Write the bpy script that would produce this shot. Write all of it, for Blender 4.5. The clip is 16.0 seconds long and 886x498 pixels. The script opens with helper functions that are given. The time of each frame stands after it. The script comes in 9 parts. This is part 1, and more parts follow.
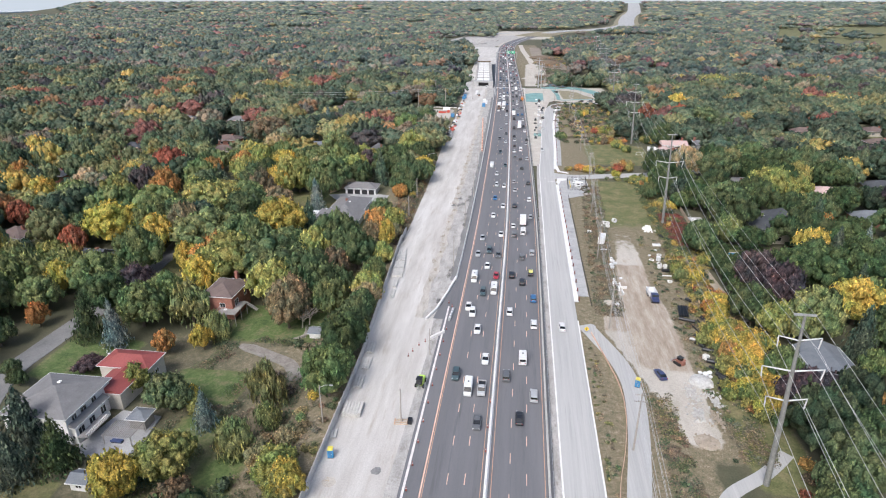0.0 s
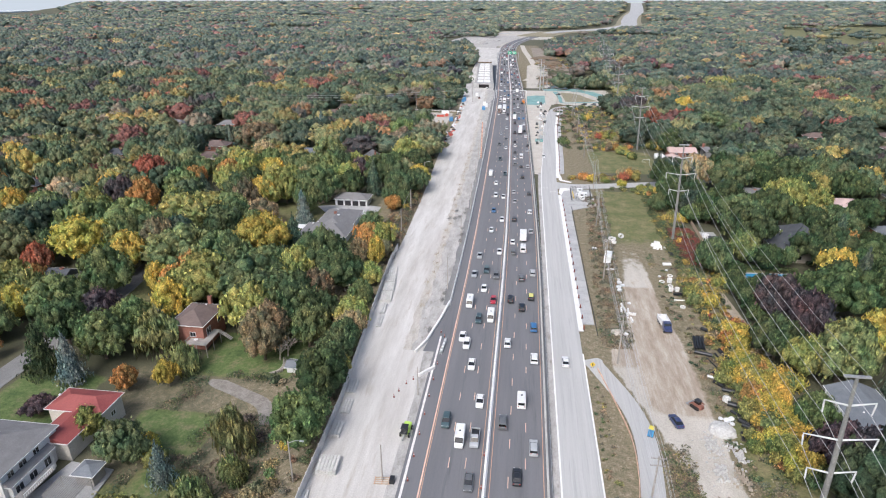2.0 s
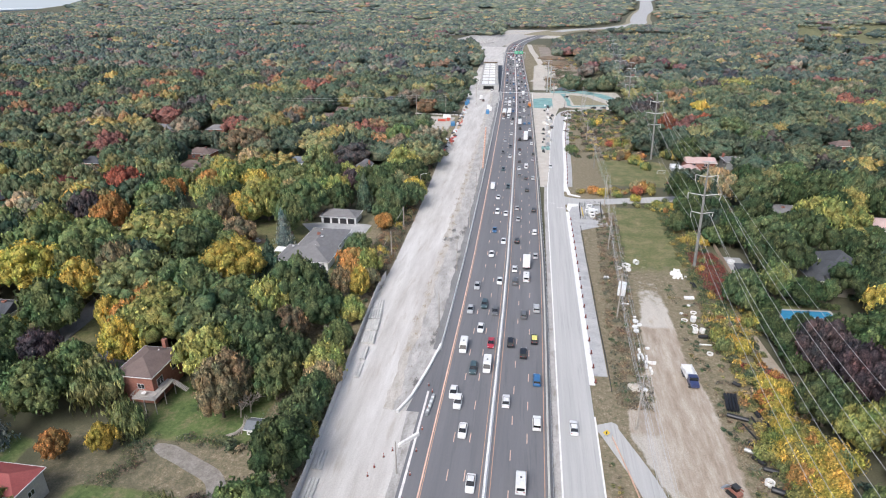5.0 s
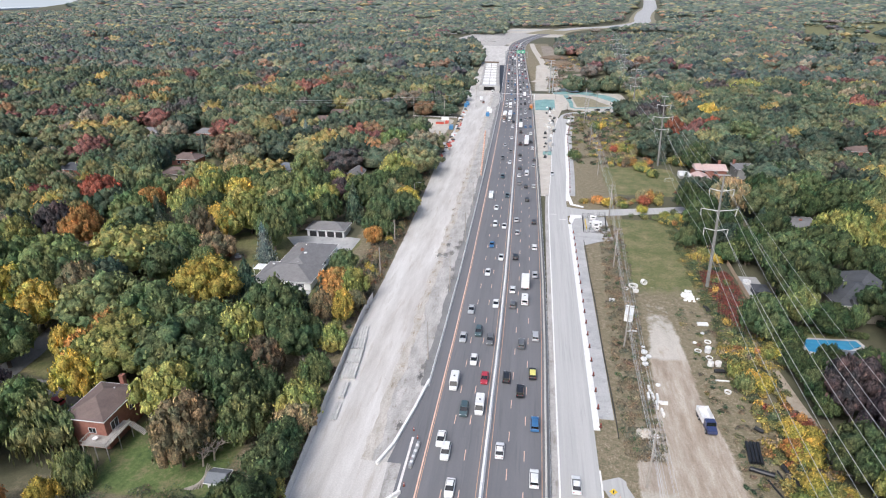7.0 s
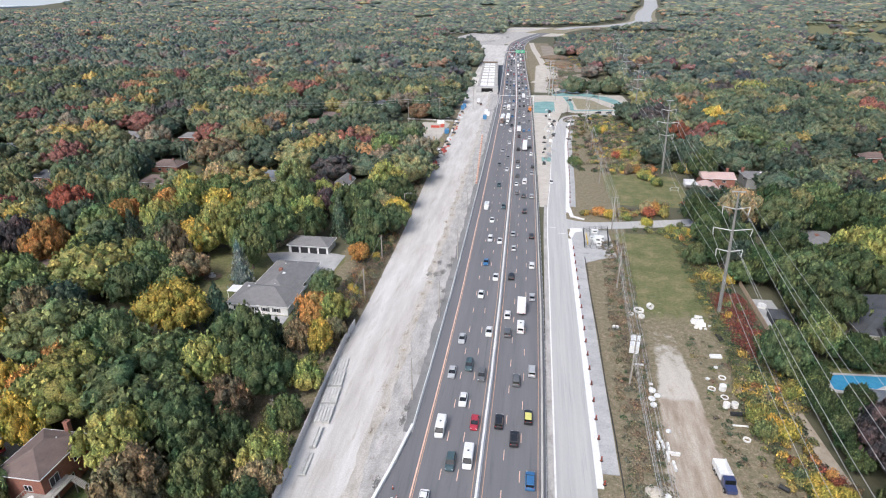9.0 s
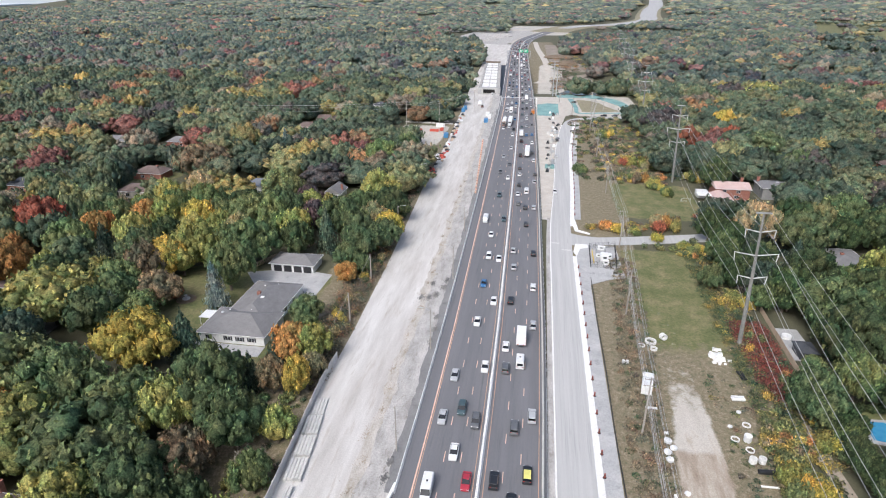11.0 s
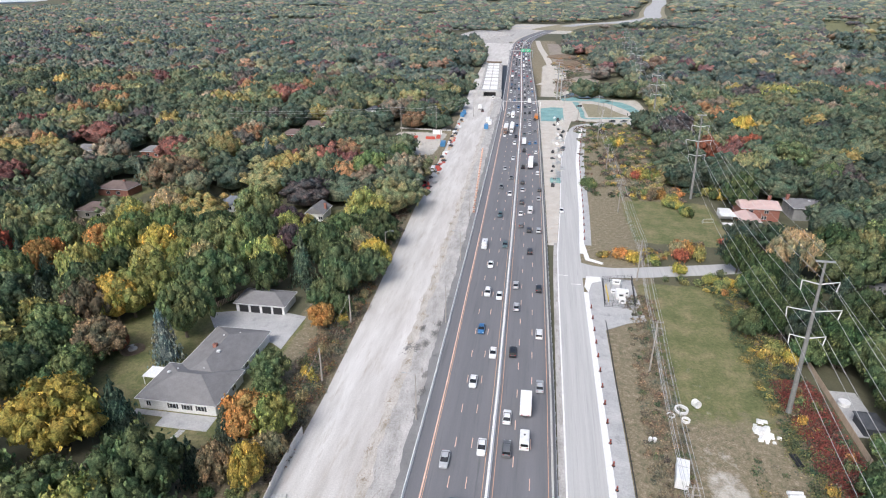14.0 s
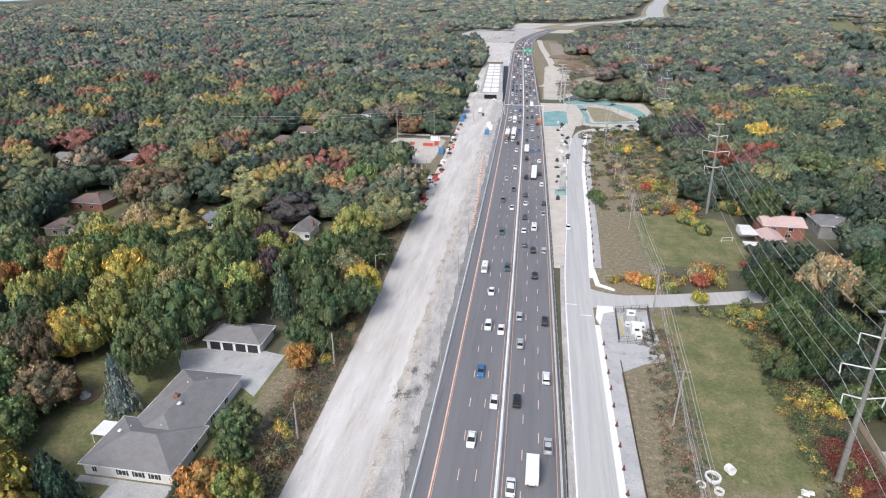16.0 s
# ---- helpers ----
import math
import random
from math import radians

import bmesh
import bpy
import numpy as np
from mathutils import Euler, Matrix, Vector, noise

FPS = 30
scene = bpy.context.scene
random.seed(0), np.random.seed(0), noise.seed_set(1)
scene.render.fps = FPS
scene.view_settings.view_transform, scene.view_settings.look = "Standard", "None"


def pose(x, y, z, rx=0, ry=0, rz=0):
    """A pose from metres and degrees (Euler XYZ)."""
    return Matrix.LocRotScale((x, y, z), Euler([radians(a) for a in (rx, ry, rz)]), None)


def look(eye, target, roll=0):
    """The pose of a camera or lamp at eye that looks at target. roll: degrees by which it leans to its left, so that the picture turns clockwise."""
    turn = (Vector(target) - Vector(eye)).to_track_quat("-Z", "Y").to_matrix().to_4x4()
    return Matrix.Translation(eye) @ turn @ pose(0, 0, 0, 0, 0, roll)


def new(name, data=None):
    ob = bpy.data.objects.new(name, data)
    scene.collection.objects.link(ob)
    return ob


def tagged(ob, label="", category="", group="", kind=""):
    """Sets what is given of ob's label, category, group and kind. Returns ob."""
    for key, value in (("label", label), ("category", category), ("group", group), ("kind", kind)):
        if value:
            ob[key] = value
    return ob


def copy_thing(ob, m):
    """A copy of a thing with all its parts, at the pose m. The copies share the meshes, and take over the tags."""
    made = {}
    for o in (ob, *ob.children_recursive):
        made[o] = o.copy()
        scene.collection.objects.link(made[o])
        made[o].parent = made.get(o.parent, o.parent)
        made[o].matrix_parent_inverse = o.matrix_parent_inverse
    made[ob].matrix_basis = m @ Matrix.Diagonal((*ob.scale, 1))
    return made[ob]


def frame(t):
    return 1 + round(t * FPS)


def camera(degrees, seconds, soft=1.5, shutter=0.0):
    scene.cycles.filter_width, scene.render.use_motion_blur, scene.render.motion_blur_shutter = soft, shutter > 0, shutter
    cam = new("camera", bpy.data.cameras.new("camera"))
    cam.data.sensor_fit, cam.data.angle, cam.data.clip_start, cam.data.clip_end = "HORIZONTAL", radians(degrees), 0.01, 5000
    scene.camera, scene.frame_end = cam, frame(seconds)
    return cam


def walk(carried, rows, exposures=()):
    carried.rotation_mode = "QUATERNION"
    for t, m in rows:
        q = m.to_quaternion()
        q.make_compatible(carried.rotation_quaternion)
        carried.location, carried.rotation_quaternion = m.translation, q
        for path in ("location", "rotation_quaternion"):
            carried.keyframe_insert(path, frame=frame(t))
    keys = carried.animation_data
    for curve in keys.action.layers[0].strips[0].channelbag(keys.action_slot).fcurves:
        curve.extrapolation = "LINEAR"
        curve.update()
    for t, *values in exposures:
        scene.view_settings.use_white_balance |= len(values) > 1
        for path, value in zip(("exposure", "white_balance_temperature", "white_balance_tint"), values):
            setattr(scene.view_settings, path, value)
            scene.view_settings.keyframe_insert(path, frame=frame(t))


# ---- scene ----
cam = camera(74.0, 16.0, 1.1)
METRES, EYE, TILT, LEAN, TURN = 145.0, 87.0, -23.1, 0.0, 7.43
ROWS = [
    (0.0, 0.0, 0.0, 0.0, -0.0, 0.0, -0.0),
    (0.5, 0.005, 0.0273, 0.0116, 0.05, 0.0, -0.02),
    (1.0, 0.0098, 0.0548, 0.0234, 0.13, -0.0, -0.06),
    (1.5, 0.0147, 0.0828, 0.0354, 0.15, -0.02, -0.06),
    (2.0, 0.0195, 0.1109, 0.0476, 0.17, -0.03, -0.08),
    (2.5, 0.0241, 0.1385, 0.0598, 0.22, -0.07, -0.1),
    (3.0, 0.0291, 0.1657, 0.0719, 0.39, -0.1, -0.18),
    (3.5, 0.0335, 0.1936, 0.0832, 0.68, -0.13, -0.32),
    (4.0, 0.0383, 0.2206, 0.0947, 0.67, -0.15, -0.31),
    (6.5, 0.0651, 0.3538, 0.1503, 1.06, -0.31, -0.45),
    (7.0, 0.0704, 0.3801, 0.1616, 1.06, -0.34, -0.45),
    (7.5, 0.0755, 0.4063, 0.1727, 1.07, -0.37, -0.45),
    (8.0, 0.0802, 0.4327, 0.1843, 1.06, -0.4, -0.46),
    (8.5, 0.0855, 0.4591, 0.196, 1.07, -0.43, -0.46),
    (9.0, 0.0906, 0.4856, 0.2077, 1.06, -0.47, -0.47),
    (11.5, 0.113, 0.6257, 0.2675, 1.45, -0.67, -0.68),
    (12.0, 0.116, 0.6561, 0.2803, 1.47, -0.71, -0.68),
    (12.5, 0.1179, 0.6873, 0.2932, 1.47, -0.73, -0.68),
    (13.0, 0.1199, 0.7186, 0.306, 1.49, -0.76, -0.68),
    (13.5, 0.1213, 0.7505, 0.3194, 1.5, -0.8, -0.68),
    (14.0, 0.1231, 0.7826, 0.3333, 1.52, -0.84, -0.69),
    (14.5, 0.1245, 0.8151, 0.3469, 1.54, -0.87, -0.69),
    (15.0, 0.1258, 0.848, 0.3602, 1.55, -0.88, -0.68),
    (15.5, 0.1274, 0.8782, 0.3735, 1.56, -0.9, -0.71),
    (16.0, 0.1292, 0.9108, 0.3881, 1.59, -0.95, -0.7),
]
walk(cam, [(t, pose(0, 0, EYE, TILT, LEAN, TURN) @ pose(METRES * x, METRES * y, METRES * z, 90 + pitch, roll, yaw)) for t, x, y, z, yaw, pitch, roll in ROWS],
     [(0.0, 0.38, 5950, 9.5), (16.0, 0.38, 5950, 9.5)])

# ---- world and sun: a bright overcast sky ----
world = bpy.data.worlds.new("overcast_sky")
scene.world = world
world.use_nodes = True
wn = world.node_tree
sky = wn.nodes.new("ShaderNodeTexSky")
sky.sky_type = "NISHITA"
sky.sun_disc = False
sky.sun_elevation = radians(48)
sky.sun_rotation = radians(200)
sky.air_density, sky.dust_density, sky.ozone_density = 1.0, 6.0, 1.0
wn.nodes["Background"].inputs["Strength"].default_value = 0.13
wn.links.new(sky.outputs["Color"], wn.nodes["Background"].inputs["Color"])
sun_data = bpy.data.lights.new("sun", "SUN")
sun_data.energy, sun_data.angle, sun_data.color = 1.4, radians(24), (1.0, 0.97, 0.93)
sun = new("sun", sun_data)
sun.matrix_world = look((-60, -160, 190), (0, 0, 0))

# ---- materials ----
MATS = {}


def nodes_of(name, rough=0.8, metal=0.0):
    m = bpy.data.materials.new(name)
    m.use_nodes = True
    nt = m.node_tree
    b = nt.nodes["Principled BSDF"]
    b.inputs["Roughness"].default_value = rough
    b.inputs["Metallic"].default_value = metal
    MATS[name] = m
    return m, nt, b


def noise_tex(nt, scale, detail=4.0, rough=0.6, vec=None, stretch=None):
    n = nt.nodes.new("ShaderNodeTexNoise")
    n.inputs["Scale"].default_value = scale
    n.inputs["Detail"].default_value = detail
    n.inputs["Roughness"].default_value = rough
    if vec is None:
        vec = nt.nodes.new("ShaderNodeNewGeometry").outputs["Position"]
    if stretch:
        mp = nt.nodes.new("ShaderNodeMapping")
        mp.inputs["Scale"].default_value = stretch
        nt.links.new(vec, mp.inputs["Vector"])
        vec = mp.outputs["Vector"]
    nt.links.new(vec, n.inputs["Vector"])
    return n.outputs["Fac"]


def ramp(nt, fac, stops):
    r = nt.nodes.new("ShaderNodeValToRGB")
    els = r.color_ramp.elements
    while len(els) < len(stops):
        els.new(0.5)
    for e, (p, c) in zip(els, stops):
        e.position, e.color = p, (*c, 1)
    nt.links.new(fac, r.inputs["Fac"])
    return r.outputs["Color"]


def mix(nt, fac, a, b, mode="MIX"):
    n = nt.nodes.new("ShaderNodeMix")
    n.data_type, n.blend_type = "RGBA", mode
    for sock, val in ((n.inputs["Factor"], fac), (n.inputs["A"], a), (n.inputs["B"], b)):
        if isinstance(val, (int, float)):
            sock.default_value = val
        elif isinstance(val, tuple):
            sock.default_value = (*val, 1)
        else:
            nt.links.new(val, sock)
    return n.outputs["Result"]


def bump(nt, b, fac, strength=0.3, dist=0.05):
    n = nt.nodes.new("ShaderNodeBump")
    n.inputs["Strength"].default_value = strength
    n.inputs["Distance"].default_value = dist
    nt.links.new(fac, n.inputs["Height"])
    nt.links.new(n.outputs["Normal"], b.inputs["Normal"])


def surface(name, c1, c2, big=0.15, fine=3.0, rough=0.85, metal=0.0, stain=None, stretch=None, bumpy=0.25, dist=0.04, grit=0.24):
    """Two-scale mottled surface between two colours, with optional stains."""
    m, nt, b = nodes_of(name, rough, metal)
    f1 = noise_tex(nt, big, 6, 0.65, stretch=stretch)
    f2 = noise_tex(nt, fine, 5, 0.7)
    a = ramp(nt, f1, [(0.32, c1), (0.68, c2)])
    g = ramp(nt, f2, [(0.25, (1 - grit,) * 3), (0.75, (1 + grit,) * 3)])
    col = mix(nt, 1.0, a, g, "MULTIPLY")
    if stain:
        f3 = noise_tex(nt, big * 2.7, 5, 0.7, stretch=stretch)
        s = ramp(nt, f3, [(0.55, (0, 0, 0)), (0.72, (1, 1, 1))])
        col = mix(nt, s, col, stain)
    nt.links.new(col, b.inputs["Base Color"])
    bump(nt, b, f2, bumpy, dist)
    return m


def plain(name, c, rough=0.5, metal=0.0, vary=0.12, scale=2.0):
    return surface(name, tuple(v * (1 - vary) for v in c), tuple(min(1, v * (1 + vary)) for v in c), scale * 0.3, scale * 4, rough, metal, bumpy=0.08, dist=0.01)


surface("asphalt", (0.142, 0.142, 0.15), (0.185, 0.184, 0.192), 0.3, 5.0, 0.85, stretch=(1.0, 0.05, 1.0), stain=(0.122, 0.122, 0.128), grit=0.12)
surface("old_asphalt", (0.17, 0.17, 0.17), (0.24, 0.235, 0.23), 0.12, 4.0, 0.9, stain=(0.14, 0.138, 0.135))
surface("local_concrete", (0.4, 0.395, 0.385), (0.49, 0.485, 0.47), 0.8, 7.0, 0.85, stretch=(1.0, 0.02, 1.0), stain=(0.34, 0.335, 0.33), grit=0.1)
surface("gravel", (0.43, 0.405, 0.375), (0.64, 0.62, 0.59), 0.22, 3.0, 0.95, stretch=(1.0, 0.12, 1.0), stain=(0.42, 0.38, 0.33), bumpy=0.3, dist=0.03, grit=0.16)
surface("broken_gravel", (0.3, 0.285, 0.265), (0.52, 0.5, 0.475), 0.35, 2.5, 0.95, stretch=(1.0, 0.35, 1.0), stain=(0.24, 0.215, 0.185), bumpy=0.4, dist=0.04, grit=0.26)
surface("creek_bank", (0.19, 0.172, 0.148), (0.31, 0.285, 0.255), 0.5, 3.0, 0.95, stain=(0.15, 0.14, 0.11), grit=0.3)
surface("dry_grass", (0.2, 0.18, 0.11), (0.32, 0.28, 0.19), 0.3, 2.0, 0.95, stain=(0.16, 0.17, 0.09), grit=0.3)
surface("concrete", (0.5, 0.49, 0.46), (0.62, 0.6, 0.57), 0.5, 5.0, 0.85, stain=(0.42, 0.4, 0.37))
surface("white_concrete", (0.7, 0.69, 0.67), (0.82, 0.81, 0.79), 0.4, 4.0, 0.8, stain=(0.62, 0.6, 0.56))
surface("yard_concrete", (0.34, 0.34, 0.34), (0.48, 0.475, 0.465), 0.14, 3.0, 0.9, stain=(0.28, 0.28, 0.275))
surface("sand", (0.44, 0.4, 0.345), (0.56, 0.525, 0.47), 0.2, 3.0, 0.95, stain=(0.45, 0.34, 0.22), bumpy=0.5)
surface("dug_soil", (0.12, 0.085, 0.055), (0.25, 0.19, 0.13), 0.4, 3.0, 0.95, bumpy=0.8, dist=0.15)
surface("ridge_soil", (0.3, 0.25, 0.19), (0.44, 0.38, 0.31), 0.6, 4.0, 0.95)
surface("soil_band", (0.37, 0.335, 0.285), (0.55, 0.52, 0.475), 0.5, 2.5, 0.95, stretch=(1.0, 0.3, 1.0), stain=(0.33, 0.285, 0.23), bumpy=0.5, grit=0.22)
surface("rubble", (0.4, 0.39, 0.37), (0.6, 0.59, 0.57), 0.8, 3.0, 0.95)
surface("dark_rubble", (0.17, 0.168, 0.165), (0.3, 0.295, 0.29), 0.8, 3.0, 0.95)
surface("bare_earth", (0.21, 0.17, 0.135), (0.32, 0.28, 0.235), 0.06, 0.6, 0.95, stain=(0.17, 0.16, 0.1), grit=0.3)
plain("line_orange", (0.54, 0.33, 0.22), 0.7, vary=0.2)
plain("line_white", (0.72, 0.7, 0.67), 0.7, vary=0.15)
plain("line_peach", (0.72, 0.5, 0.38), 0.7, vary=0.2)
surface("grey_shingle", (0.17, 0.165, 0.165), (0.22, 0.215, 0.215), 0.4, 6.0, 0.9, stretch=(1, 1, 4))
surface("dark_shingle", (0.055, 0.06, 0.068), (0.085, 0.09, 0.1), 0.4, 6.0, 0.9)
surface("blue_grey_shingle", (0.14, 0.155, 0.175), (0.19, 0.205, 0.225), 0.4, 6.0, 0.9)
surface("brown_shingle", (0.13, 0.095, 0.085), (0.18, 0.135, 0.12), 0.4, 6.0, 0.9)
surface("red_metal_roof", (0.24, 0.055, 0.05), (0.3, 0.08, 0.07), 0.3, 5.0, 0.6)
surface("pink_roof", (0.5, 0.36, 0.33), (0.58, 0.43, 0.395), 0.3, 5.0, 0.7)
surface("brick_red", (0.24, 0.1, 0.075), (0.33, 0.15, 0.11), 1.2, 9.0, 0.9)
surface("white_siding", (0.68, 0.68, 0.67), (0.78, 0.78, 0.77), 0.4, 4.0, 0.6)
surface("beige_wall", (0.5, 0.46, 0.4), (0.6, 0.56, 0.49), 0.4, 4.0, 0.8)
surface("grey_wall", (0.2, 0.2, 0.2), (0.28, 0.28, 0.275), 0.4, 4.0, 0.8)
surface("fence_wood", (0.4, 0.31, 0.22), (0.53, 0.42, 0.31), 0.6, 5.0, 0.85, stretch=(1, 1, 0.2))
surface("grey_wood", (0.3, 0.28, 0.26), (0.42, 0.4, 0.37), 0.6, 5.0, 0.85)
surface("pole_wood", (0.3, 0.27, 0.24), (0.42, 0.39, 0.35), 0.6, 5.0, 0.9, stretch=(3, 3, 0.3))
surface("bark", (0.09, 0.07, 0.055), (0.17, 0.14, 0.11), 1.0, 6.0, 0.95, stretch=(3, 3, 0.5), bumpy=0.7)
surface("dead_wood", (0.3, 0.27, 0.23), (0.45, 0.41, 0.36), 1.0, 6.0, 0.9)
surface("galvanized", (0.42, 0.43, 0.43), (0.55, 0.56, 0.56), 0.6, 4.0, 0.5, 0.6)
surface("pylon_steel", (0.2, 0.2, 0.19), (0.3, 0.3, 0.285), 0.5, 4.0, 0.7, 0.2)
plain("insulator", (0.6, 0.61, 0.6), 0.4)
plain("black_plastic", (0.02, 0.021, 0.024), 0.4, vary=0.25)
plain("rubber", (0.02, 0.02, 0.02), 0.8)
plain("dark_metal", (0.05, 0.052, 0.055), 0.5, 0.3)
plain("white_paint", (0.78, 0.78, 0.77), 0.4, vary=0.05)
plain("orange_plastic", (0.32, 0.07, 0.045), 0.5)
plain("yellow_paint", (0.7, 0.5, 0.05), 0.4)
plain("lime_paint", (0.5, 0.72, 0.12), 0.4)
plain("toilet_blue", (0.06, 0.3, 0.56), 0.4)
plain("toilet_yellow", (0.72, 0.62, 0.1), 0.4)
plain("site_blue", (0.07, 0.22, 0.42), 0.5)
plain("site_red", (0.5, 0.09, 0.06), 0.5)
plain("sign_green", (0.03, 0.42, 0.2), 0.4)
plain("lamp_red", (0.35, 0.02, 0.02), 0.25)
plain("lamp_clear", (0.75, 0.76, 0.78), 0.15)
# dark doors and shutters, and the bridge pieces that stand in for shade
plain("garage_dark", (0.025, 0.025, 0.028), 0.5)
plain("blue_paint", (0.05, 0.08, 0.2), 0.3)
plain("wire", (0.5, 0.5, 0.5), 0.6, 0.0)
surface("wrap_white", (0.6, 0.6, 0.6), (0.8, 0.8, 0.8), 1.0, 5.0, 0.5)
surface("hydroseed", (0.13, 0.27, 0.27), (0.24, 0.4, 0.38), 0.12, 1.0, 0.95, stain=(0.33, 0.36, 0.29), grit=0.3)


def glass_mat(name, c, rough):
    m, nt, b = nodes_of(name, rough)
    b.inputs["Base Color"].default_value = (*c, 1)
    b.inputs["IOR"].default_value = 1.5
    b.inputs["Specular IOR Level"].default_value = 0.8
    return m


glass_mat("car_glass", (0.012, 0.014, 0.017), 0.06)
glass_mat("window_glass", (0.02, 0.024, 0.03), 0.05)
m, nt, b = nodes_of("pool_water", 0.05)
nt.links.new(ramp(nt, noise_tex(nt, 0.8), [(0.3, (0.05, 0.25, 0.45)), (0.7, (0.08, 0.31, 0.5))]), b.inputs["Base Color"])
m, nt, b = nodes_of("pond_water", 0.12)
nt.links.new(ramp(nt, noise_tex(nt, 0.06), [(0.3, (0.05, 0.06, 0.05)), (0.7, (0.08, 0.09, 0.075))]), b.inputs["Base Color"])
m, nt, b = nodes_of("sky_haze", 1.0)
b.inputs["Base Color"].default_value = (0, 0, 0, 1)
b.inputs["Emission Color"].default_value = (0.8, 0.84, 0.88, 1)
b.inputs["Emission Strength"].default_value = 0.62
m, nt, b = nodes_of("lake_water", 0.3)
nt.links.new(ramp(nt, noise_tex(nt, 0.004), [(0.3, (0.55, 0.6, 0.63)), (0.7, (0.65, 0.69, 0.71))]), b.inputs["Base Color"])

# paint and foliage take the object's own colour
m, nt, b = nodes_of("car_paint", 0.28)
oi = nt.nodes.new("ShaderNodeObjectInfo")
dirt = ramp(nt, noise_tex(nt, 1.5, 5, 0.7), [(0.3, (0.82, 0.82, 0.82)), (0.7, (1.05, 1.05, 1.05))])
nt.links.new(mix(nt, 1.0, oi.outputs["Color"], dirt, "MULTIPLY"), b.inputs["Base Color"])
b.inputs["Coat Weight"].default_value = 0.4


def leafy(name, colour=None, core=False, grain=2.2, crisp=1.0):
    """Foliage: each clump of leaves has its own tone, with leaf-sized mottling and a broader drift of hue."""
    m, nt, b = nodes_of(name, 0.75)
    b.inputs["Specular IOR Level"].default_value = 0.12
    geo = nt.nodes.new("ShaderNodeNewGeometry")
    if core:
        isl = ramp(nt, geo.outputs["Random Per Island"], [(0.0, (0.72, 0.76, 0.74)), (0.5, (0.92, 0.92, 0.92)), (1.0, (1.16, 1.12, 1.06))])
    else:
        isl = ramp(nt, geo.outputs["Random Per Island"], [(0.0, (0.38, 0.42, 0.41)), (0.45, (0.95, 0.96, 0.95)), (0.82, (1.45, 1.39, 1.25)), (1.0, (2.2, 2.0, 1.65))])
    f_leaf = noise_tex(nt, grain, 5, 0.8)
    leafc = ramp(nt, f_leaf, [(0.36, tuple(1 - crisp * v for v in (0.7, 0.67, 0.67))), (0.5, (0.94, 0.95, 0.94)), (0.64, tuple(1 + crisp * v for v in (0.85, 0.76, 0.58)))])
    hue = ramp(nt, noise_tex(nt, 0.2, 3, 0.6), [(0.32, (0.72, 0.96, 0.95)), (0.68, (1.32, 1.06, 0.93))])
    col = mix(nt, 1.0, mix(nt, 1.0, isl, leafc, "MULTIPLY"), hue, "MULTIPLY")
    if colour is None:
        info = nt.nodes.new("ShaderNodeObjectInfo")
        src = info.outputs["Color"]
        rnd = ramp(nt, info.outputs["Random"], [(0.0, (0.84, 0.88, 0.86)), (1.0, (1.16, 1.12, 1.1))])
        col = mix(nt, 1.0, col, rnd, "MULTIPLY")
    else:
        own = nt.nodes.new("ShaderNodeAttribute")
        own.attribute_name = "shade"
        patch = ramp(nt, own.outputs["Fac"], [(0.0, (0.66, 0.7, 0.76)), (0.5, (0.98, 0.98, 0.98)), (1.0, (1.36, 1.28, 1.14))])
        col = mix(nt, 1.0, col, patch, "MULTIPLY")
        src = colour
    nt.links.new(mix(nt, 1.0, col, src, "MULTIPLY"), b.inputs["Base Color"])
    bump(nt, b, f_leaf, 1.0, 0.5 * 2.2 / grain)
    return m


LEAF = dict(G=(0.098, 0.135, 0.083), M=(0.148, 0.186, 0.102), L=(0.245, 0.25, 0.112), Y=(0.42, 0.335, 0.105), O=(0.36, 0.2, 0.095),
            R=(0.27, 0.1, 0.085), P=(0.08, 0.062, 0.07), B=(0.19, 0.152, 0.122), T=(0.28, 0.245, 0.175), W=(0.205, 0.23, 0.128),
            D=(0.062, 0.09, 0.054), S=(0.19, 0.235, 0.235), C=(0.078, 0.108, 0.083))
LEAF = {key: (c[0], c[1], 1.14 * c[2]) for key, c in LEAF.items()}
leafy("foliage", None, False, 3.2)
leafy("foliage_core", None, True, 2.6)
for key, c in LEAF.items():
    leafy("foliage_" + key, c, False, 3.2)
    leafy("canopy_" + key, c, True, 2.2)
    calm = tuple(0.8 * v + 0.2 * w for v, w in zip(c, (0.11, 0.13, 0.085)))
    # Distance haze is put into these base colours as a blue-grey tint
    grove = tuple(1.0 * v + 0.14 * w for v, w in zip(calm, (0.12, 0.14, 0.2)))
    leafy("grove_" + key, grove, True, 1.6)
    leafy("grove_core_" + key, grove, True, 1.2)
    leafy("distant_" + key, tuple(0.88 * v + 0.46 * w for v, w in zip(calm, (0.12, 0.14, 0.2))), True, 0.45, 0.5)


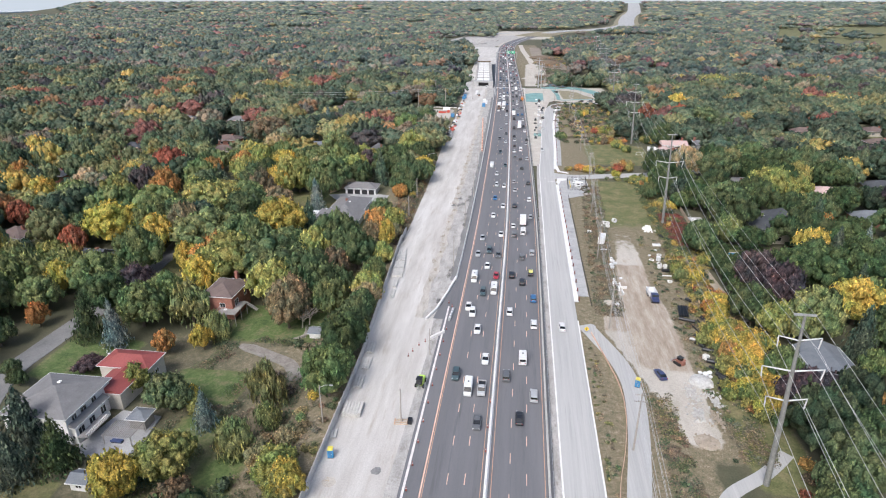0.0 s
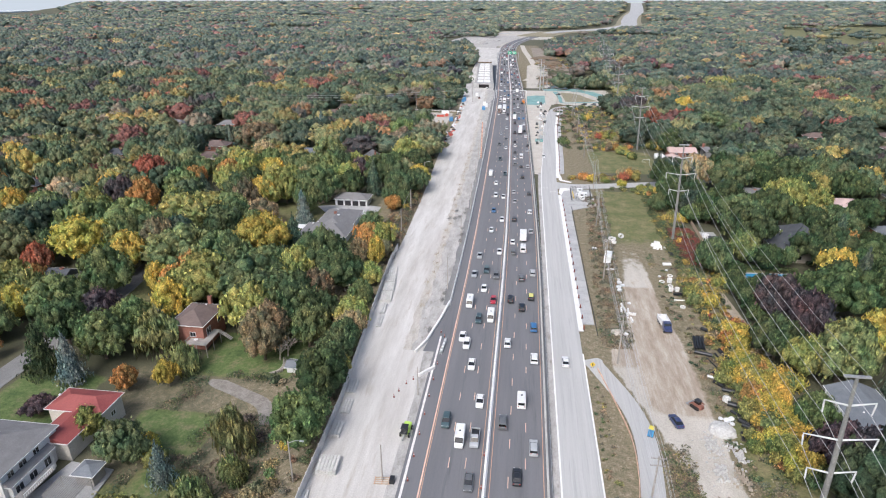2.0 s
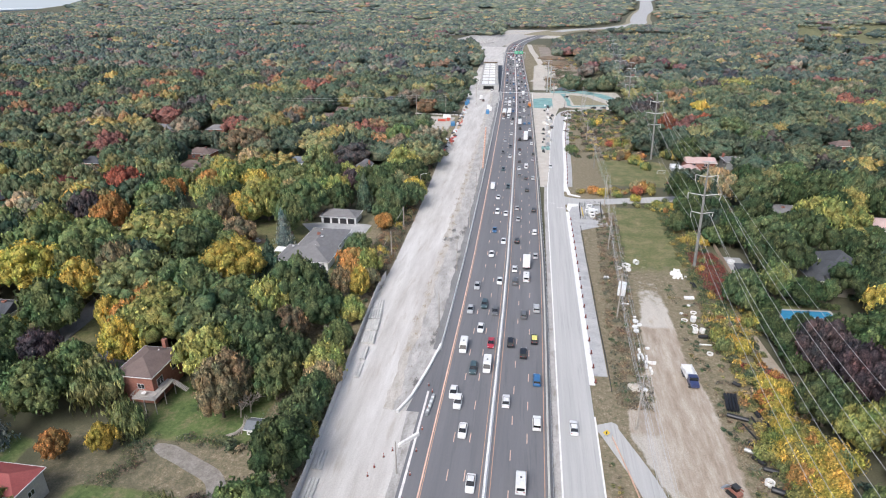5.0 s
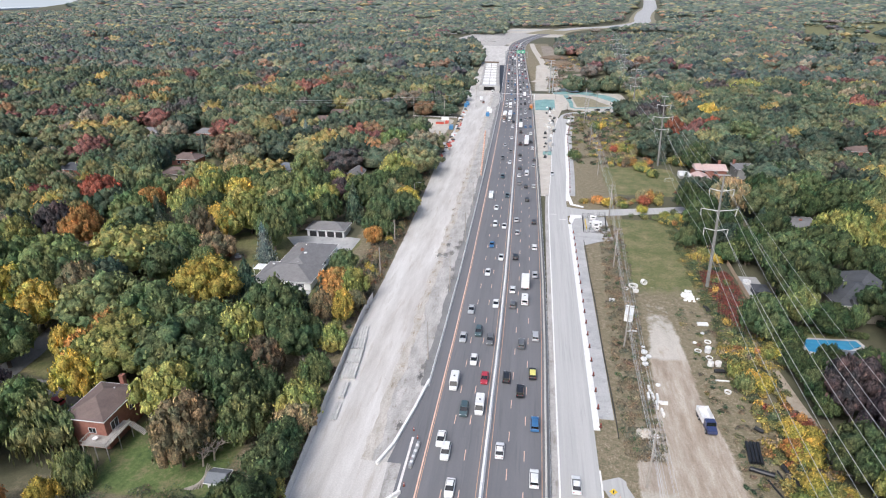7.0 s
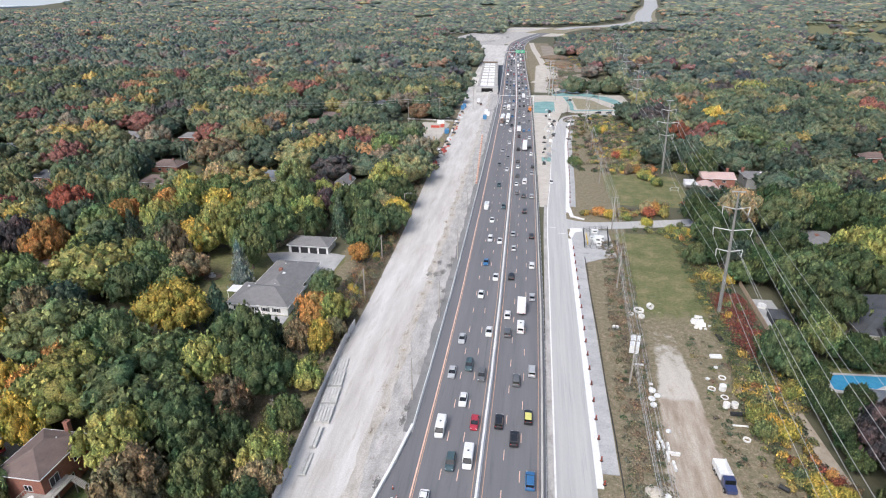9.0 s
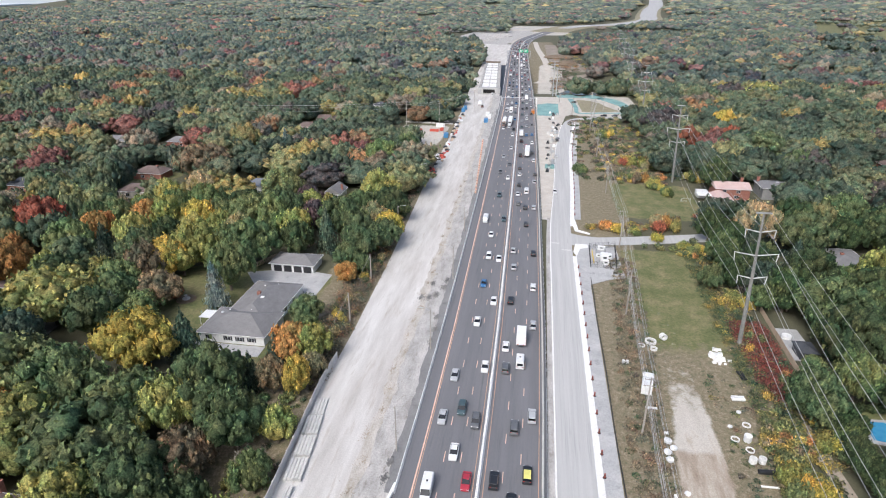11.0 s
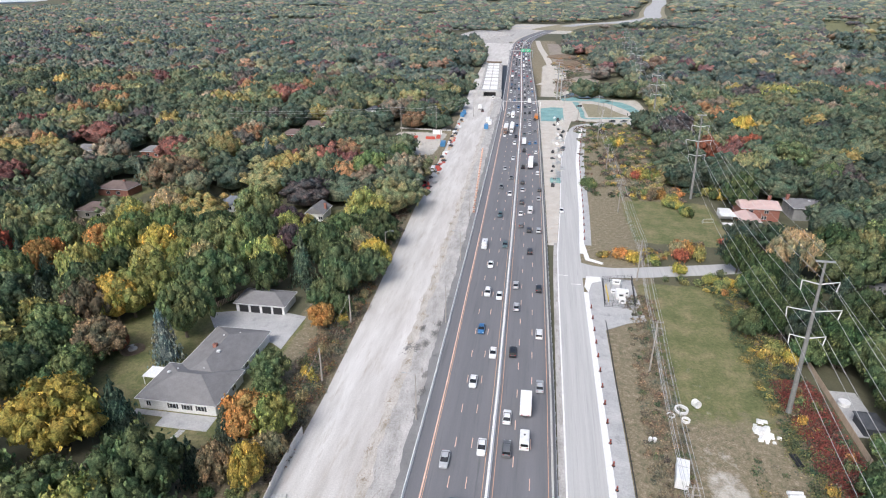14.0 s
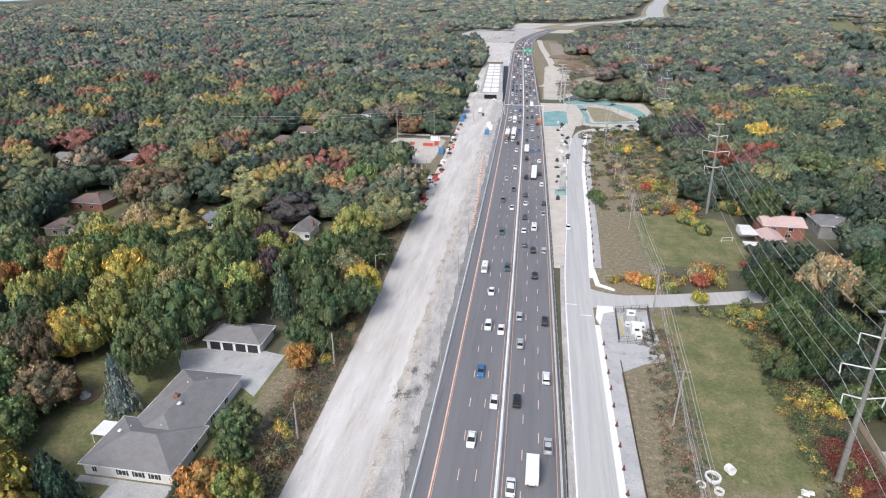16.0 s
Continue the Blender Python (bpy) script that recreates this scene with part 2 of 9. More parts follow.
# ---- mesh building ----
class Build:
    """Collects vertices and faces of one mesh."""

    def __init__(self):
        self.v, self.f = [], []

    def add(self, verts, faces):
        n = len(self.v)
        self.v += [tuple(p) for p in verts]
        self.f += [[n + i for i in q] for q in faces]
        return self

    def box(self, x0, x1, y0, y1, z0, z1, inset=0.0, bevel=0.0):
        i = inset
        if bevel:
            self.box(x0, x1, y0, y1, z0, z1 - bevel)
            return self.box(x0, x1, y0, y1, z1 - bevel, z1, bevel)
        v = [(x0, y0, z0), (x1, y0, z0), (x1, y1, z0), (x0, y1, z0),
             (x0 + i, y0 + i, z1), (x1 - i, y0 + i, z1), (x1 - i, y1 - i, z1), (x0 + i, y1 - i, z1)]
        return self.add(v, [(3, 2, 1, 0), (4, 5, 6, 7), (0, 1, 5, 4), (1, 2, 6, 5), (2, 3, 7, 6), (3, 0, 4, 7)])

    def tube(self, p0, p1, r0, r1=None, n=8):
        r1 = r0 if r1 is None else r1
        p0, p1 = Vector(p0), Vector(p1)
        q = (p1 - p0).to_track_quat("Z", "Y")
        v = []
        for p, r in ((p0, r0), (p1, r1)):
            v += [p + q @ Vector((r * math.cos(6.2832 * k / n), r * math.sin(6.2832 * k / n), 0)) for k in range(n)]
        f = [(k, (k + 1) % n, n + (k + 1) % n, n + k) for k in range(n)] + [tuple(range(n - 1, -1, -1)), tuple(range(n, 2 * n))]
        return self.add(v, f)

    def prism(self, poly, z0, z1):
        n = len(poly)
        v = [(x, y, z0) for x, y in poly] + [(x, y, z1) for x, y in poly]
        return self.add(v, [tuple(range(n - 1, -1, -1)), tuple(range(n, 2 * n))] + [(k, (k + 1) % n, n + (k + 1) % n, n + k) for k in range(n)])

    def side(self, prof, x0, x1):
        """Extrudes a profile of (y, z) across x."""
        n = len(prof)
        v = [(x0, y, z) for y, z in prof] + [(x1, y, z) for y, z in prof]
        return self.add(v, [tuple(range(n)), tuple(range(2 * n - 1, n - 1, -1))] + [(k, n + k, n + (k + 1) % n, (k + 1) % n) for k in range(n)])

    def hip(self, x0, x1, y0, y1, z0, z1, gable=False):
        w, d = x1 - x0, y1 - y0
        if w >= d:
            a = 0 if gable else d / 2
            r0, r1 = (x0 + a, (y0 + y1) / 2, z1), (x1 - a, (y0 + y1) / 2, z1)
            f = [(0, 1, 5, 4), (1, 2, 5), (2, 3, 4, 5), (3, 0, 4), (3, 2, 1, 0)]
        else:
            a = 0 if gable else w / 2
            r0, r1 = ((x0 + x1) / 2, y0 + a, z1), ((x0 + x1) / 2, y1 - a, z1)
            f = [(0, 1, 4), (1, 2, 5, 4), (2, 3, 5), (3, 0, 4, 5), (3, 2, 1, 0)]
        t = 0.18
        self.box(x0, x1, y0, y1, z0 - t, z0)
        return self.add([(x0, y0, z0), (x1, y0, z0), (x1, y1, z0), (x0, y1, z0), r0, r1], f)

    def sphere(self, c, r, n=8, m=6, sz=1.0, wob=0.0):
        c = Vector(c)
        v = [c + Vector((0, 0, r * sz))]
        for i in range(1, m):
            for k in range(n):
                a, bb = math.pi * i / m, 6.2832 * k / n
                rr = r * (1 + wob * (random.random() - 0.5))
                v.append(c + Vector((rr * math.sin(a) * math.cos(bb), rr * math.sin(a) * math.sin(bb), rr * sz * math.cos(a))))
        v.append(c - Vector((0, 0, r * sz)))
        f = [(0, 1 + k, 1 + (k + 1) % n) for k in range(n)]
        for i in range(m - 2):
            f += [(1 + i * n + k, 1 + (i + 1) * n + k, 1 + (i + 1) * n + (k + 1) % n, 1 + i * n + (k + 1) % n) for k in range(n)]
        last = len(v) - 1
        f += [(last, last - n + (k + 1) % n, last - n + k) for k in range(n)]
        return self.add(v, f)

    def mesh(self, name, mat):
        me = bpy.data.meshes.new(name)
        me.from_pydata(self.v, [], self.f)
        me.materials.append(MATS[mat])
        return me


def part(name, build, mat, parent=None, label="", at=None):
    """One mesh object, under a thing or under a part."""
    ob = new(name, build.mesh(name, mat))
    if parent is not None:
        ob.parent = parent
    if at is not None:
        ob.matrix_basis = at
    if label:
        ob["label"] = label
    return ob


def thing(name, label, category, at=None, group="", kind=""):
    ob = new(name)
    ob.empty_display_size = 0.5
    if at is not None:
        ob.matrix_basis = at
    return tagged(ob, label, category, group, kind)


def shared(name, me, parent, at=None, colour=None):
    ob = new(name, me)
    ob.parent = parent
    if at is not None:
        ob.matrix_basis = at
    if colour is not None:
        ob.color = (*colour, 1)
    return ob


def fast_mesh(name, verts, quads, mats=(), index=None):
    """A mesh of quads from arrays."""
    me = bpy.data.meshes.new(name)
    me.vertices.add(len(verts))
    me.vertices.foreach_set("co", np.asarray(verts, dtype=np.float32).ravel())
    quads = np.asarray(quads, dtype=np.int32)
    me.loops.add(quads.size)
    me.loops.foreach_set("vertex_index", quads.ravel())
    me.polygons.add(len(quads))
    me.polygons.foreach_set("loop_start", np.arange(0, quads.size, 4, dtype=np.int32))
    for mt in mats:
        me.materials.append(MATS[mt])
    if index is not None:
        me.polygons.foreach_set("material_index", np.asarray(index, dtype=np.int32))
    me.update(calc_edges=True)
    return me


# ---- the lie of the land ----
def smooth(a, b, x):
    t = np.clip((np.asarray(x, dtype=float) - a) / (b - a), 0, 1)
    return t * t * (3 - 2 * t)


def height(x, y):
    """Ground level: flat, with the creek valley, the river valley under the bridge and rising distance."""
    x, y = np.asarray(x, dtype=float), np.asarray(y, dtype=float)
    z = -5.2 * smooth(-41, -50, x) * (1 - smooth(155, 205, y)) * (1 - 0.72 * smooth(-100, -122, x))
    z = z - 7.0 * smooth(655, 690, y) * (1 - smooth(800, 850, y)) * (1 - 0.6 * smooth(120, 250, x)) * (1 - 0.6 * smooth(-150, -260, x))
    d = np.hypot(x, y)
    lake_side = smooth(36.5, 39.5, np.degrees(np.arctan2(-x, np.maximum(y, 1.0))))
    z = z + 62.0 * smooth(2300, 5600, d) * (1 - 0.85 * lake_side)
    return z


SHIFT_Y = (0, 200, 240, 280, 320, 360, 430, 520, 600, 700, 870, 1000, 1100, 1180, 1256, 1320, 1390, 1497, 1610, 1690, 1800, 1890, 2060, 2260, 2560, 3020, 3500, 4900)
SHIFT_X = (0, 0, -0.3, -1.0, -1.7, -2.5, -4.0, -6.1, -8.2, -12, -18.6, -23.3, -26, -26.8, -25, -19.5, -9.5, 9, 36, 62, 112, 200, 290, 350, 395, 475, 575, 792)


def shift(y):
    """How far the highway has swung from its first straight line."""
    return np.interp(y, SHIFT_Y, SHIFT_X)


def local_shift(y):
    return np.interp(y, (0, 300, 325, 364, 448, 500, 527), (0, 0, 0.3, 2.0, 4.4, 8.0, 10.6))


LEFT_Y = (0, 80, 125, 176, 206, 225, 280, 315, 377, 460, 560, 612, 680, 770, 870, 1000, 1200)
LEFT_X = (-36, -37, -38, -41.5, -43.5, -43, -44.5, -46, -49, -51, -55, -58, -62, -66, -69, -76, -100)


def left_edge(y):
    return np.interp(y, LEFT_Y, LEFT_X)


HOMES = [(-122, 346), (-85, 342), (-187, 358), (-176, 330), (-210, 421), (-192, 190), (-150, 175), (148, 252), (-148, 474), (-143, 501),
         (-235, 330), (-300, 380), (130, 190), (160, 165), (175, 300), (225, 400), (192, 431), (242, 440), (-120, 560), (-190, 560), (-249, 418), (-159, 239), (-237, 268)]
CLEARED = HOMES + [(104, 232), (86, 206), (110, 297), (92, 364), (114, 374), (143, 284), (80, 130), (100, 178), (76, 242), (-90, 154)]


# ---- ground ----
def spread(lo, hi, step, far, grow):
    """Even steps between lo and hi, growing steps out to far on both sides."""
    vals = list(np.arange(lo, hi + 0.01, step))
    s = step
    while vals[-1] < far[1]:
        s *= grow
        vals.append(min(vals[-1] + s, far[1]))
    s = step
    while vals[0] > far[0]:
        s *= grow
        vals.insert(0, max(vals[0] - s, far[0]))
    return np.array(vals)


gx = spread(-140, 125, 1.7, (-4700, 4700), 1.09)
gy = spread(66, 400, 1.9, (-320, 4930), 1.07)
XX, YY = np.meshgrid(gx, gy)
XX, YY = XX.ravel(), YY.ravel()


def area(x0, x1, y0, y1, soft=2.0):
    return smooth(x0 - soft, x0 + soft, XX) * (1 - smooth(x1 - soft, x1 + soft, XX)) * smooth(y0 - soft, y0 + soft, YY) * (1 - smooth(y1 - soft, y1 + soft, YY))


lawn = np.maximum.reduce([*[0.75 * area(a - 13, a + 13, d - 20, d + 10, 5) for a, d in HOMES if d < 520], area(-110, -60, 210, 264, 3), area(-84, -57, 139, 160, 2), area(-122, -104, 110, 134, 2),
                          area(-82, -64, 78, 100, 2), area(37, 61, 226, 301, 4) * smooth(214, 262, YY), area(41, 77, 336, 384, 4), area(50, 62, 92, 135, 3), area(-112, -90, 66, 82, 2),
                          area(72, 90, 205, 216, 2), area(-64, -55, 81, 94, 2), area(-76, -65, 97, 106, 2), area(-87, -67, 110, 124, 2), area(-126, -112, 168, 196, 3), area(350, 1300, 1020, 2200, 40) * (XX > 0.37 * YY) * (XX < 0.58 * YY)])
lush = np.maximum.reduce([area(-64, -55, 81, 94, 2), area(-76, -65, 97, 106, 2), area(-87, -67, 110, 124, 2), area(-84, -57, 139, 160, 2), area(-122, -104, 110, 134, 2)])
mud = np.maximum.reduce([area(34, 50, 132, 196, 3), area(37, 52, 90, 104, 2), area(24, 36, 150, 158, 2)])
sand = np.maximum.reduce([area(20, 47, 104, 260, 2.0) * (1 - 0.75 * smooth(178, 236, YY)) * smooth(-1.5, 1.5, XX - np.interp(YY, (100, 115, 128, 150, 158, 170, 190, 215), (40, 37, 33.5, 27, 28, 33.5, 36, 38))) * smooth(-1.5, 1.5, np.interp(YY, (100, 150, 165, 180, 215), (47, 48, 48, 45, 46.5)) - XX), area(-88, -56, 448, 505, 3), area(20, 84, 560, 650, 3),
                          area(20, 32, 560, 640, 3), area(-48, -22, 1000, 1500, 12), area(4, 30, 690, 900, 5),
                          area(-150, -30, 1230, 1440, 25), area(-75, 62, 1470, 1820, 20)])
dry = np.maximum.reduce([area(19.8, 42, 60, 330, 1.5), area(40, 62, 100, 240, 3), area(-62, -36, 60, 330, 3), area(26, 62, 385, 545, 5), area(22, 44, 315, 400, 2), area(36, 52, 205, 245, 5),
                         area(-60, -46, 300, 640, 3), area(30, 120, 560, 620, 8), area(-20, 24, 700, 1260, 5), 0.5 * area(-75, -50, 120, 150, 3), 0.36 * area(-92, -50, 76, 126, 3), 0.4 * area(-100, -60, 118, 142, 3)])
quads = []
nx, ny = len(gx), len(gy)
base = np.arange(nx * ny).reshape(ny, nx)
quads = np.stack([base[:-1, :-1], base[:-1, 1:], base[1:, 1:], base[1:, :-1]], -1).reshape(-1, 4)
ground_me = fast_mesh("ground", np.stack([XX, YY, height(XX, YY) - 0.06], -1), quads)
for key, val in (("lawn", lawn), ("sand", sand), ("dry", dry), ("lush", lush), ("mud", mud)):
    at = ground_me.attributes.new(key, "FLOAT", "POINT")
    at.data.foreach_set("value", val.astype(np.float32))
m, nt, b = nodes_of("earth", 0.95)


def attr(nt, key):
    n = nt.nodes.new("ShaderNodeAttribute")
    n.attribute_name = key
    return n.outputs["Fac"]


def mask(nt, fac, scale, soft=0.16):
    """Breaks the edge of a cover with noise."""
    add = nt.nodes.new("ShaderNodeMath")
    add.operation = "MULTIPLY_ADD"
    nt.links.new(noise_tex(nt, scale, 5, 0.7), add.inputs[0])
    add.inputs[1].default_value = 0.8
    nt.links.new(fac, add.inputs[2])
    return ramp(nt, add.outputs[0], [(0.82 - soft, (0, 0, 0)), (0.82 + soft, (1, 1, 1))])


fine = ramp(nt, noise_tex(nt, 3.0, 6, 0.75), [(0.25, (0.7, 0.7, 0.7)), (0.75, (1.28, 1.28, 1.28))])
woods = ramp(nt, noise_tex(nt, 0.09, 5), [(0.3, (0.07, 0.075, 0.042)), (0.7, (0.125, 0.115, 0.07))])
grass = mix(nt, 1.0, ramp(nt, noise_tex(nt, 0.14, 6, 0.65), [(0.32, (0.1, 0.122, 0.045)), (0.48, (0.15, 0.155, 0.066)), (0.66, (0.235, 0.205, 0.11))]), ramp(nt, noise_tex(nt, 1.1, 6, 0.8), [(0.32, (0.6, 0.64, 0.6)), (0.68, (1.35, 1.3, 1.25))]), "MULTIPLY")
grass = mix(nt, attr(nt, "lush"), grass, mix(nt, 1.0, ramp(nt, noise_tex(nt, 0.3, 6, 0.65), [(0.32, (0.068, 0.112, 0.034)), (0.5, (0.11, 0.155, 0.05)), (0.66, (0.175, 0.165, 0.085))]), ramp(nt, noise_tex(nt, 1.2, 5, 0.7), [(0.3, (0.7, 0.75, 0.7)), (0.7, (1.25, 1.2, 1.2))]), "MULTIPLY"))
weeds = ramp(nt, noise_tex(nt, 0.75, 8, 0.82), [(0.3, (0.075, 0.082, 0.04)), (0.42, (0.155, 0.14, 0.08)), (0.54, (0.23, 0.19, 0.125)), (0.68, (0.37, 0.315, 0.235))])
soil = ramp(nt, noise_tex(nt, 0.16, 6, 0.7, stretch=(1, 0.3, 1)), [(0.3, (0.4, 0.365, 0.31)), (0.6, (0.52, 0.485, 0.43)), (0.78, (0.36, 0.29, 0.21))])
soil = mix(nt, mask(nt, attr(nt, "mud"), 0.22, 0.2), soil, ramp(nt, noise_tex(nt, 0.5, 6, 0.7, stretch=(1, 0.16, 1)), [(0.3, (0.27, 0.21, 0.155)), (0.5, (0.38, 0.32, 0.255)), (0.7, (0.5, 0.455, 0.395))]))
col = mix(nt, mask(nt, attr(nt, "dry"), 0.35), woods, weeds)
col = mix(nt, mask(nt, attr(nt, "lawn"), 0.3, 0.1), col, grass)
col = mix(nt, mask(nt, attr(nt, "sand"), 0.3, 0.1), col, soil)
nt.links.new(mix(nt, 1.0, col, fine, "MULTIPLY"), b.inputs["Base Color"])
bump(nt, b, noise_tex(nt, 4.0, 5, 0.7), 0.4, 0.08)
ground_me.materials.append(m)
ground = tagged(new("ground", ground_me), "wooded suburban ground with lawns, weeds and sandy site soil", "ground", kind="structure")


# ---- roads and paved strips ----
def strip(name, left, right, mat, top=0.0, depth=0.25, parent=None, flat=True):
    """A paved strip between two lines of points, draped on the ground."""
    bd = Build()
    n = len(left)
    zl = [top if flat else top + float(height(*p)) for p in left]
    zr = [top if flat else top + float(height(*p)) for p in right]
    v = [(*p, z) for p, z in zip(left, zl)] + [(*p, z) for p, z in zip(right, zr)]
    v += [(*p, z - depth) for p, z in zip(left, zl)] + [(*p, z - depth) for p, z in zip(right, zr)]
    f = []
    for k in range(n - 1):
        f += [(k, n + k, n + k + 1, k + 1), (2 * n + k, k, k + 1, 2 * n + k + 1), (n + k, 3 * n + k, 3 * n + k + 1, n + k + 1)]
    f += [(0, 2 * n, 3 * n, n), (n - 1, 2 * n - 1, 4 * n - 1, 3 * n - 1)]
    bd.add(v, f)
    return part(name, bd, mat, parent)


def along(u0, u1, y0, y1, step=10.0, follow=shift):
    ys = np.linspace(y0, y1, max(2, int((y1 - y0) / step) + 1))
    return [(u0 + float(follow(y)), float(y)) for y in ys], [(u1 + float(follow(y)), float(y)) for y in ys]


def ribbon(pts, width):
    """Left and right lines of a path of even width."""
    le, ri = [], []
    for k, p in enumerate(pts):
        a, c = Vector(pts[max(0, k - 1)]), Vector(pts[min(len(pts) - 1, k + 1)])
        d = (c - a).normalized()
        w = width[k] if isinstance(width, (list, tuple)) else width
        nrm = Vector((-d.y, d.x)) * w / 2
        le.append(tuple(Vector(p) + nrm))
        ri.append(tuple(Vector(p) - nrm))
    return le, ri


def arc(pts, n=6):
    """A smooth line through points."""
    out = []
    P = [Vector(p) for p in pts]
    for k in range(len(P) - 1):
        p0, p1, p2, p3 = P[max(0, k - 1)], P[k], P[k + 1], P[min(len(P) - 1, k + 2)]
        for s in range(n):
            t = s / n
            out.append(tuple(0.5 * ((2 * p1) + (p2 - p0) * t + (2 * p0 - 5 * p1 + 4 * p2 - p3) * t * t + (3 * p1 - p0 - 3 * p2 + p3) * t ** 3)))
    out.append(tuple(P[-1]))
    return out


road = thing("highway", "dark new asphalt highway with orange and white lane markings", "road", kind="structure")
strip("carriageway", *along(-19.6, 10.2, -40, 1700, 12), "asphalt", 0.06, 0.35, road)
far_left, far_right = ribbon(arc([(58, 1690), (112, 1800), (200, 1890), (290, 2060), (350, 2260), (395, 2560), (475, 3020), (575, 3500), (790, 4880)], 6), [32 + k * 0.9 for k in range(49)])
far_road = strip("distant_road", far_left, far_right, "yard_concrete", 2.0, 2.5, None, False)
tagged(far_road, "pale distant highway running to the horizon", "road", kind="structure")


def line(name, u, w, y0, y1, mat, z=0.072, parent=road, follow=shift):
    return strip(name, *along(u - w / 2, u + w / 2, y0, y1, 10, follow), mat, z, 0.012, parent)


line("edge_line", -15.0, 0.14, -40, 1300, "line_orange")
line("edge_line", -15.4, 0.3, -40, 1300, "line_peach")
line("edge_line", -4.0, 0.13, -40, 1300, "line_orange")
line("edge_line", -2.0, 0.14, -40, 1300, "line_orange")
line("edge_line", 8.45, 0.14, -40, 1300, "line_orange")
line("edge_line", -18.75, 0.5, -40, 158, "line_white")
dash = {}
for k in range(-8, 140):
    for u, off, mat in ((-10.6, 0.0, "line_peach"), (-7.2, 0.3, "line_peach"), (1.5, 7.2, "line_peach"), (4.85, 1.7, "line_peach")):
        y = 88.0 + 11.0 * k + off
        s = float(shift(y))
        slope = float(shift(y + 5) - shift(y - 5)) / 10
        if mat not in dash:
            dash[mat] = Build().box(-0.085, 0.085, -1.5, 1.5, 0.062, 0.074).mesh("lane_dash", mat)
        ob = shared("lane_dash", dash[mat], road, pose(u + s, y, 0, 0, 0, -math.degrees(math.atan(slope))))


def barrier_profile(x, w=0.6, h=0.85):
    return [(x - w / 2, 0), (x - w / 2, 0.1), (x - w / 4, 0.32), (x - w / 6, h), (x + w / 6, h), (x + w / 4, 0.32), (x + w / 2, 0.1), (x + w / 2, 0)]


def barrier(name, u, y0, y1, mat="white_concrete", label="", w=0.6, h=0.85, follow=shift, step=8.0):
    """A continuous cast barrier along the road."""
    prof = barrier_profile(0, w, h)
    ys = np.linspace(y0, y1, max(2, int((y1 - y0) / step) + 1))
    bd, n = Build(), len(prof)
    v = [(u + float(follow(y)) + px, float(y), 0.06 + pz) for y in ys for px, pz in prof]
    f = [(k * n + i, k * n + i + 1, (k + 1) * n + i + 1, (k + 1) * n + i) for k in range(len(ys) - 1) for i in range(n - 1)]
    f += [tuple(range(n - 1, -1, -1)), tuple(range((len(ys) - 1) * n, len(ys) * n))]
    ob = part(name, bd.add(v, f), mat)
    return tagged(ob, label, "barrier", kind="structure")


barrier("median_barrier", -3.0, -40, 1500, label="white concrete median barrier between the carriageways", w=0.8)
barrier("roadside_barrier", 9.3, -40, 1300, "concrete", "grey concrete roadside barrier beside the highway", 0.5, 0.8)
barrier("roadside_barrier", -18.6, 176, 1150, "white_concrete", "white concrete barrier beside the site strip", 0.5, 0.7)
bd = Build()
for a, c in (((-24.4, 149), (-22.3, 155)), ((-22.3, 155), (-20.2, 167)), ((-20.2, 167), (-18.7, 178))):
    d = (Vector(c) - Vector(a)).normalized()
    nrm = Vector((-d.y, d.x)) * 0.28
    bd.prism([tuple(Vector(a) - nrm), tuple(Vector(c) - nrm), tuple(Vector(c) + nrm), tuple(Vector(a) + nrm)], 0.02, 0.8)
tagged(part("flared_barrier", bd, "white_concrete"), "flared end of the white concrete site barrier", "barrier", kind="structure")
# steel guide rail behind the right barrier
rail = thing("guide_rail", "long galvanized steel guide rail on short posts", "guardrail", kind="structure")
strip("rail_beam", *along(10.0, 10.09, -40, 700, 12), "galvanized", 0.8, 0.32, rail)
post_me = Build().box(-0.06, 0.06, -0.08, 0.08, 0, 0.78).mesh("post", "galvanized")
for k in range(95):
    y = 60 + 4.0 * k
    shared("post", post_me, rail, pose(10.2 + float(shift(y)), y, 0))
# verge, local road, kerbs, walk
tagged(strip("verge", *along(10.25, 11.7, -40, 330, 12, local_shift), "broken_gravel", 0.09, 0.2), "narrow dirty gravel verge with drains", "verge", kind="structure")
local = thing("local_road", "pale concrete two-lane local road beside the highway", "road", kind="structure")
strip("roadway", *along(11.9, 19.7, -40, 520, 10, local_shift), "local_concrete", 0.05, 0.3, local)
bend = ribbon(arc([(26.2, 518), (27.6, 528), (32, 539), (42, 547), (62, 552), (90, 558), (150, 575)], 6), 8)
strip("bend", *bend, "local_concrete", 0.055, 0.3, local)
strip("kerb", *along(11.62, 11.98, -40, 520, 10, local_shift), "white_concrete", 0.18, 0.3, local)
strip("gutter", *along(19.65, 20.0, -40, 154, 10, local_shift), "white_concrete", 0.12, 0.3, local)
walk_strip = strip("sidewalk", *along(19.6, 21.0, 166, 292, 10, local_shift), "white_concrete", 0.14, 0.3)
tagged(walk_strip, "bright new concrete sidewalk strip beside the local road", "sidewalk", kind="structure")
tagged(strip("sidewalk", *along(19.6, 21.3, 322, 530, 8, local_shift), "white_concrete", 0.14, 0.3), "bright new concrete sidewalk strip beside the local road", "sidewalk", kind="structure")
tagged(strip("shoulder", *along(21.0, 24.4, 170, 290, 10, local_shift), "yard_concrete", 0.06, 0.2), "packed gravel shoulder behind the new sidewalk", "shoulder", kind="structure")
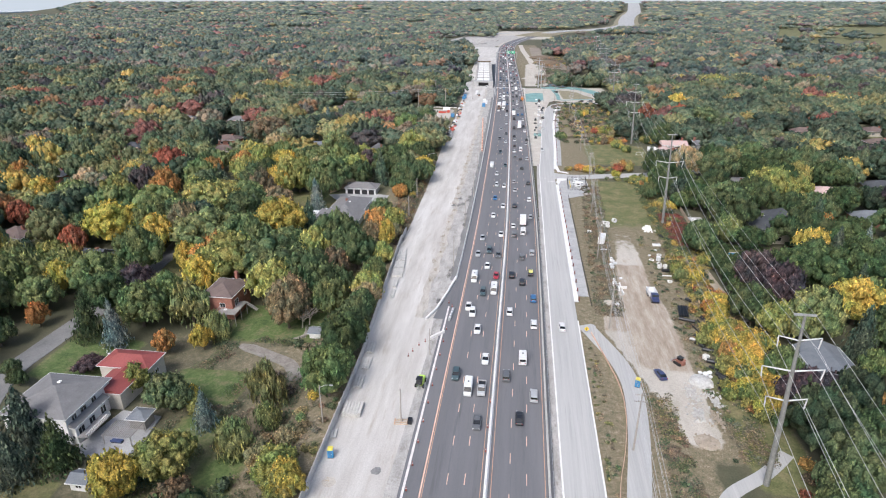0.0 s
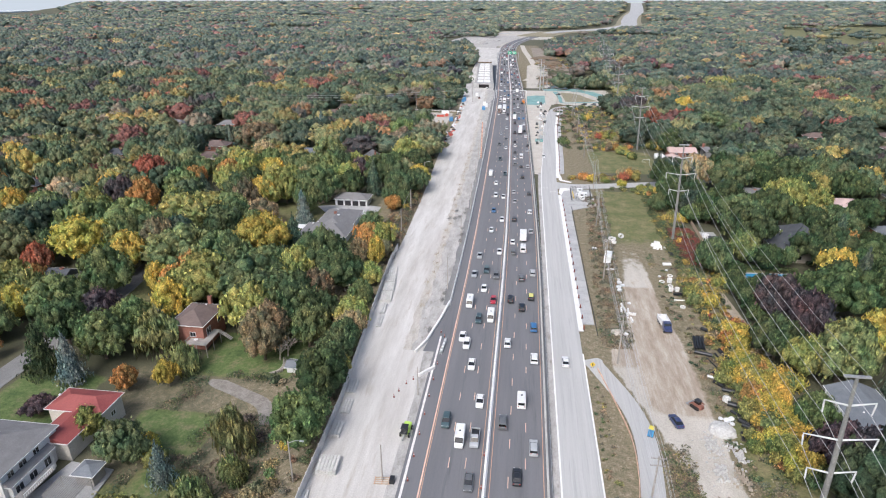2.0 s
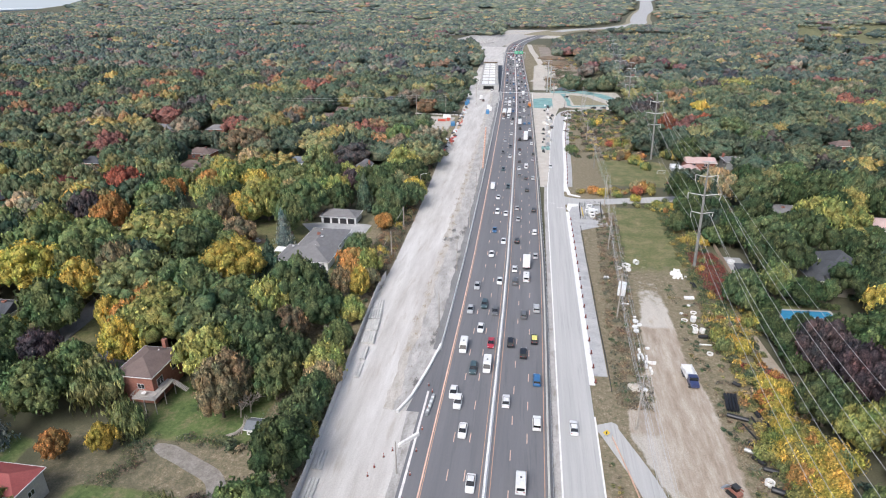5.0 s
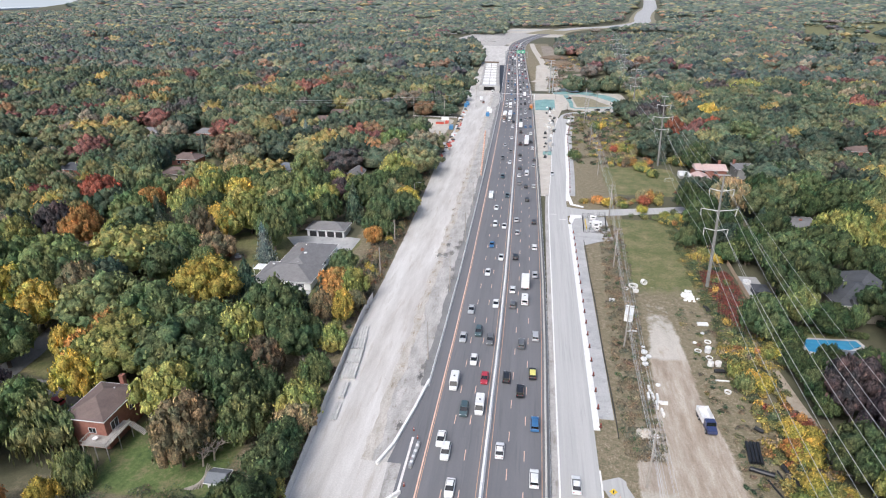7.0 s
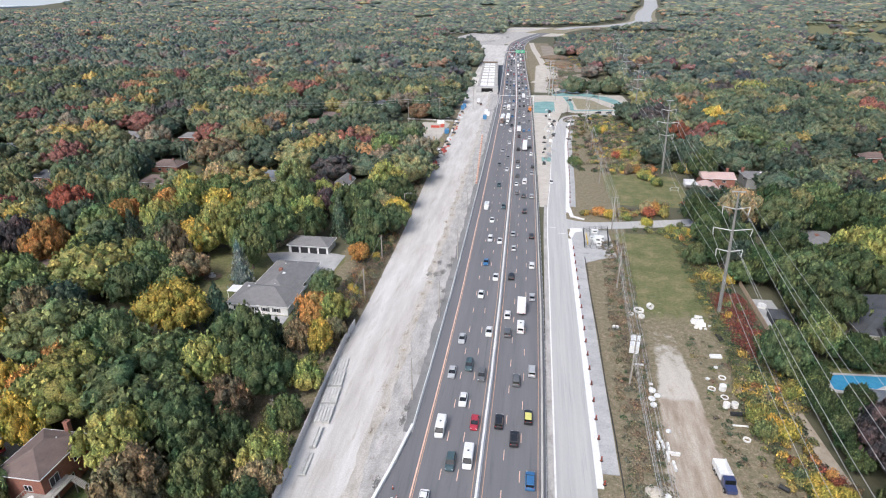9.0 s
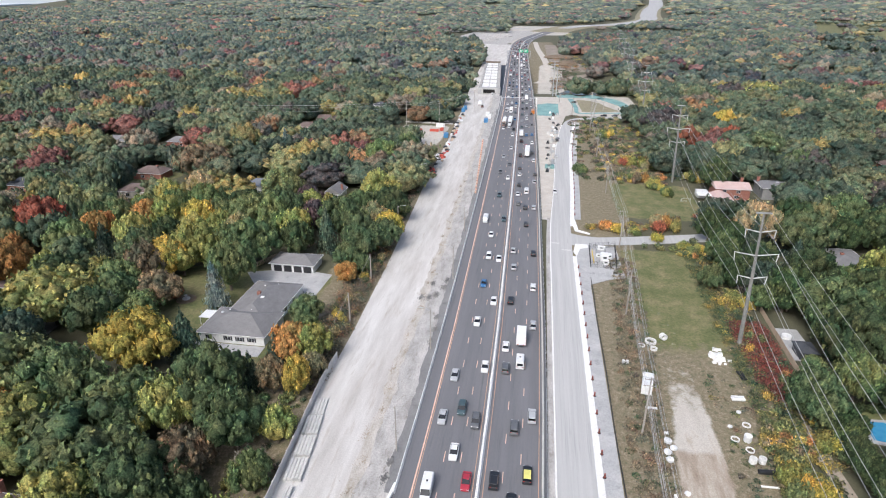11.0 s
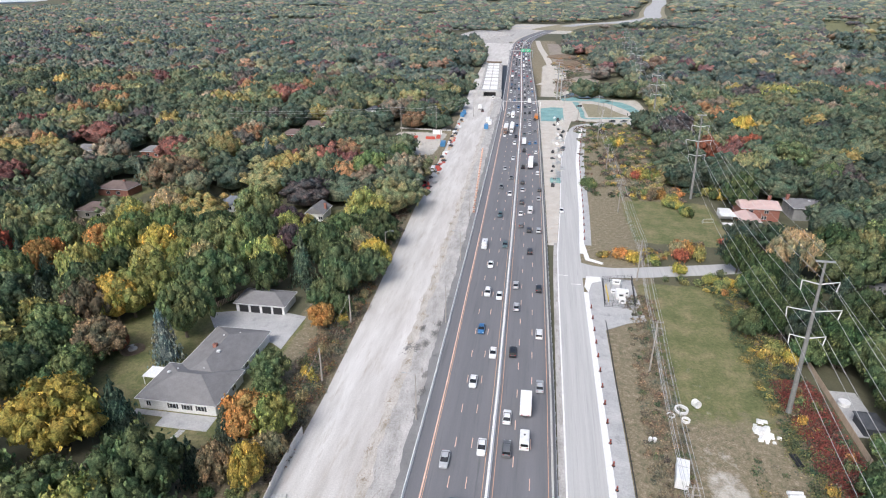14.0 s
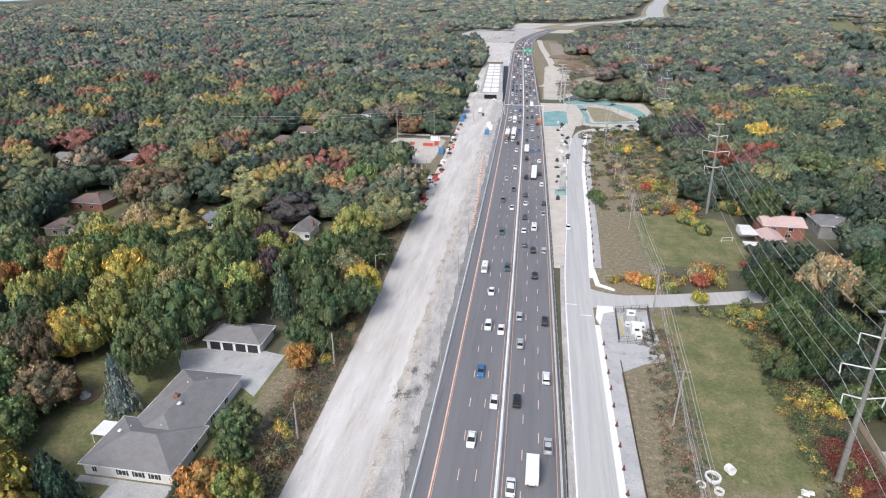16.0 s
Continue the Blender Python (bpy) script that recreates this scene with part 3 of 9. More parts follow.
tagged(strip("shoulder", *along(21.3, 24.0, 330, 530, 10, local_shift), "yard_concrete", 0.06, 0.2), "packed gravel shoulder behind the new sidewalk", "shoulder", kind="structure")
side = ribbon(arc([(19, 308), (30, 307.6), (50, 312), (78, 320), (110, 334), (150, 352)], 6), [13, 11.5, 10.4, 9.6, 9, 8.4] + [7.5] * 25)
tagged(strip("side_street", *side, "local_concrete", 0.045, 0.3), "pale side street leaving the local road", "road", kind="structure")
tagged(part("kerb_island", Build().prism([(20.0, 296), (21, 303.5), (25.5, 303.5), (25.6, 300.5), (22.5, 298.8), (21, 292)], 0, 0.16), "white_concrete"), "rounded white concrete corner of the sidewalk", "kerb", kind="structure")
tagged(part("kerb_island", Build().prism([(20.4, 330), (21.5, 316.5), (27, 313.6), (27.4, 315), (23, 318), (22, 330)], 0, 0.16), "white_concrete"), "rounded white concrete corner of the sidewalk", "kerb", kind="structure")
tagged(part("apron", Build().prism([(21, 272), (24, 270), (31, 275), (36.3, 277), (36, 285), (35.5, 303), (25, 303), (21, 296)], -0.2, 0.05), "yard_concrete"), "grey gravel apron round the fenced equipment", "apron", kind="structure")
for u, y in ((13.6, 303), (17.5, 297)):
    tagged(part("stop_bar", Build().box(u - 1.6, u + 1.6, y, y + 0.4, 0.05, 0.065), "line_white"), "white painted stop bar on the local road", "road marking", kind="structure")
path = ribbon(arc([(21.5, 152), (24, 146), (28.5, 134), (30.3, 122), (29, 106), (26.4, 90), (24.2, 76), (23.0, 64)], 6), [4, 5, 5.5] + [4.6] * 50)
tagged(strip("foot_path", *path, "local_concrete", 0.05, 0.2), "curving pale foot path edged by an orange silt fence", "path", kind="structure")
path = ribbon(arc([(40, 86), (44, 91.5), (52, 97.5), (58.5, 104)], 5), 2.7)
tagged(strip("foot_path", *path, "local_concrete", 0.03, 0.2), "pale asphalt foot path by the transmission pole", "path", kind="structure")
path = ribbon(arc([(64.0, 224), (65.3, 210), (66, 196), (66.6, 182), (68, 160)], 6), 3.0)
tagged(strip("foot_path", *path, "ridge_soil", 0.0, 0.2), "worn earth track behind the shrubs", "path", kind="structure")
ys = [328 + 8 * k for k in range(40)]
tagged(strip("roadside_yard", [(10.5 + float(shift(y)), float(y)) for y in ys], [(min(11.55 + float(local_shift(y)), 24.0) + (0 if y < 525 else 0.12 * (y - 525)), float(y)) for y in ys], "sand", 0.03, 0.3), "bare sandy works yard between the two roads", "ground", kind="structure")
tagged(strip("access_track", *ribbon(arc([(-7, 1262), (-1, 1120), (7, 1000), (13.5, 880), (13, 815), (2, 775)], 6), 8.5), "sand", 0.05, 0.3, None, False), "pale sandy access track beside the far highway", "ground", kind="structure")
tagged(strip("bare_slope", arc([(10, 1200), (14, 1000), (20, 880), (20, 800), (16, 735)], 6), arc([(28, 1200), (40, 1003), (58, 890), (70, 834), (50, 745)], 6), "bare_earth", 0.04, 0.3, None, False), "bare brown slope with scattered shrubs", "ground", kind="structure")
tagged(strip("cross_road", *ribbon(arc([(-420, 1480), (-204, 1545), (-120, 1640), (-20, 1715), (64, 1745)], 6), 24), "yard_concrete", 0.3, 0.6, None, False), "pale cross road over the far interchange", "road", kind="structure")
tagged(part("weed_patch", Build().prism([(37, 628), (38, 600), (39, 573), (56, 574), (68, 580), (60, 598), (55, 616), (47, 626)], -0.3, 0.06), "dry_grass"), "dry weedy patch inside the seeded banks", "ground", kind="structure")
far_l, far_r = ribbon(arc([(20, 1560), (58, 1690), (112, 1800), (200, 1890), (290, 2060), (350, 2260), (395, 2560), (475, 3020), (575, 3500)], 6), 90)
tagged(strip("far_verge", far_l, far_r, "dry_grass", 0.9, 1.5, None, False), "open grassy verge beside the distant highway", "ground", kind="structure")
tagged(part("far_site", Build().prism([(-58, 1190), (-130, 1215), (-165, 1400), (-150, 1530), (-20, 1600), (-14, 1500), (-34, 1390), (-48, 1300)], -0.3, 0.12), "broken_gravel"), "bare pale ground of the far interchange works", "ground", kind="structure")
tagged(part("garden_bed", Build().prism([(-82.4, 276.5), (-79.4, 275.5), (-75.4, 289), (-78.6, 290)], -0.2, 0.1), "dug_soil"), "bare brown vegetable bed behind the garage", "flower bed", kind="structure")
for k in range(7):
    tagged(part("stepping_slab", Build().box(-0.7, 0.7, -0.3, 0.3, -0.1, 0.07), "yard_concrete", None, "", pose(-69.4 - 0.12 * k, 214.0 - 0.8 * k, 0)), "grey garden stepping slab in the lawn", "slab", "stepping slabs")
# site strip left of the highway
tagged(strip("site_strip", [(float(left_edge(y)), float(y)) for y in range(-40, 1201, 10)], [(-19.6 + float(shift(y)), float(y)) for y in range(-40, 1201, 10)], "gravel", 0.02, 0.3),
       "wide pale crushed-gravel construction strip", "ground", kind="structure")
tagged(strip("broken_strip", *along(-27.0, -20.0, 150, 640, 10), "broken_gravel", 0.035, 0.1), "broken dirty strip of old pavement beside the barrier", "ground", kind="structure")
tagged(strip("old_shoulder", [(-22.8, 60), (-21.8, 100), (-21.4, 130), (-22.4, 152)], [(-19.4, 60), (-19.4, 100), (-19.4, 130), (-19.4, 152)], "broken_gravel", 0.05, 0.2),
       "worn grey gravelly shoulder beside the cones", "road", kind="structure")
tagged(strip("new_shoulder", [(-22.6, 150), (-21.2, 160), (-19.6, 172)], [(-19.3, 150), (-19.3, 160), (-19.2, 172)], "asphalt", 0.055, 0.2), "dark asphalt wedge inside the flared barrier", "road", kind="structure")
rows = [150 + 3.0 * k for k in range(160)]
tagged(strip("dirt_ridge", *ribbon([(-26.9 + float(shift(y)) + 0.5 * math.sin(y * 0.21) * math.sin(y * 0.083), y) for y in rows], [2.3 + 0.8 * math.sin(y * 0.37) * math.sin(y * 0.13) + 0.5 * math.sin(y * 1.1) for y in rows]), "soil_band", 0.07, 0.2), "low ragged band of tan soil along the strip", "ground", kind="structure")
rows = [176 + 2.0 * k for k in range(200)]
tagged(strip("asphalt_band", [(-20.75 - 0.35 * math.sin(y * 0.31) * math.sin(y * 0.11) - 0.16 * math.sin(y * 1.7) + float(shift(y)), y) for y in rows], [(-18.9 + float(shift(y)), y) for y in rows], "old_asphalt", 0.064, 0.2), "ragged dark asphalt band beside the white barrier", "road", kind="structure")
# retaining wall of the strip
wall_pts = [(float(left_edge(y)) - 0.2, float(y)) for y in range(-40, 217, 8)]
le, ri = ribbon(wall_pts, 0.5)
wall = strip("retaining_wall", le, ri, "concrete", 1.1, 7.0)
tagged(wall, "long grey concrete retaining wall above the creek", "wall", kind="structure")
# left streets and paths
street = ribbon(arc([(-116, 84), (-126, 108), (-127, 122), (-126.5, 140), (-126, 160), (-127, 186), (-131, 230)], 6), 7.0)
tagged(strip("residential_street", *street, "old_asphalt", 0.08, 0.3, None, False), "quiet grey residential street among trees", "road", kind="structure")
tagged(strip("driveway", *ribbon(arc([(-123, 162), (-112, 164), (-98, 163)], 5), 6), "old_asphalt", 0.1, 0.3, None, False), "grey asphalt driveway beside the brick house", "driveway", kind="structure")
tagged(strip("creek_path", *ribbon(arc([(-77, 136.6), (-72, 135), (-66, 132.5), (-59, 129), (-55, 122)], 5), [1.6, 2.2, 3.0, 3.4, 4] + [3.8] * 30), "creek_bank", 0.04, 0.2, None, False), "grey gravel bank along the creek", "path", kind="structure")
tagged(part("yard", Build().prism([(-89.5, 261.5), (-82.4, 252.5), (-64.5, 249.5), (-61.0, 247), (-60.5, 264), (-66, 265), (-82, 264)], -0.2, 0.06), "yard_concrete"), "stained grey concrete yard before the garage", "driveway", kind="structure")
tagged(part("pond", Build().prism([(22, 668), (40, 676), (76, 716), (96, 770), (80, 800), (60, 790), (40, 740), (18, 690), (4, 690), (-20, 700), (-20, 680)], -7.0, -6.3), "pond_water"), "dark still river pool beside the bridge", "water", kind="structure")
tagged(part("lake", Build().prism([(-2560, 2680), (-2900, 3080), (-3080, 3800), (-3900, 4600), (-4690, 4600), (-4690, 2680)], -5, 14), "lake_water"), "pale lake on the horizon", "water", kind="structure")
tagged(part("seeded_bank", Build().prism([(4.4, 553), (3.8, 600), (12, 607), (21, 606), (20.6, 559), (13, 552)], -0.3, 0.065), "hydroseed"), "blue-green hydroseeded bank of earth", "ground", kind="structure")
for pts, width in (([(21, 644), (31, 646), (40, 652), (50, 648), (58, 638)], [10, 16, 24, 16, 12]), ([(56, 640), (64, 634), (70, 620), (74, 606), (76, 590)], [10, 13, 12, 9, 6]), ([(32, 634), (33.5, 612), (35, 590), (36, 567), (52, 570), (71, 573)], [5, 4, 3.4, 3, 4, 3])):
    le, ri = ribbon(arc(pts, 6), list(np.interp(np.linspace(0, len(width) - 1, 6 * (len(pts) - 1) + 1), range(len(width)), width)))
    tagged(strip("seeded_bank", le, ri, "hydroseed", 0.07, 0.3, None, False), "blue-green hydroseeded bank of earth", "ground", kind="structure")
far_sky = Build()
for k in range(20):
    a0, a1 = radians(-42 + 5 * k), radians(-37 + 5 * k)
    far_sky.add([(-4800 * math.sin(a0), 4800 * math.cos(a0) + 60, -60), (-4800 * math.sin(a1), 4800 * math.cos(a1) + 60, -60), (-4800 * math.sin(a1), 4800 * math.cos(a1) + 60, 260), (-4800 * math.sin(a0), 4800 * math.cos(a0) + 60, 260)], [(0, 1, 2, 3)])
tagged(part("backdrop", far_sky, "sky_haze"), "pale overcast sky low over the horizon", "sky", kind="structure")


# ---- trees ----
rng = np.random.default_rng(7)


def leaf_quads(pos, nrm, size, aspect=1.0, hang=None):
    """Kite-shaped leaf clumps at places, facing along nrm."""
    n = len(pos)
    nrm = nrm / np.maximum(np.linalg.norm(nrm, axis=1, keepdims=True), 1e-6)
    ref = rng.normal(size=(n, 3)) if hang is None else np.tile(np.array([[0, 0, -1.0]]), (n, 1)) + 0.25 * rng.normal(size=(n, 3))
    a = ref - nrm * np.sum(ref * nrm, axis=1, keepdims=True)
    a /= np.maximum(np.linalg.norm(a, axis=1, keepdims=True), 1e-6)
    c = np.cross(nrm, a)
    s = size * rng.uniform(0.65, 1.3, (n, 1))
    w = s / aspect
    k = rng.uniform(-0.3, 0.3, (n, 1))
    v = np.stack([pos - a * s * 0.5 - c * w * k, pos + c * w * 0.5 + nrm * s * 0.12, pos + a * s * 0.5 + c * w * k, pos - c * w * 0.5 - nrm * s * 0.1], 1)
    return v.reshape(-1, 3)


def sphere_quads(centre, r, n=8, m=5, squash=0.9):
    v, f = [], []
    for i in range(m + 1):
        for k in range(n):
            a, bb = math.pi * (0.04 + 0.92 * i / m), 6.2832 * k / n
            v.append((math.sin(a) * math.cos(bb), math.sin(a) * math.sin(bb), squash * math.cos(a)))
    f = [(i * n + k, (i + 1) * n + k, (i + 1) * n + (k + 1) % n, i * n + (k + 1) % n) for i in range(m) for k in range(n)]
    return np.array(v) * r + centre, np.array(f)


def crown_arrays(kind, leaves, size, lobes=9, core=True):
    """Unit crown: radius 1, height 0 to 1 scaled later. Returns vertices and quads."""
    vs, fs, base = [], [], 0
    if kind in ("shrub", "willow"):
        cs, rs = [], []
        flat = 0.8
        for k in range(lobes):
            a = 6.2832 * (k + rng.uniform(-0.3, 0.3)) / max(1, lobes - 3)
            if k < lobes - 2:
                rad, z, r = rng.uniform(0.42, 0.62), rng.uniform(0.34, 0.6), rng.uniform(0.32, 0.46)
            else:
                rad, z, r = rng.uniform(0.0, 0.25), rng.uniform(0.66, 0.76), rng.uniform(0.36, 0.46)
            cs.append((rad * math.cos(a), rad * math.sin(a), z))
            rs.append(r)
        cs, rs = np.array(cs), np.array(rs)
        if kind == "shrub":
            cs[:, 2] = cs[:, 2] * 0.55 + 0.1
        if core:
            cores = [((0, 0, 0.32), 0.55, 7, 3, 0.55)] if core == "one" else [(c, r * 0.64, 6, 4, flat) for c, r in zip(cs, rs)]
            for c, r, n, m, squash in cores:
                v, f = sphere_quads(c, r, n, m, squash)
                vs.append(v)
                fs.append(f + base)
                base += len(v)
        pick = rng.choice(len(rs), leaves, p=rs ** 2 / np.sum(rs ** 2))
        d = rng.normal(size=(leaves, 3))
        d[:, 2] = d[:, 2] + 0.35
        d /= np.linalg.norm(d, axis=1, keepdims=True)
        reach = rng.uniform(0.6, 1.12, (leaves, 1)) if kind != "shrub" else rng.uniform(0.5, 1.38, (leaves, 1))
        pos = cs[pick] + d * rs[pick][:, None] * reach * np.array([1, 1, flat])
        if kind == "willow":
            pos[:, 2] -= 0.18 * rng.uniform(0, 1, leaves) * np.linalg.norm(pos[:, :2], axis=1) * 2
            pos[:, 2] = np.maximum(pos[:, 2], 0.06)
            out = pos * np.array([1, 1, 0.1]) + 0.5 * rng.normal(size=pos.shape)
            v = leaf_quads(pos, out, size * 1.9, 3.2, True)
        else:
            nrm = d + np.array([0, 0, 0.25]) + 0.33 * rng.normal(size=d.shape)
            v = leaf_quads(pos, nrm, size)
    else:
        z = 1 - np.sqrt(rng.uniform(0.0, 0.94, leaves)) * 0.97
        tier = np.round(z * 13) / 13
        z = np.where(rng.uniform(size=leaves) < 0.7, tier + rng.normal(size=leaves) * 0.012, z)
        a = rng.uniform(0, 6.2832, leaves)
        arm = 1 + 0.22 * np.sin(a * 5 + np.round(z * 13) * 2.1) + 0.15 * rng.normal(size=leaves)
        rad = np.clip((1 - z), 0.02, 1) ** 0.85 * rng.uniform(0.55, 1.0, leaves) * np.clip(arm, 0.4, 1.3)
        zz = z - 0.07 * rad
        pos = np.stack([rad * np.cos(a), rad * np.sin(a), np.maximum(zz, 0.03)], -1)
        nrm = np.stack([0.55 * np.cos(a), 0.55 * np.sin(a), np.full(leaves, 0.75)], -1) + 0.45 * rng.normal(size=(leaves, 3))
        v = leaf_quads(pos, nrm, size, 1.9)
        if core:
            n = 6
            rings = [(0.46 * (1 - q) ** 0.85, 0.06 + 0.9 * q) for q in (0, 0.3, 0.6, 0.97)]
            cv = np.array([(r * math.cos(6.2832 * k / n), r * math.sin(6.2832 * k / n), q) for r, q in rings for k in range(n)])
            cf = np.array([(i * n + k, i * n + (k + 1) % n, (i + 1) * n + (k + 1) % n, (i + 1) * n + k) for i in range(3) for k in range(n)])
            vs.append(cv)
            fs.append(cf + base)
            base += len(cv)
    inner = sum(len(q) for q in fs)
    vs.append(v)
    fs.append(np.arange(len(v)).reshape(-1, 4) + base)
    quads = np.concatenate(fs)
    return np.concatenate(vs), quads, np.arange(len(quads)) < inner


def puff_arrays(puffs, seg, ring, leaves, size, low=-0.3, heart=(8, 4), girth=0.66):
    """A broadleaf crown: a lumpy dome of many leafy puffs on its limbs' ends, with loose leaf clumps over them."""
    ph, sway = rng.uniform(0, 6.2832, 3), rng.uniform(0.06, 0.2, 3)
    vs, fs, base, cs, rs = [], [], 0, [], []
    v, f = sphere_quads(np.array([0, 0, 0.46]), girth, *heart, 0.52)
    v = v * rng.uniform(0.9, 1.1, (len(v), 1))
    vs.append(v)
    fs.append(f)
    base += len(v)
    for k in range(puffs):
        up = 1 - (1 - low) * (k + 0.5) / puffs
        a = 2.39996 * k + rng.uniform(-0.35, 0.35)
        out = math.sqrt(max(0.0, 1 - up * up))
        skew = 1 + sum(w * math.sin((q + 1) * a + p) for q, (w, p) in enumerate(zip(sway, ph)))
        r = rng.uniform(0.13, 0.27) * (1.0 if puffs > 40 else 1.15 if puffs > 14 else 1.5)
        reach = (1.0 - 0.7 * r) * skew * rng.uniform(0.74, 1.1)
        c = np.array([out * reach * math.cos(a), out * reach * math.sin(a), 0.5 + 0.36 * up * rng.uniform(0.78, 1.16)])
        v, f = sphere_quads(np.zeros(3), r, seg, ring, 0.56)
        v = v * rng.uniform(0.68, 1.32, (len(v), 1)) + c
        vs.append(v)
        fs.append(f + base)
        base += len(v)
        cs.append(c)
        rs.append(r)
    inner = sum(len(q) for q in fs)
    if leaves:
        cs, rs = np.array(cs), np.array(rs)
        pick = rng.choice(len(rs), leaves, p=rs ** 2 / np.sum(rs ** 2))
        d = rng.normal(size=(leaves, 3))
        d[:, 2] += 0.45
        d /= np.linalg.norm(d, axis=1, keepdims=True)
        pos = cs[pick] + d * rs[pick][:, None] * rng.uniform(0.8, 1.5, (leaves, 1)) * np.array([1, 1, 0.56])
        vs.append(leaf_quads(pos, d + np.array([0, 0, 0.3]) + 0.6 * rng.normal(size=d.shape), size))
        fs.append(np.arange(4 * leaves).reshape(-1, 4) + base)
    quads = np.concatenate(fs)
    return np.concatenate(vs), quads, np.arange(len(quads)) < inner


def dome_arrays(lobes, n, m):
    """A far crown: a few rounded, uneven lobes."""
    vs, fs, base = [], [], 0
    for k in range(lobes):
        a = 6.2832 * k / max(1, lobes) + rng.uniform(-0.4, 0.4)
        rad = 0.0 if lobes == 1 else rng.uniform(0.3, 0.5)
        c, r = (rad * math.cos(a), rad * math.sin(a), rng.uniform(0.52, 0.66)), (0.95 if lobes == 1 else rng.uniform(0.5, 0.66))
        v, f = sphere_quads((0, 0, 0), r, n, m, 0.55)
        v = v * rng.uniform(0.8, 1.14, (len(v), 1)) + np.array(c)
        vs.append(v)
        fs.append(f + base)
        base += len(v)
    quads = np.concatenate(fs)
    return np.concatenate(vs), quads, np.ones(len(quads), dtype=bool)


def trunk_mesh(h, r, limbs):
    """Tapered trunk with limbs reaching into the crown; unit height 1 by crown radius 1."""
    bd = Build()
    bd.tube((0, 0, -0.06), (0.01, 0.0, 0.3), r * 1.25, r * 0.8, 8)
    bd.tube((0.01, 0, 0.3), (0.0, 0.02, h), r * 0.8, r * 0.25, 7)
    for k in range(limbs):
        a = 6.2832 * k / limbs + 0.4
        bd.tube((0, 0, 0.26 + 0.05 * (k % 3)), (0.5 * math.cos(a), 0.5 * math.sin(a), 0.5 + 0.06 * (k % 2)), r * 0.5, r * 0.14, 5)
    return bd.mesh("trunk", "bark")


CROWN, TRUNK, COUNT = {}, {}, {}
for kind, variants, leaves, size in (("broadleaf", 9, 1350, 0.085), ("willow", 3, 1300, 0.1), ("conifer", 4, 1150, 0.12), ("shrub", 4, 420, 0.14)):
    CROWN[kind] = []
    for k in range(variants):
        v, f, inner = puff_arrays(42 + 3 * k, 5, 3, leaves, size) if kind == "broadleaf" else crown_arrays(kind, leaves, size, 12 + k % 4)
        me = fast_mesh("crown", v, f, ["foliage", "foliage_core"], inner.astype(int))
        me.shade_smooth()
        CROWN[kind].append(me)
    TRUNK[kind] = trunk_mesh(0.92 if kind == "conifer" else 0.62, 0.035 if kind == "conifer" else 0.06, 0 if kind == "conifer" else 5)
TONE = dict(G="dark green", M="green", L="yellow-green", Y="golden yellow", O="orange", R="red", P="dark purple", B="russet brown", T="tan fading", W="pale willow-green", S="blue-grey", C="deep green", D="deep dark green")
TREES = []


def tallest(x, y):
    """Gardens: trees stay low on the open side of a house."""
    top = 99.0
    for a, d in CLEARED:
        if 5 < d - y < 46 and abs(x - a * (y - 70) / (d - 70)) < 9.0:
            top = min(top, 3.6 + 87 / math.hypot(a, d - 70) * 0.8 * (d - y))
    return top


def plant(kind, x, y, h, r, tone, name, category, what):
    if x > 66 and tone in "MG" and int(x * 7) % 3:
        tone = "GD"["MG".index(tone)]
    cut = min(1.0, max(0.28, tallest(x, y) / h))
    h, r = h * cut, r * (0.4 + 0.6 * cut)
    k = COUNT.get(kind, 0)
    COUNT[kind] = k + 1
    z = float(height(x, y))
    TREES.append((x, y, r))
    ob = thing(name, f"{TONE[tone]} {what}", category, pose(x, y, z, 0, 0, (k * 137.5) % 360), group=category + "s")
    sc = Matrix.Diagonal((r, r, h, 1))
    if kind != "shrub":
        shared("trunk", TRUNK[kind], ob, sc)
    jig = 0.85 + 0.3 * ((k * 0.618) % 1.0)
    c = LEAF[tone]
    jig *= 1.14
    shared("crown", CROWN[kind][k % len(CROWN[kind])], ob, sc, (c[0] * jig, c[1] * (0.96 + 0.12 * ((k * 0.37) % 1.0)) * jig, c[2] * jig * (1.0 if tone in "SPC" else 0.8)))
    return ob


def broadleaf(x, y, h, r, tone):
    return plant("broadleaf", x, y, h, r, tone, "broadleaf_tree", "tree", "broadleaf tree in autumn leaf")


def willow(x, y, h, r, tone):
    return plant("willow", x, y, h, r, tone, "willow_tree", "tree", "weeping willow with hanging branches")


def conifer(x, y, h, r, tone):
    return plant("conifer", x, y, h, r, tone, "spruce_tree", "tree", "spruce with tiered branches")


def shrub(x, y, h, r, tone):
    return plant("shrub", x, y, h, r, tone, "shrub", "shrub", "leafy shrub in autumn colour")


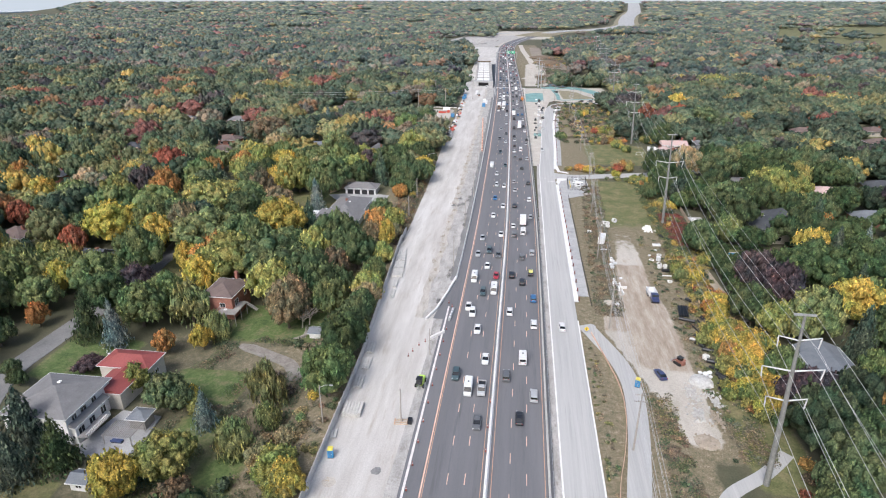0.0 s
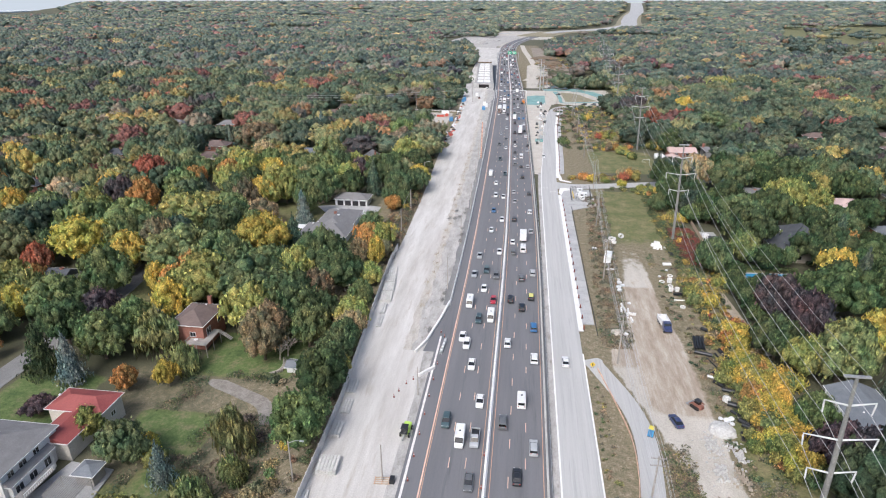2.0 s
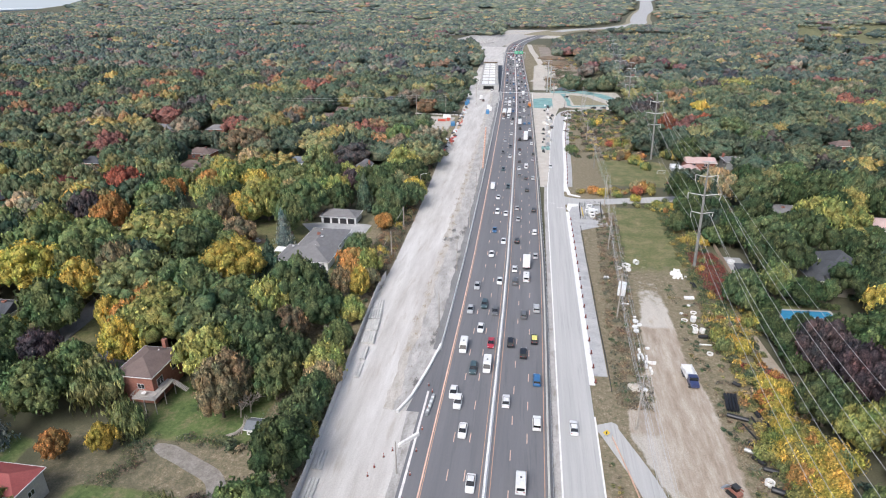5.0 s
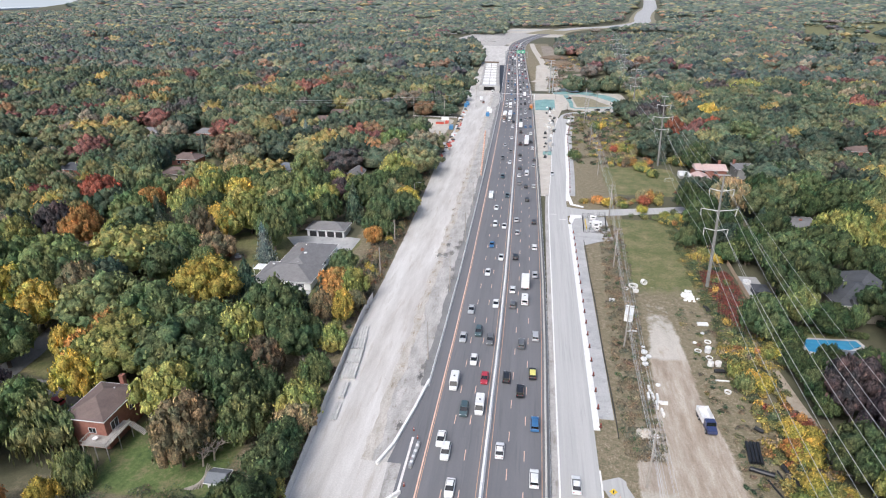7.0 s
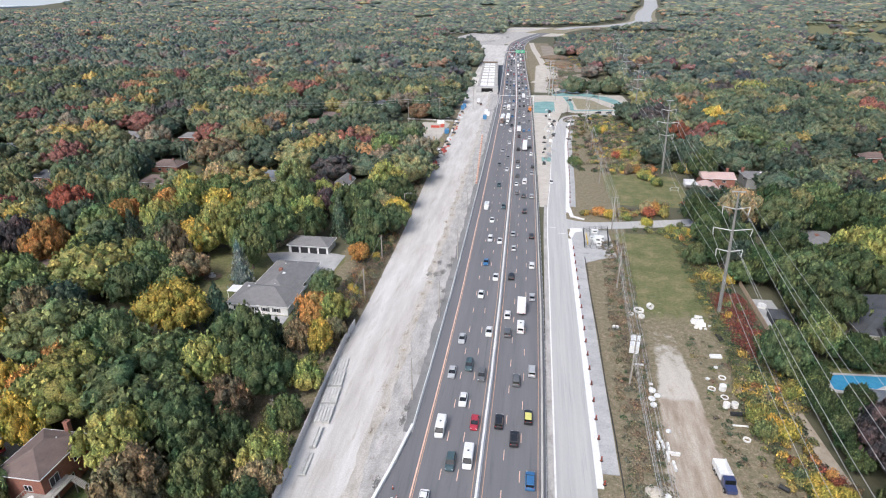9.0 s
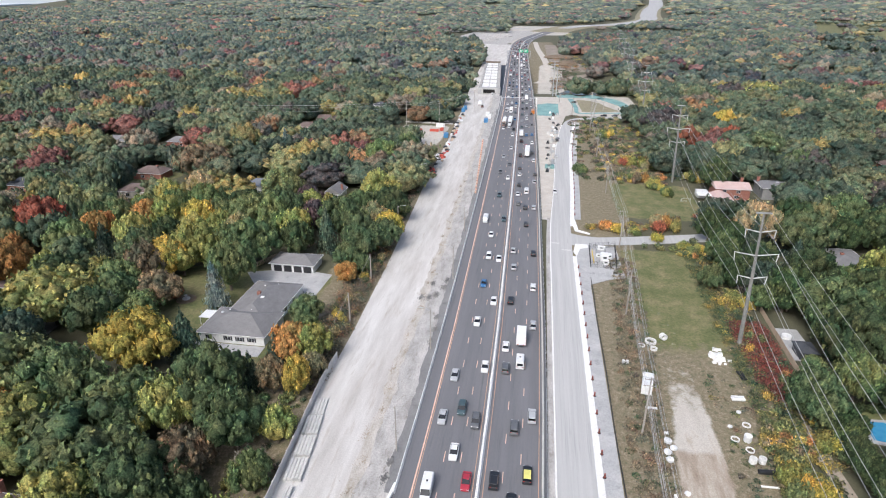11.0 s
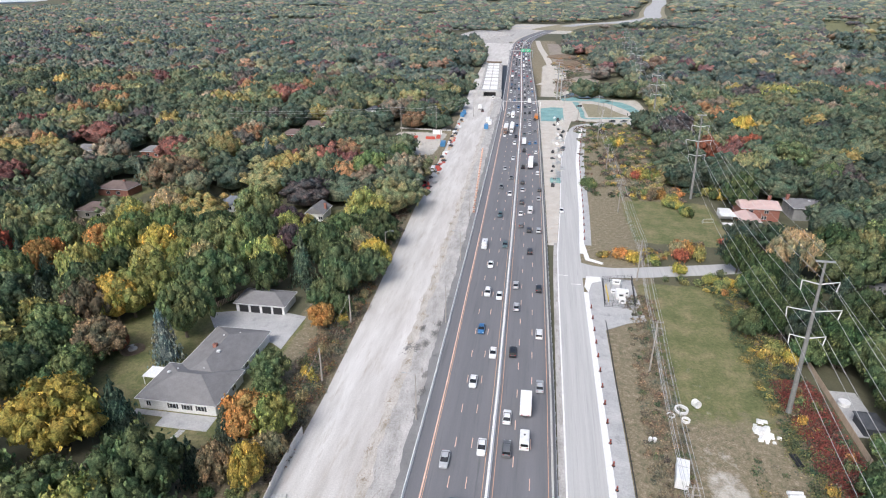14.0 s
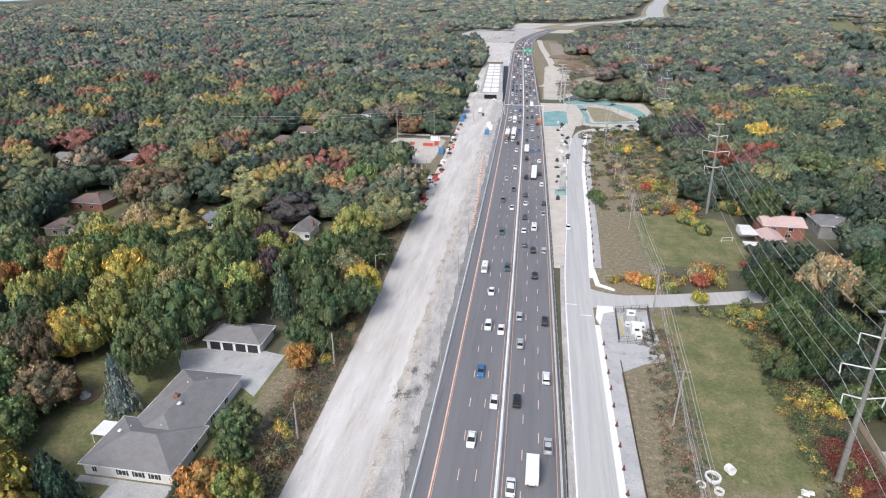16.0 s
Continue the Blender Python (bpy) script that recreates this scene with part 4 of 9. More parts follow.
# gardens along the creek
GARDEN = (("conifer", "D -118 130 16 5.2; S -110 129.5 15 4.2; S -69 102 11 3.3; C -104 90 17 6; D -93 86 14 5; C -110 84 15 5.5; C -99.5 81 13 5"),
          ("willow", "W -58 112 12 5; W -58.5 95 9.5 4.6; W -54.5 104 7 3.4; W -97 147.5 13 8; W -85 139.5 9.5 4.2"),
          ("broadleaf", "O -136 133 8 3; P -109.5 117 4.6 3.4; L -93 112.5 8 3.5; G -80.6 107 10 5.4; L -68.5 86 11 6; Y -75.5 79.5 11 5.2; B -63 79 7 3.4; T -50 90 7 3.6; L -44.5 84 8 4.6; L -40.8 78.5 7.5 3.2; "
                        "Y -86 133 8 2.8; O -95.5 130 7.5 3.2; M -109 141 14 7.4; G -121 143 14 6; G -123.5 109 5.5 2.4; D -120 106.5 4.6 2.2; Y -76.5 109 6 2.8; L -72.5 106 5 2.4; M -154 145 17 8; D -139 122 9 4.2; T -62 101 4 2.4; B -52 96 4.4 2.6; T -47 97 5 2.8"))
for kind, rows in GARDEN:
    for row in rows.split("; "):
        tone, *nums = row.split()
        x, y, h, r = map(float, nums)
        {"conifer": conifer, "willow": willow, "broadleaf": broadleaf}[kind](x, y, h, r, tone)

broadleaf(-40.1, 79.5, 8.4, 3.7, "Y")
broadleaf(-66.5, 147.9, 15.0, 5.9, "B")
broadleaf(-112.0, 253.0, 15.0, 6.5, "Y")
broadleaf(-104.5, 263.0, 16.0, 7.5, "L")
broadleaf(-151.1, 190.6, 17.0, 9.9, "Y")
broadleaf(-126.5, 169.3, 17.0, 7.7, "M")
broadleaf(-200.1, 202.2, 12.1, 4.6, "R")
broadleaf(-208.3, 224.0, 15.3, 6.0, "Y")
broadleaf(-243.2, 254.1, 14.4, 5.6, "O")
broadleaf(-198.0, 230.6, 17.0, 9.5, "M")
broadleaf(-178.5, 276.0, 17.0, 9.1, "R")
broadleaf(-158.2, 238.4, 15.6, 6.1, "O")
broadleaf(-169.5, 241.6, 16.5, 6.5, "P")
broadleaf(-171.0, 224.0, 17.0, 7.6, "L")
broadleaf(-145.6, 241.1, 12.8, 4.9, "L")
broadleaf(-157.6, 282.8, 10.4, 3.9, "O")
broadleaf(-138.2, 196.7, 17.0, 6.7, "M")
broadleaf(-125.3, 196.3, 16.4, 6.5, "B")
broadleaf(-43.3, 141.4, 10.8, 4.9, "G")
broadleaf(-41.3, 136.6, 7.0, 3.0, "L")
broadleaf(-161.3, 181.1, 11.5, 4.4, "R")
broadleaf(-154.9, 172.9, 8.4, 3.0, "O")
broadleaf(-61.6, 330.5, 17.0, 8.2, "L")
broadleaf(-53.9, 276.8, 17.0, 6.8, "G")
broadleaf(-65.9, 294.9, 17.0, 8.5, "G")
broadleaf(-187.5, 285.6, 17.0, 8.8, "R")
broadleaf(-162.9, 247.1, 15.0, 5.9, "O")
broadleaf(-155.7, 276.5, 12.5, 4.8, "O")
broadleaf(-146.7, 212.2, 17.0, 10.9, "M")
broadleaf(-116.1, 247.7, 15.5, 6.1, "B")
broadleaf(-133.8, 267.7, 15.8, 6.2, "L")
broadleaf(-131.5, 284.8, 17.0, 6.8, "L")
broadleaf(-112.3, 271.2, 15.8, 6.2, "L")
broadleaf(-90.3, 267.8, 17.0, 9.0, "G")
broadleaf(-99.9, 263.5, 11.7, 4.4, "M")
broadleaf(-60.0, 285.1, 10.8, 4.0, "G")
broadleaf(-75.3, 385.5, 17.0, 8.7, "M")
broadleaf(-161.0, 361.1, 17.0, 13.3, "B")
broadleaf(-146.6, 293.4, 17.0, 8.1, "O")
broadleaf(-122.4, 303.4, 10.1, 3.7, "O")
broadleaf(-63.9, 402.4, 17.0, 7.9, "G")
broadleaf(-93.0, 291.0, 17.0, 6.8, "M")
broadleaf(-90.5, 300.4, 17.0, 7.1, "G")
broadleaf(-50.5, 265.2, 8.1, 2.9, "G")
broadleaf(77.5, 180.4, 17.0, 8.0, "P")
broadleaf(78.6, 166.1, 16.7, 6.6, "P")
broadleaf(80.5, 149.9, 17.0, 7.2, "W")
broadleaf(72.5, 150.1, 12.1, 4.6, "L")
broadleaf(103.4, 204.0, 13.9, 5.4, "Y")
broadleaf(115.1, 224.4, 12.5, 4.8, "O")
broadleaf(124.6, 266.4, 15.8, 6.2, "L")
broadleaf(88.2, 253.8, 17.0, 10.3, "M")
broadleaf(86.3, 215.1, 17.0, 7.3, "G")
broadleaf(66.5, 95.0, 14.0, 6.4, "G")
broadleaf(73.0, 102.0, 14.0, 6.0, "G")
broadleaf(59.5, 84.5, 10.0, 4.6, "G")
shrub(59.8, 96.2, 2.4, 2.0, "B")
shrub(57.4, 92.0, 1.8, 1.7, "R")
shrub(61.0, 100.5, 2.2, 2.0, "O")
broadleaf(61.4, 90.2, 11.0, 4.6, "G")
broadleaf(66.0, 128.6, 10.8, 4.1, "M")
broadleaf(88.4, 132.8, 9.4, 3.4, "M")
broadleaf(80.8, 115.1, 8.5, 3.1, "O")
broadleaf(80.2, 219.8, 12.5, 4.8, "M")
broadleaf(87.0, 313.8, 17.0, 7.4, "T")
broadleaf(81.7, 288.8, 11.5, 4.3, "M")
broadleaf(73.2, 299.9, 14.0, 5.4, "G")
broadleaf(61.5, 272.4, 9.2, 3.3, "G")
broadleaf(69.3, 284.2, 11.3, 4.6, "G")
broadleaf(68.1, 273.5, 9.2, 3.3, "G")
broadleaf(88.1, 377.1, 16.6, 6.6, "G")
broadleaf(90.8, 444.2, 17.0, 6.9, "R")
broadleaf(128.3, 436.8, 17.0, 14.7, "M")
broadleaf(124.4, 503.0, 17.0, 8.1, "Y")
broadleaf(118.0, 463.7, 14.9, 5.8, "R")
broadleaf(191.1, 637.9, 17.0, 15.2, "L")
broadleaf(100.5, 320.0, 17.0, 7.6, "G")
broadleaf(116.0, 350.1, 14.8, 5.8, "G")
broadleaf(131.5, 398.0, 17.0, 6.9, "M")
broadleaf(70.7, 314.4, 13.1, 5.0, "G")
willow(-149.8, 161.8, 14.0, 9.5, "W")
willow(-164.8, 159.8, 14.0, 8.5, "W")
conifer(-87.2, 237.6, 16.0, 4.3, "S")
conifer(-68.7, 283.9, 17.4, 4.8, "C")
conifer(-77.7, 319.3, 18.0, 6.7, "C")
conifer(-133.7, 402.4, 18.0, 5.4, "S")
conifer(109.0, 200.0, 17.3, 4.8, "C")
conifer(127.2, 215.9, 12.6, 3.5, "S")
conifer(108.1, 180.4, 12.7, 3.5, "C")
conifer(110.7, 178.0, 9.4, 2.6, "S")
conifer(89.2, 141.3, 18.0, 5.0, "C")
shrub(57.8, 187.6, 5.6, 2.7, "Y")
shrub(56.9, 190.8, 5.8, 2.5, "L")
shrub(55.1, 189.5, 6.4, 2.6, "L")
shrub(55.6, 185.1, 6.8, 2.8, "M")
shrub(60.8, 186.3, 5.5, 3.0, "Y")
shrub(68.9, 201.1, 4.1, 2.2, "Y")
shrub(67.7, 203.1, 4.3, 2.1, "L")
shrub(66.6, 201.0, 4.4, 2.1, "L")
shrub(69.6, 198.9, 3.1, 2.2, "M")
shrub(55.9, 145.9, 5.7, 3.0, "Y")
shrub(54.7, 148.8, 6.2, 2.6, "L")
shrub(52.8, 145.4, 5.1, 3.1, "L")
shrub(55.7, 142.8, 4.2, 2.4, "M")
shrub(57.5, 143.2, 6.3, 2.6, "Y")
shrub(57.4, 132.2, 5.0, 2.8, "Y")
shrub(57.2, 135.4, 5.1, 2.9, "L")
shrub(54.2, 132.3, 6.5, 3.0, "L")
shrub(57.4, 129.0, 6.4, 3.2, "M")
shrub(60.1, 130.4, 4.6, 3.1, "Y")
shrub(66.3, 146.8, 6.6, 2.9, "Y")
shrub(65.0, 149.8, 4.8, 3.2, "L")
shrub(63.0, 147.0, 5.0, 2.5, "L")
shrub(66.0, 143.5, 6.9, 2.5, "M")
shrub(69.3, 145.3, 5.4, 2.5, "Y")
shrub(59.4, 124.0, 5.1, 2.6, "L")
shrub(60.1, 126.6, 4.8, 2.0, "M")
shrub(56.7, 123.8, 4.2, 2.6, "L")
shrub(59.5, 121.3, 4.6, 2.7, "G")
shrub(61.0, 121.8, 3.7, 2.4, "Y")
shrub(53.7, 123.8, 3.4, 1.9, "Y")
shrub(52.4, 125.7, 3.3, 1.7, "L")
shrub(52.2, 122.0, 3.6, 2.3, "L")
shrub(55.5, 122.4, 3.7, 2.0, "M")
shrub(59.6, 115.8, 4.6, 2.3, "L")
shrub(58.2, 118.0, 4.5, 2.5, "M")
shrub(57.4, 114.6, 4.2, 2.4, "L")
shrub(60.2, 113.3, 3.9, 2.5, "G")
shrub(78.3, 125.5, 5.0, 3.3, "O")
shrub(65.5, 172.9, 3.5, 1.5, "R")
shrub(64.7, 174.8, 3.6, 1.5, "O")
shrub(63.8, 171.7, 3.7, 1.5, "R")
shrub(66.7, 171.3, 3.4, 1.9, "B")
shrub(61.1, 172.3, 3.8, 1.9, "Y")
shrub(61.1, 174.3, 2.7, 1.8, "L")
shrub(59.9, 170.6, 3.0, 1.7, "L")
shrub(62.2, 170.6, 3.2, 1.7, "M")
shrub(65.9, 265.3, 4.8, 3.2, "L")
shrub(69.3, 261.9, 4.7, 3.1, "Y")
shrub(51.7, 310.6, 4.5, 3.0, "Y")
shrub(61.1, 304.4, 3.4, 1.9, "Y")
shrub(60.5, 306.4, 3.4, 2.0, "L")
shrub(59.0, 304.3, 3.7, 2.0, "L")
shrub(61.8, 302.4, 3.1, 2.0, "M")
shrub(66.2, 303.6, 3.0, 1.8, "Y")
shrub(64.9, 305.2, 2.9, 1.7, "L")
shrub(64.2, 302.9, 4.1, 1.8, "L")
shrub(67.8, 302.2, 3.0, 1.7, "M")
shrub(70.9, 306.5, 4.9, 3.3, "L")
shrub(57.0, 324.3, 7.2, 3.1, "O")
shrub(57.3, 327.9, 5.0, 3.2, "Y")
shrub(53.7, 325.8, 7.0, 3.5, "T")
shrub(54.5, 321.6, 5.5, 3.5, "R")
shrub(60.0, 322.2, 7.0, 3.0, "L")
shrub(74.6, 336.4, 4.3, 2.8, "R")
shrub(44.9, 318.1, 3.1, 1.9, "Y")
shrub(44.4, 320.1, 3.2, 1.7, "L")
shrub(43.0, 317.3, 3.3, 2.0, "L")
shrub(45.2, 316.1, 2.7, 2.0, "M")
shrub(33.3, 320.7, 4.8, 3.2, "O")
shrub(38.0, 317.6, 4.7, 3.1, "Y")
shrub(62.5, 379.0, 6.1, 2.5, "Y")
shrub(60.7, 381.4, 6.0, 2.3, "L")
shrub(59.6, 378.7, 5.8, 2.7, "L")
shrub(61.3, 376.3, 4.5, 2.4, "M")
shrub(64.0, 376.5, 4.0, 2.6, "Y")
shrub(66.6, 368.5, 4.8, 1.8, "L")
shrub(64.6, 370.0, 4.6, 2.4, "M")
shrub(65.0, 366.6, 5.0, 2.2, "L")
shrub(66.6, 366.0, 4.7, 1.9, "G")
shrub(83.7, 394.5, 6.2, 3.0, "L")
shrub(83.4, 397.9, 7.0, 3.1, "M")
shrub(80.4, 395.5, 5.1, 3.3, "L")
shrub(82.2, 391.4, 6.5, 2.8, "G")
shrub(85.4, 391.5, 5.9, 3.2, "Y")
shrub(64.7, 413.6, 7.1, 3.6, "T")
shrub(62.9, 416.9, 7.2, 2.7, "B")
shrub(61.0, 413.6, 7.3, 2.7, "L")
shrub(62.4, 410.7, 5.6, 3.2, "T")
shrub(67.2, 410.9, 6.2, 3.5, "M")
shrub(53.3, 420.0, 5.1, 2.9, "O")
shrub(54.0, 423.8, 5.2, 3.8, "Y")
shrub(49.6, 419.1, 5.2, 3.3, "T")
shrub(51.1, 416.9, 5.9, 3.1, "R")
shrub(56.4, 417.8, 6.7, 3.2, "L")
shrub(55.6, 389.9, 5.3, 2.6, "B")
shrub(54.8, 393.2, 6.4, 2.8, "T")
shrub(52.7, 391.7, 4.9, 2.8, "M")
shrub(54.5, 386.7, 6.5, 2.8, "B")
shrub(58.7, 388.4, 6.1, 2.9, "O")
shrub(47.6, 484.1, 6.2, 3.4, "L")
shrub(47.2, 487.8, 6.8, 3.2, "M")
shrub(44.2, 485.5, 6.3, 3.4, "L")
shrub(44.8, 481.7, 6.0, 3.1, "G")
shrub(51.1, 482.7, 7.5, 3.1, "Y")
shrub(28.9, 402.5, 5.6, 2.3, "G")
shrub(28.5, 405.4, 4.1, 2.8, "M")
shrub(26.0, 402.4, 5.8, 2.7, "G")
shrub(28.1, 399.7, 5.5, 2.6, "G")
shrub(30.1, 399.8, 5.1, 2.1, "M")
broadleaf(-112.5, 189.3, 17.0, 12.4, "M")
broadleaf(-134.3, 203.3, 17.0, 9.3, "G")
broadleaf(-121.7, 203.0, 16.5, 7.7, "C")
broadleaf(-127.0, 221.3, 17.0, 12.5, "L")
broadleaf(-97.2, 173.3, 17.0, 10.6, "L")
broadleaf(-105.8, 172.1, 13.2, 5.4, "O")
broadleaf(-105.3, 181.1, 13.4, 5.6, "O")
broadleaf(-112.7, 173.8, 11.7, 4.5, "Y")
broadleaf(-102.9, 164.0, 13.6, 5.7, "Y")
broadleaf(-80.6, 173.0, 17.0, 11.9, "G")
broadleaf(-97.4, 188.9, 17.0, 8.4, "G")
broadleaf(-82.5, 187.0, 13.0, 8.6, "M")
broadleaf(-65.0, 194.9, 17.0, 8.4, "G")
broadleaf(-70.3, 186.6, 14.2, 6.1, "L")
broadleaf(-60.5, 175.8, 13.2, 5.5, "B")
broadleaf(-54.5, 184.5, 15.2, 6.8, "G")
broadleaf(-75.4, 160.2, 15.8, 7.2, "L")
broadleaf(-63.9, 166.0, 17.0, 8.0, "G")
broadleaf(-67.0, 152.7, 15.3, 6.9, "B")
broadleaf(-56.7, 156.2, 13.4, 5.6, "M")
broadleaf(-45.6, 173.7, 9.9, 3.9, "M")
broadleaf(-44.8, 160.2, 11.2, 5.1, "L")
broadleaf(-43.5, 154.0, 9.2, 4.1, "T")
broadleaf(-43.4, 148.5, 9.8, 4.4, "G")
broadleaf(-46.2, 186.5, 9.6, 3.7, "L")
broadleaf(-56.2, 168.2, 11.0, 4.0, "G")
broadleaf(-78.4, 179.8, 14.1, 6.1, "G")
broadleaf(80.5, 262.0, 14.0, 7.0, "G")
broadleaf(76.0, 270.0, 12.0, 5.6, "C")
broadleaf(88.5, 219.5, 11.0, 5.0, "G")
broadleaf(80.0, 198.5, 7.0, 3.4, "G")
broadleaf(74.0, 190.0, 9.0, 4.0, "G")
broadleaf(73.0, 205.0, 7.5, 3.2, "G")
broadleaf(-90.0, 206.0, 16.0, 9.4, "Y")
conifer(-81.0, 211.0, 15.0, 5.2, "C")
broadleaf(-53.5, 214.0, 11.0, 5.4, "O")
broadleaf(-48.6, 214.5, 11.0, 5.0, "L")
broadleaf(-47.2, 201.6, 11.0, 3.6, "Y")
broadleaf(-53.5, 201.4, 10.5, 3.5, "B")
broadleaf(-46.6, 208.8, 7.0, 3.2, "T")
conifer(-58.0, 213.0, 9.5, 3.2, "C")
conifer(-59.0, 201.5, 11.0, 3.4, "C")
conifer(-67.0, 199.0, 11.0, 3.9, "C")
conifer(-71.0, 204.0, 8.0, 2.8, "S")
broadleaf(-57.6, 232.5, 9.0, 4.8, "G")
broadleaf(-55.4, 227.0, 6.5, 3.6, "G")
broadleaf(-88.6, 248.6, 17.0, 6.4, "M")
broadleaf(-105.5, 236.5, 11.0, 7.0, "B")
broadleaf(-101.8, 239.5, 6.0, 2.8, "R")
broadleaf(-104.5, 228.0, 9.0, 5.4, "M")
broadleaf(-114.5, 229.0, 13.0, 7.0, "G")
conifer(-108.0, 221.0, 13.0, 4.2, "C")
broadleaf(-121.0, 253.0, 17.0, 8.6, "G")
broadleaf(-118.5, 238.0, 13.0, 7.2, "M")
broadleaf(-109.0, 256.0, 15.0, 7.0, "L")
broadleaf(-112.5, 217.5, 14.0, 7.5, "G")
broadleaf(-98.5, 266.5, 15.0, 6.4, "G")
broadleaf(-53.6, 259.0, 7.5, 4.0, "O")
broadleaf(-57.0, 268.0, 10.0, 4.6, "G")
broadleaf(-102.5, 223.0, 10.0, 5.0, "M")
broadleaf(-99.5, 215.0, 11.0, 5.0, "G")
conifer(-93.5, 213.5, 11.0, 3.8, "S")
conifer(-90.0, 212.0, 9.0, 3.2, "S")



# open ground that stays free of trees: x0, x1, y0, y1
OPEN = [(-142, -42, 66, 152), (70, 85, 222, 258), (-108, -58, 209, 276), (-98, -60, 199, 210), (-98, -54, 124, 162), (-108, -62, 98, 124), (-114, -78, 70, 108), (-131, -119, 90, 200), (-120, -96, 158, 168),
        (70, 99, 194, 217), (92, 112, 224, 252), (101, 119, 288, 309), (76, 104, 347, 382), (105, 126, 367, 385), (70, 87, 114, 146), (136, 151, 278, 293),
        (36, 78, 333, 392), (-92, -54, 446, 512), (-26, 90, 560, 655), (69, 74, 196, 262), (59, 67, 150, 222), (-190, -30, 1220, 1480), (-75, 62, 1470, 1820), (-10, 66, 725, 1010), (-14, 36, 1010, 1220),
        (-82, -44, 76, 128), (-60, -44, 126, 166), (60, 74, 214, 270), (-125, -100, 222, 262), (-112, -44, 156, 228), (-62, -44, 226, 264)]


def open_ground(x, y):
    if y < 1250 and float(left_edge(y)) - 3.5 < x < -15:
        return True
    s = float(shift(y))
    right = np.interp(y, (0, 60, 330, 395, 540, 560, 640, 660, 900, 1100, 1200, 1300, 1500, 1650, 1800, 5000), (40, 62, 66, 72, 76, 92, 80, 30, 34, 44, 60, 76, 105, 110, 60, 60))
    if -24 + s < x < s + right and y < 1700 and (y > 655 or x < right):
        return True
    if y >= 1600 and -70 < x - s < (130 if y < 1850 else 70):
        return True
    if any(a < x < c and d < y < e for a, c, d, e in OPEN):
        return True
    if any(abs(x - a) < 12 and -15 < y - d < 11 for a, d in HOMES):
        return True
    if 305 < y < 345 and 20 < x < 120 and abs(y - (303 + 0.24 * x)) < 8:
        return True
    if 4 < x < 100 and 660 < y < 810 and abs(y - 655 - 1.3 * x) < 45:
        return True
    if 1020 < y < 2200 and 0.375 * y < x < 0.57 * y and noise.noise((x * 0.022, y * 0.009, 3.0)) > -0.22:
        return True
    if x < -1500 and math.degrees(math.atan2(-x, y)) > 37.5 + 0.0009 * (y - 2400) and math.hypot(x, y) > 3650:
        return True
    return y > 1150 and noise.noise((x * 0.006, y * 0.003, 9.0)) > 0.42


def in_view(x, y):
    ang = math.degrees(math.atan2(-x, y + 25))
    return -32 < ang < 48.5


PAL_LEFT = "PCCDDDDGGGGGGMMMMMMMLLLLLLLWTTYYYBBOR"
PAL_RIGHT = "PCCCDDDDDDDDDDGGGGGGGGMMMMLLLTBY"
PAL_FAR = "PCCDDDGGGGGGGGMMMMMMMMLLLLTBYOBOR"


def tone_at(x, y):
    """Neighbours tend to share a colour."""
    pal = PAL_FAR if y > 420 else (PAL_RIGHT if x > 0 else PAL_LEFT)
    q = 0.5 + 0.42 * noise.noise((x * 0.021, y * 0.021, 1.0)) + rng.uniform(-0.42, 0.42)
    return pal[int(np.clip(q, 0, 0.999) * len(pal))]


SCRUB = []


# more trees near the camera's way, as things of their own
placed = [(x, y, r) for x, y, r in TREES]


def free(x, y, r, k=0.76):
    return all((x - a) ** 2 + (y - c) ** 2 > (k * (r + q)) ** 2 for a, c, q in placed)


tries = 0
while len(placed) < 440 and tries < 12000:
    tries += 1
    x, y = rng.uniform(-165, 150), rng.uniform(60, 330)
    if not in_view(x, y) or open_ground(x, y):
        continue
    r = rng.uniform(4.8, 10.0)
    if tallest(x, y) < 8.5:
        r *= 0.5
    if free(x, y, r):
        placed.append((x, y, r))
        t = tone_at(x, y)
        if t in "YTOBR" and (50 < x < 82 or y < 80):
            t = "DGM"[len(placed) % 3]
        if t == "C":
            conifer(x, y, rng.uniform(11, 17), r * 0.7, "C")
        elif t == "W":
            willow(x, y, rng.uniform(9, 12), r, "W")
        else:
            broadleaf(x, y, rng.uniform(1.15, 1.45) * r + 5.0, r, t)
# roadside thicket on the left bank and under the pylons
for k in range(130):
    y = rng.uniform(75, 330)
    x = float(left_edge(y)) - rng.uniform(2.0, 9.0) - (3 if y < 215 else 0)
    if free(x, y, 1.6, 0.5) and not (215 < y < 262 and x < -60):
        placed.append((x, y, 1.6))
        shrub(x, y, rng.uniform(1.8, 3.8), rng.uniform(1.4, 2.4), "TBLMGTBY"[int(rng.integers(0, 8))])
for k in range(90):
    y = rng.uniform(120, 330)
    x = rng.uniform(59, 69) if y > 200 else rng.uniform(54, 68)
    if free(x, y, 1.6, 0.5) and abs(y - (303 + 0.24 * x)) > 8:
        placed.append((x, y, 1.6))
        SCRUB.append((x, y, rng.uniform(1.2, 3.2), rng.uniform(1.3, 2.4), "YLLLOGMG"[int(rng.integers(0, 8))]))
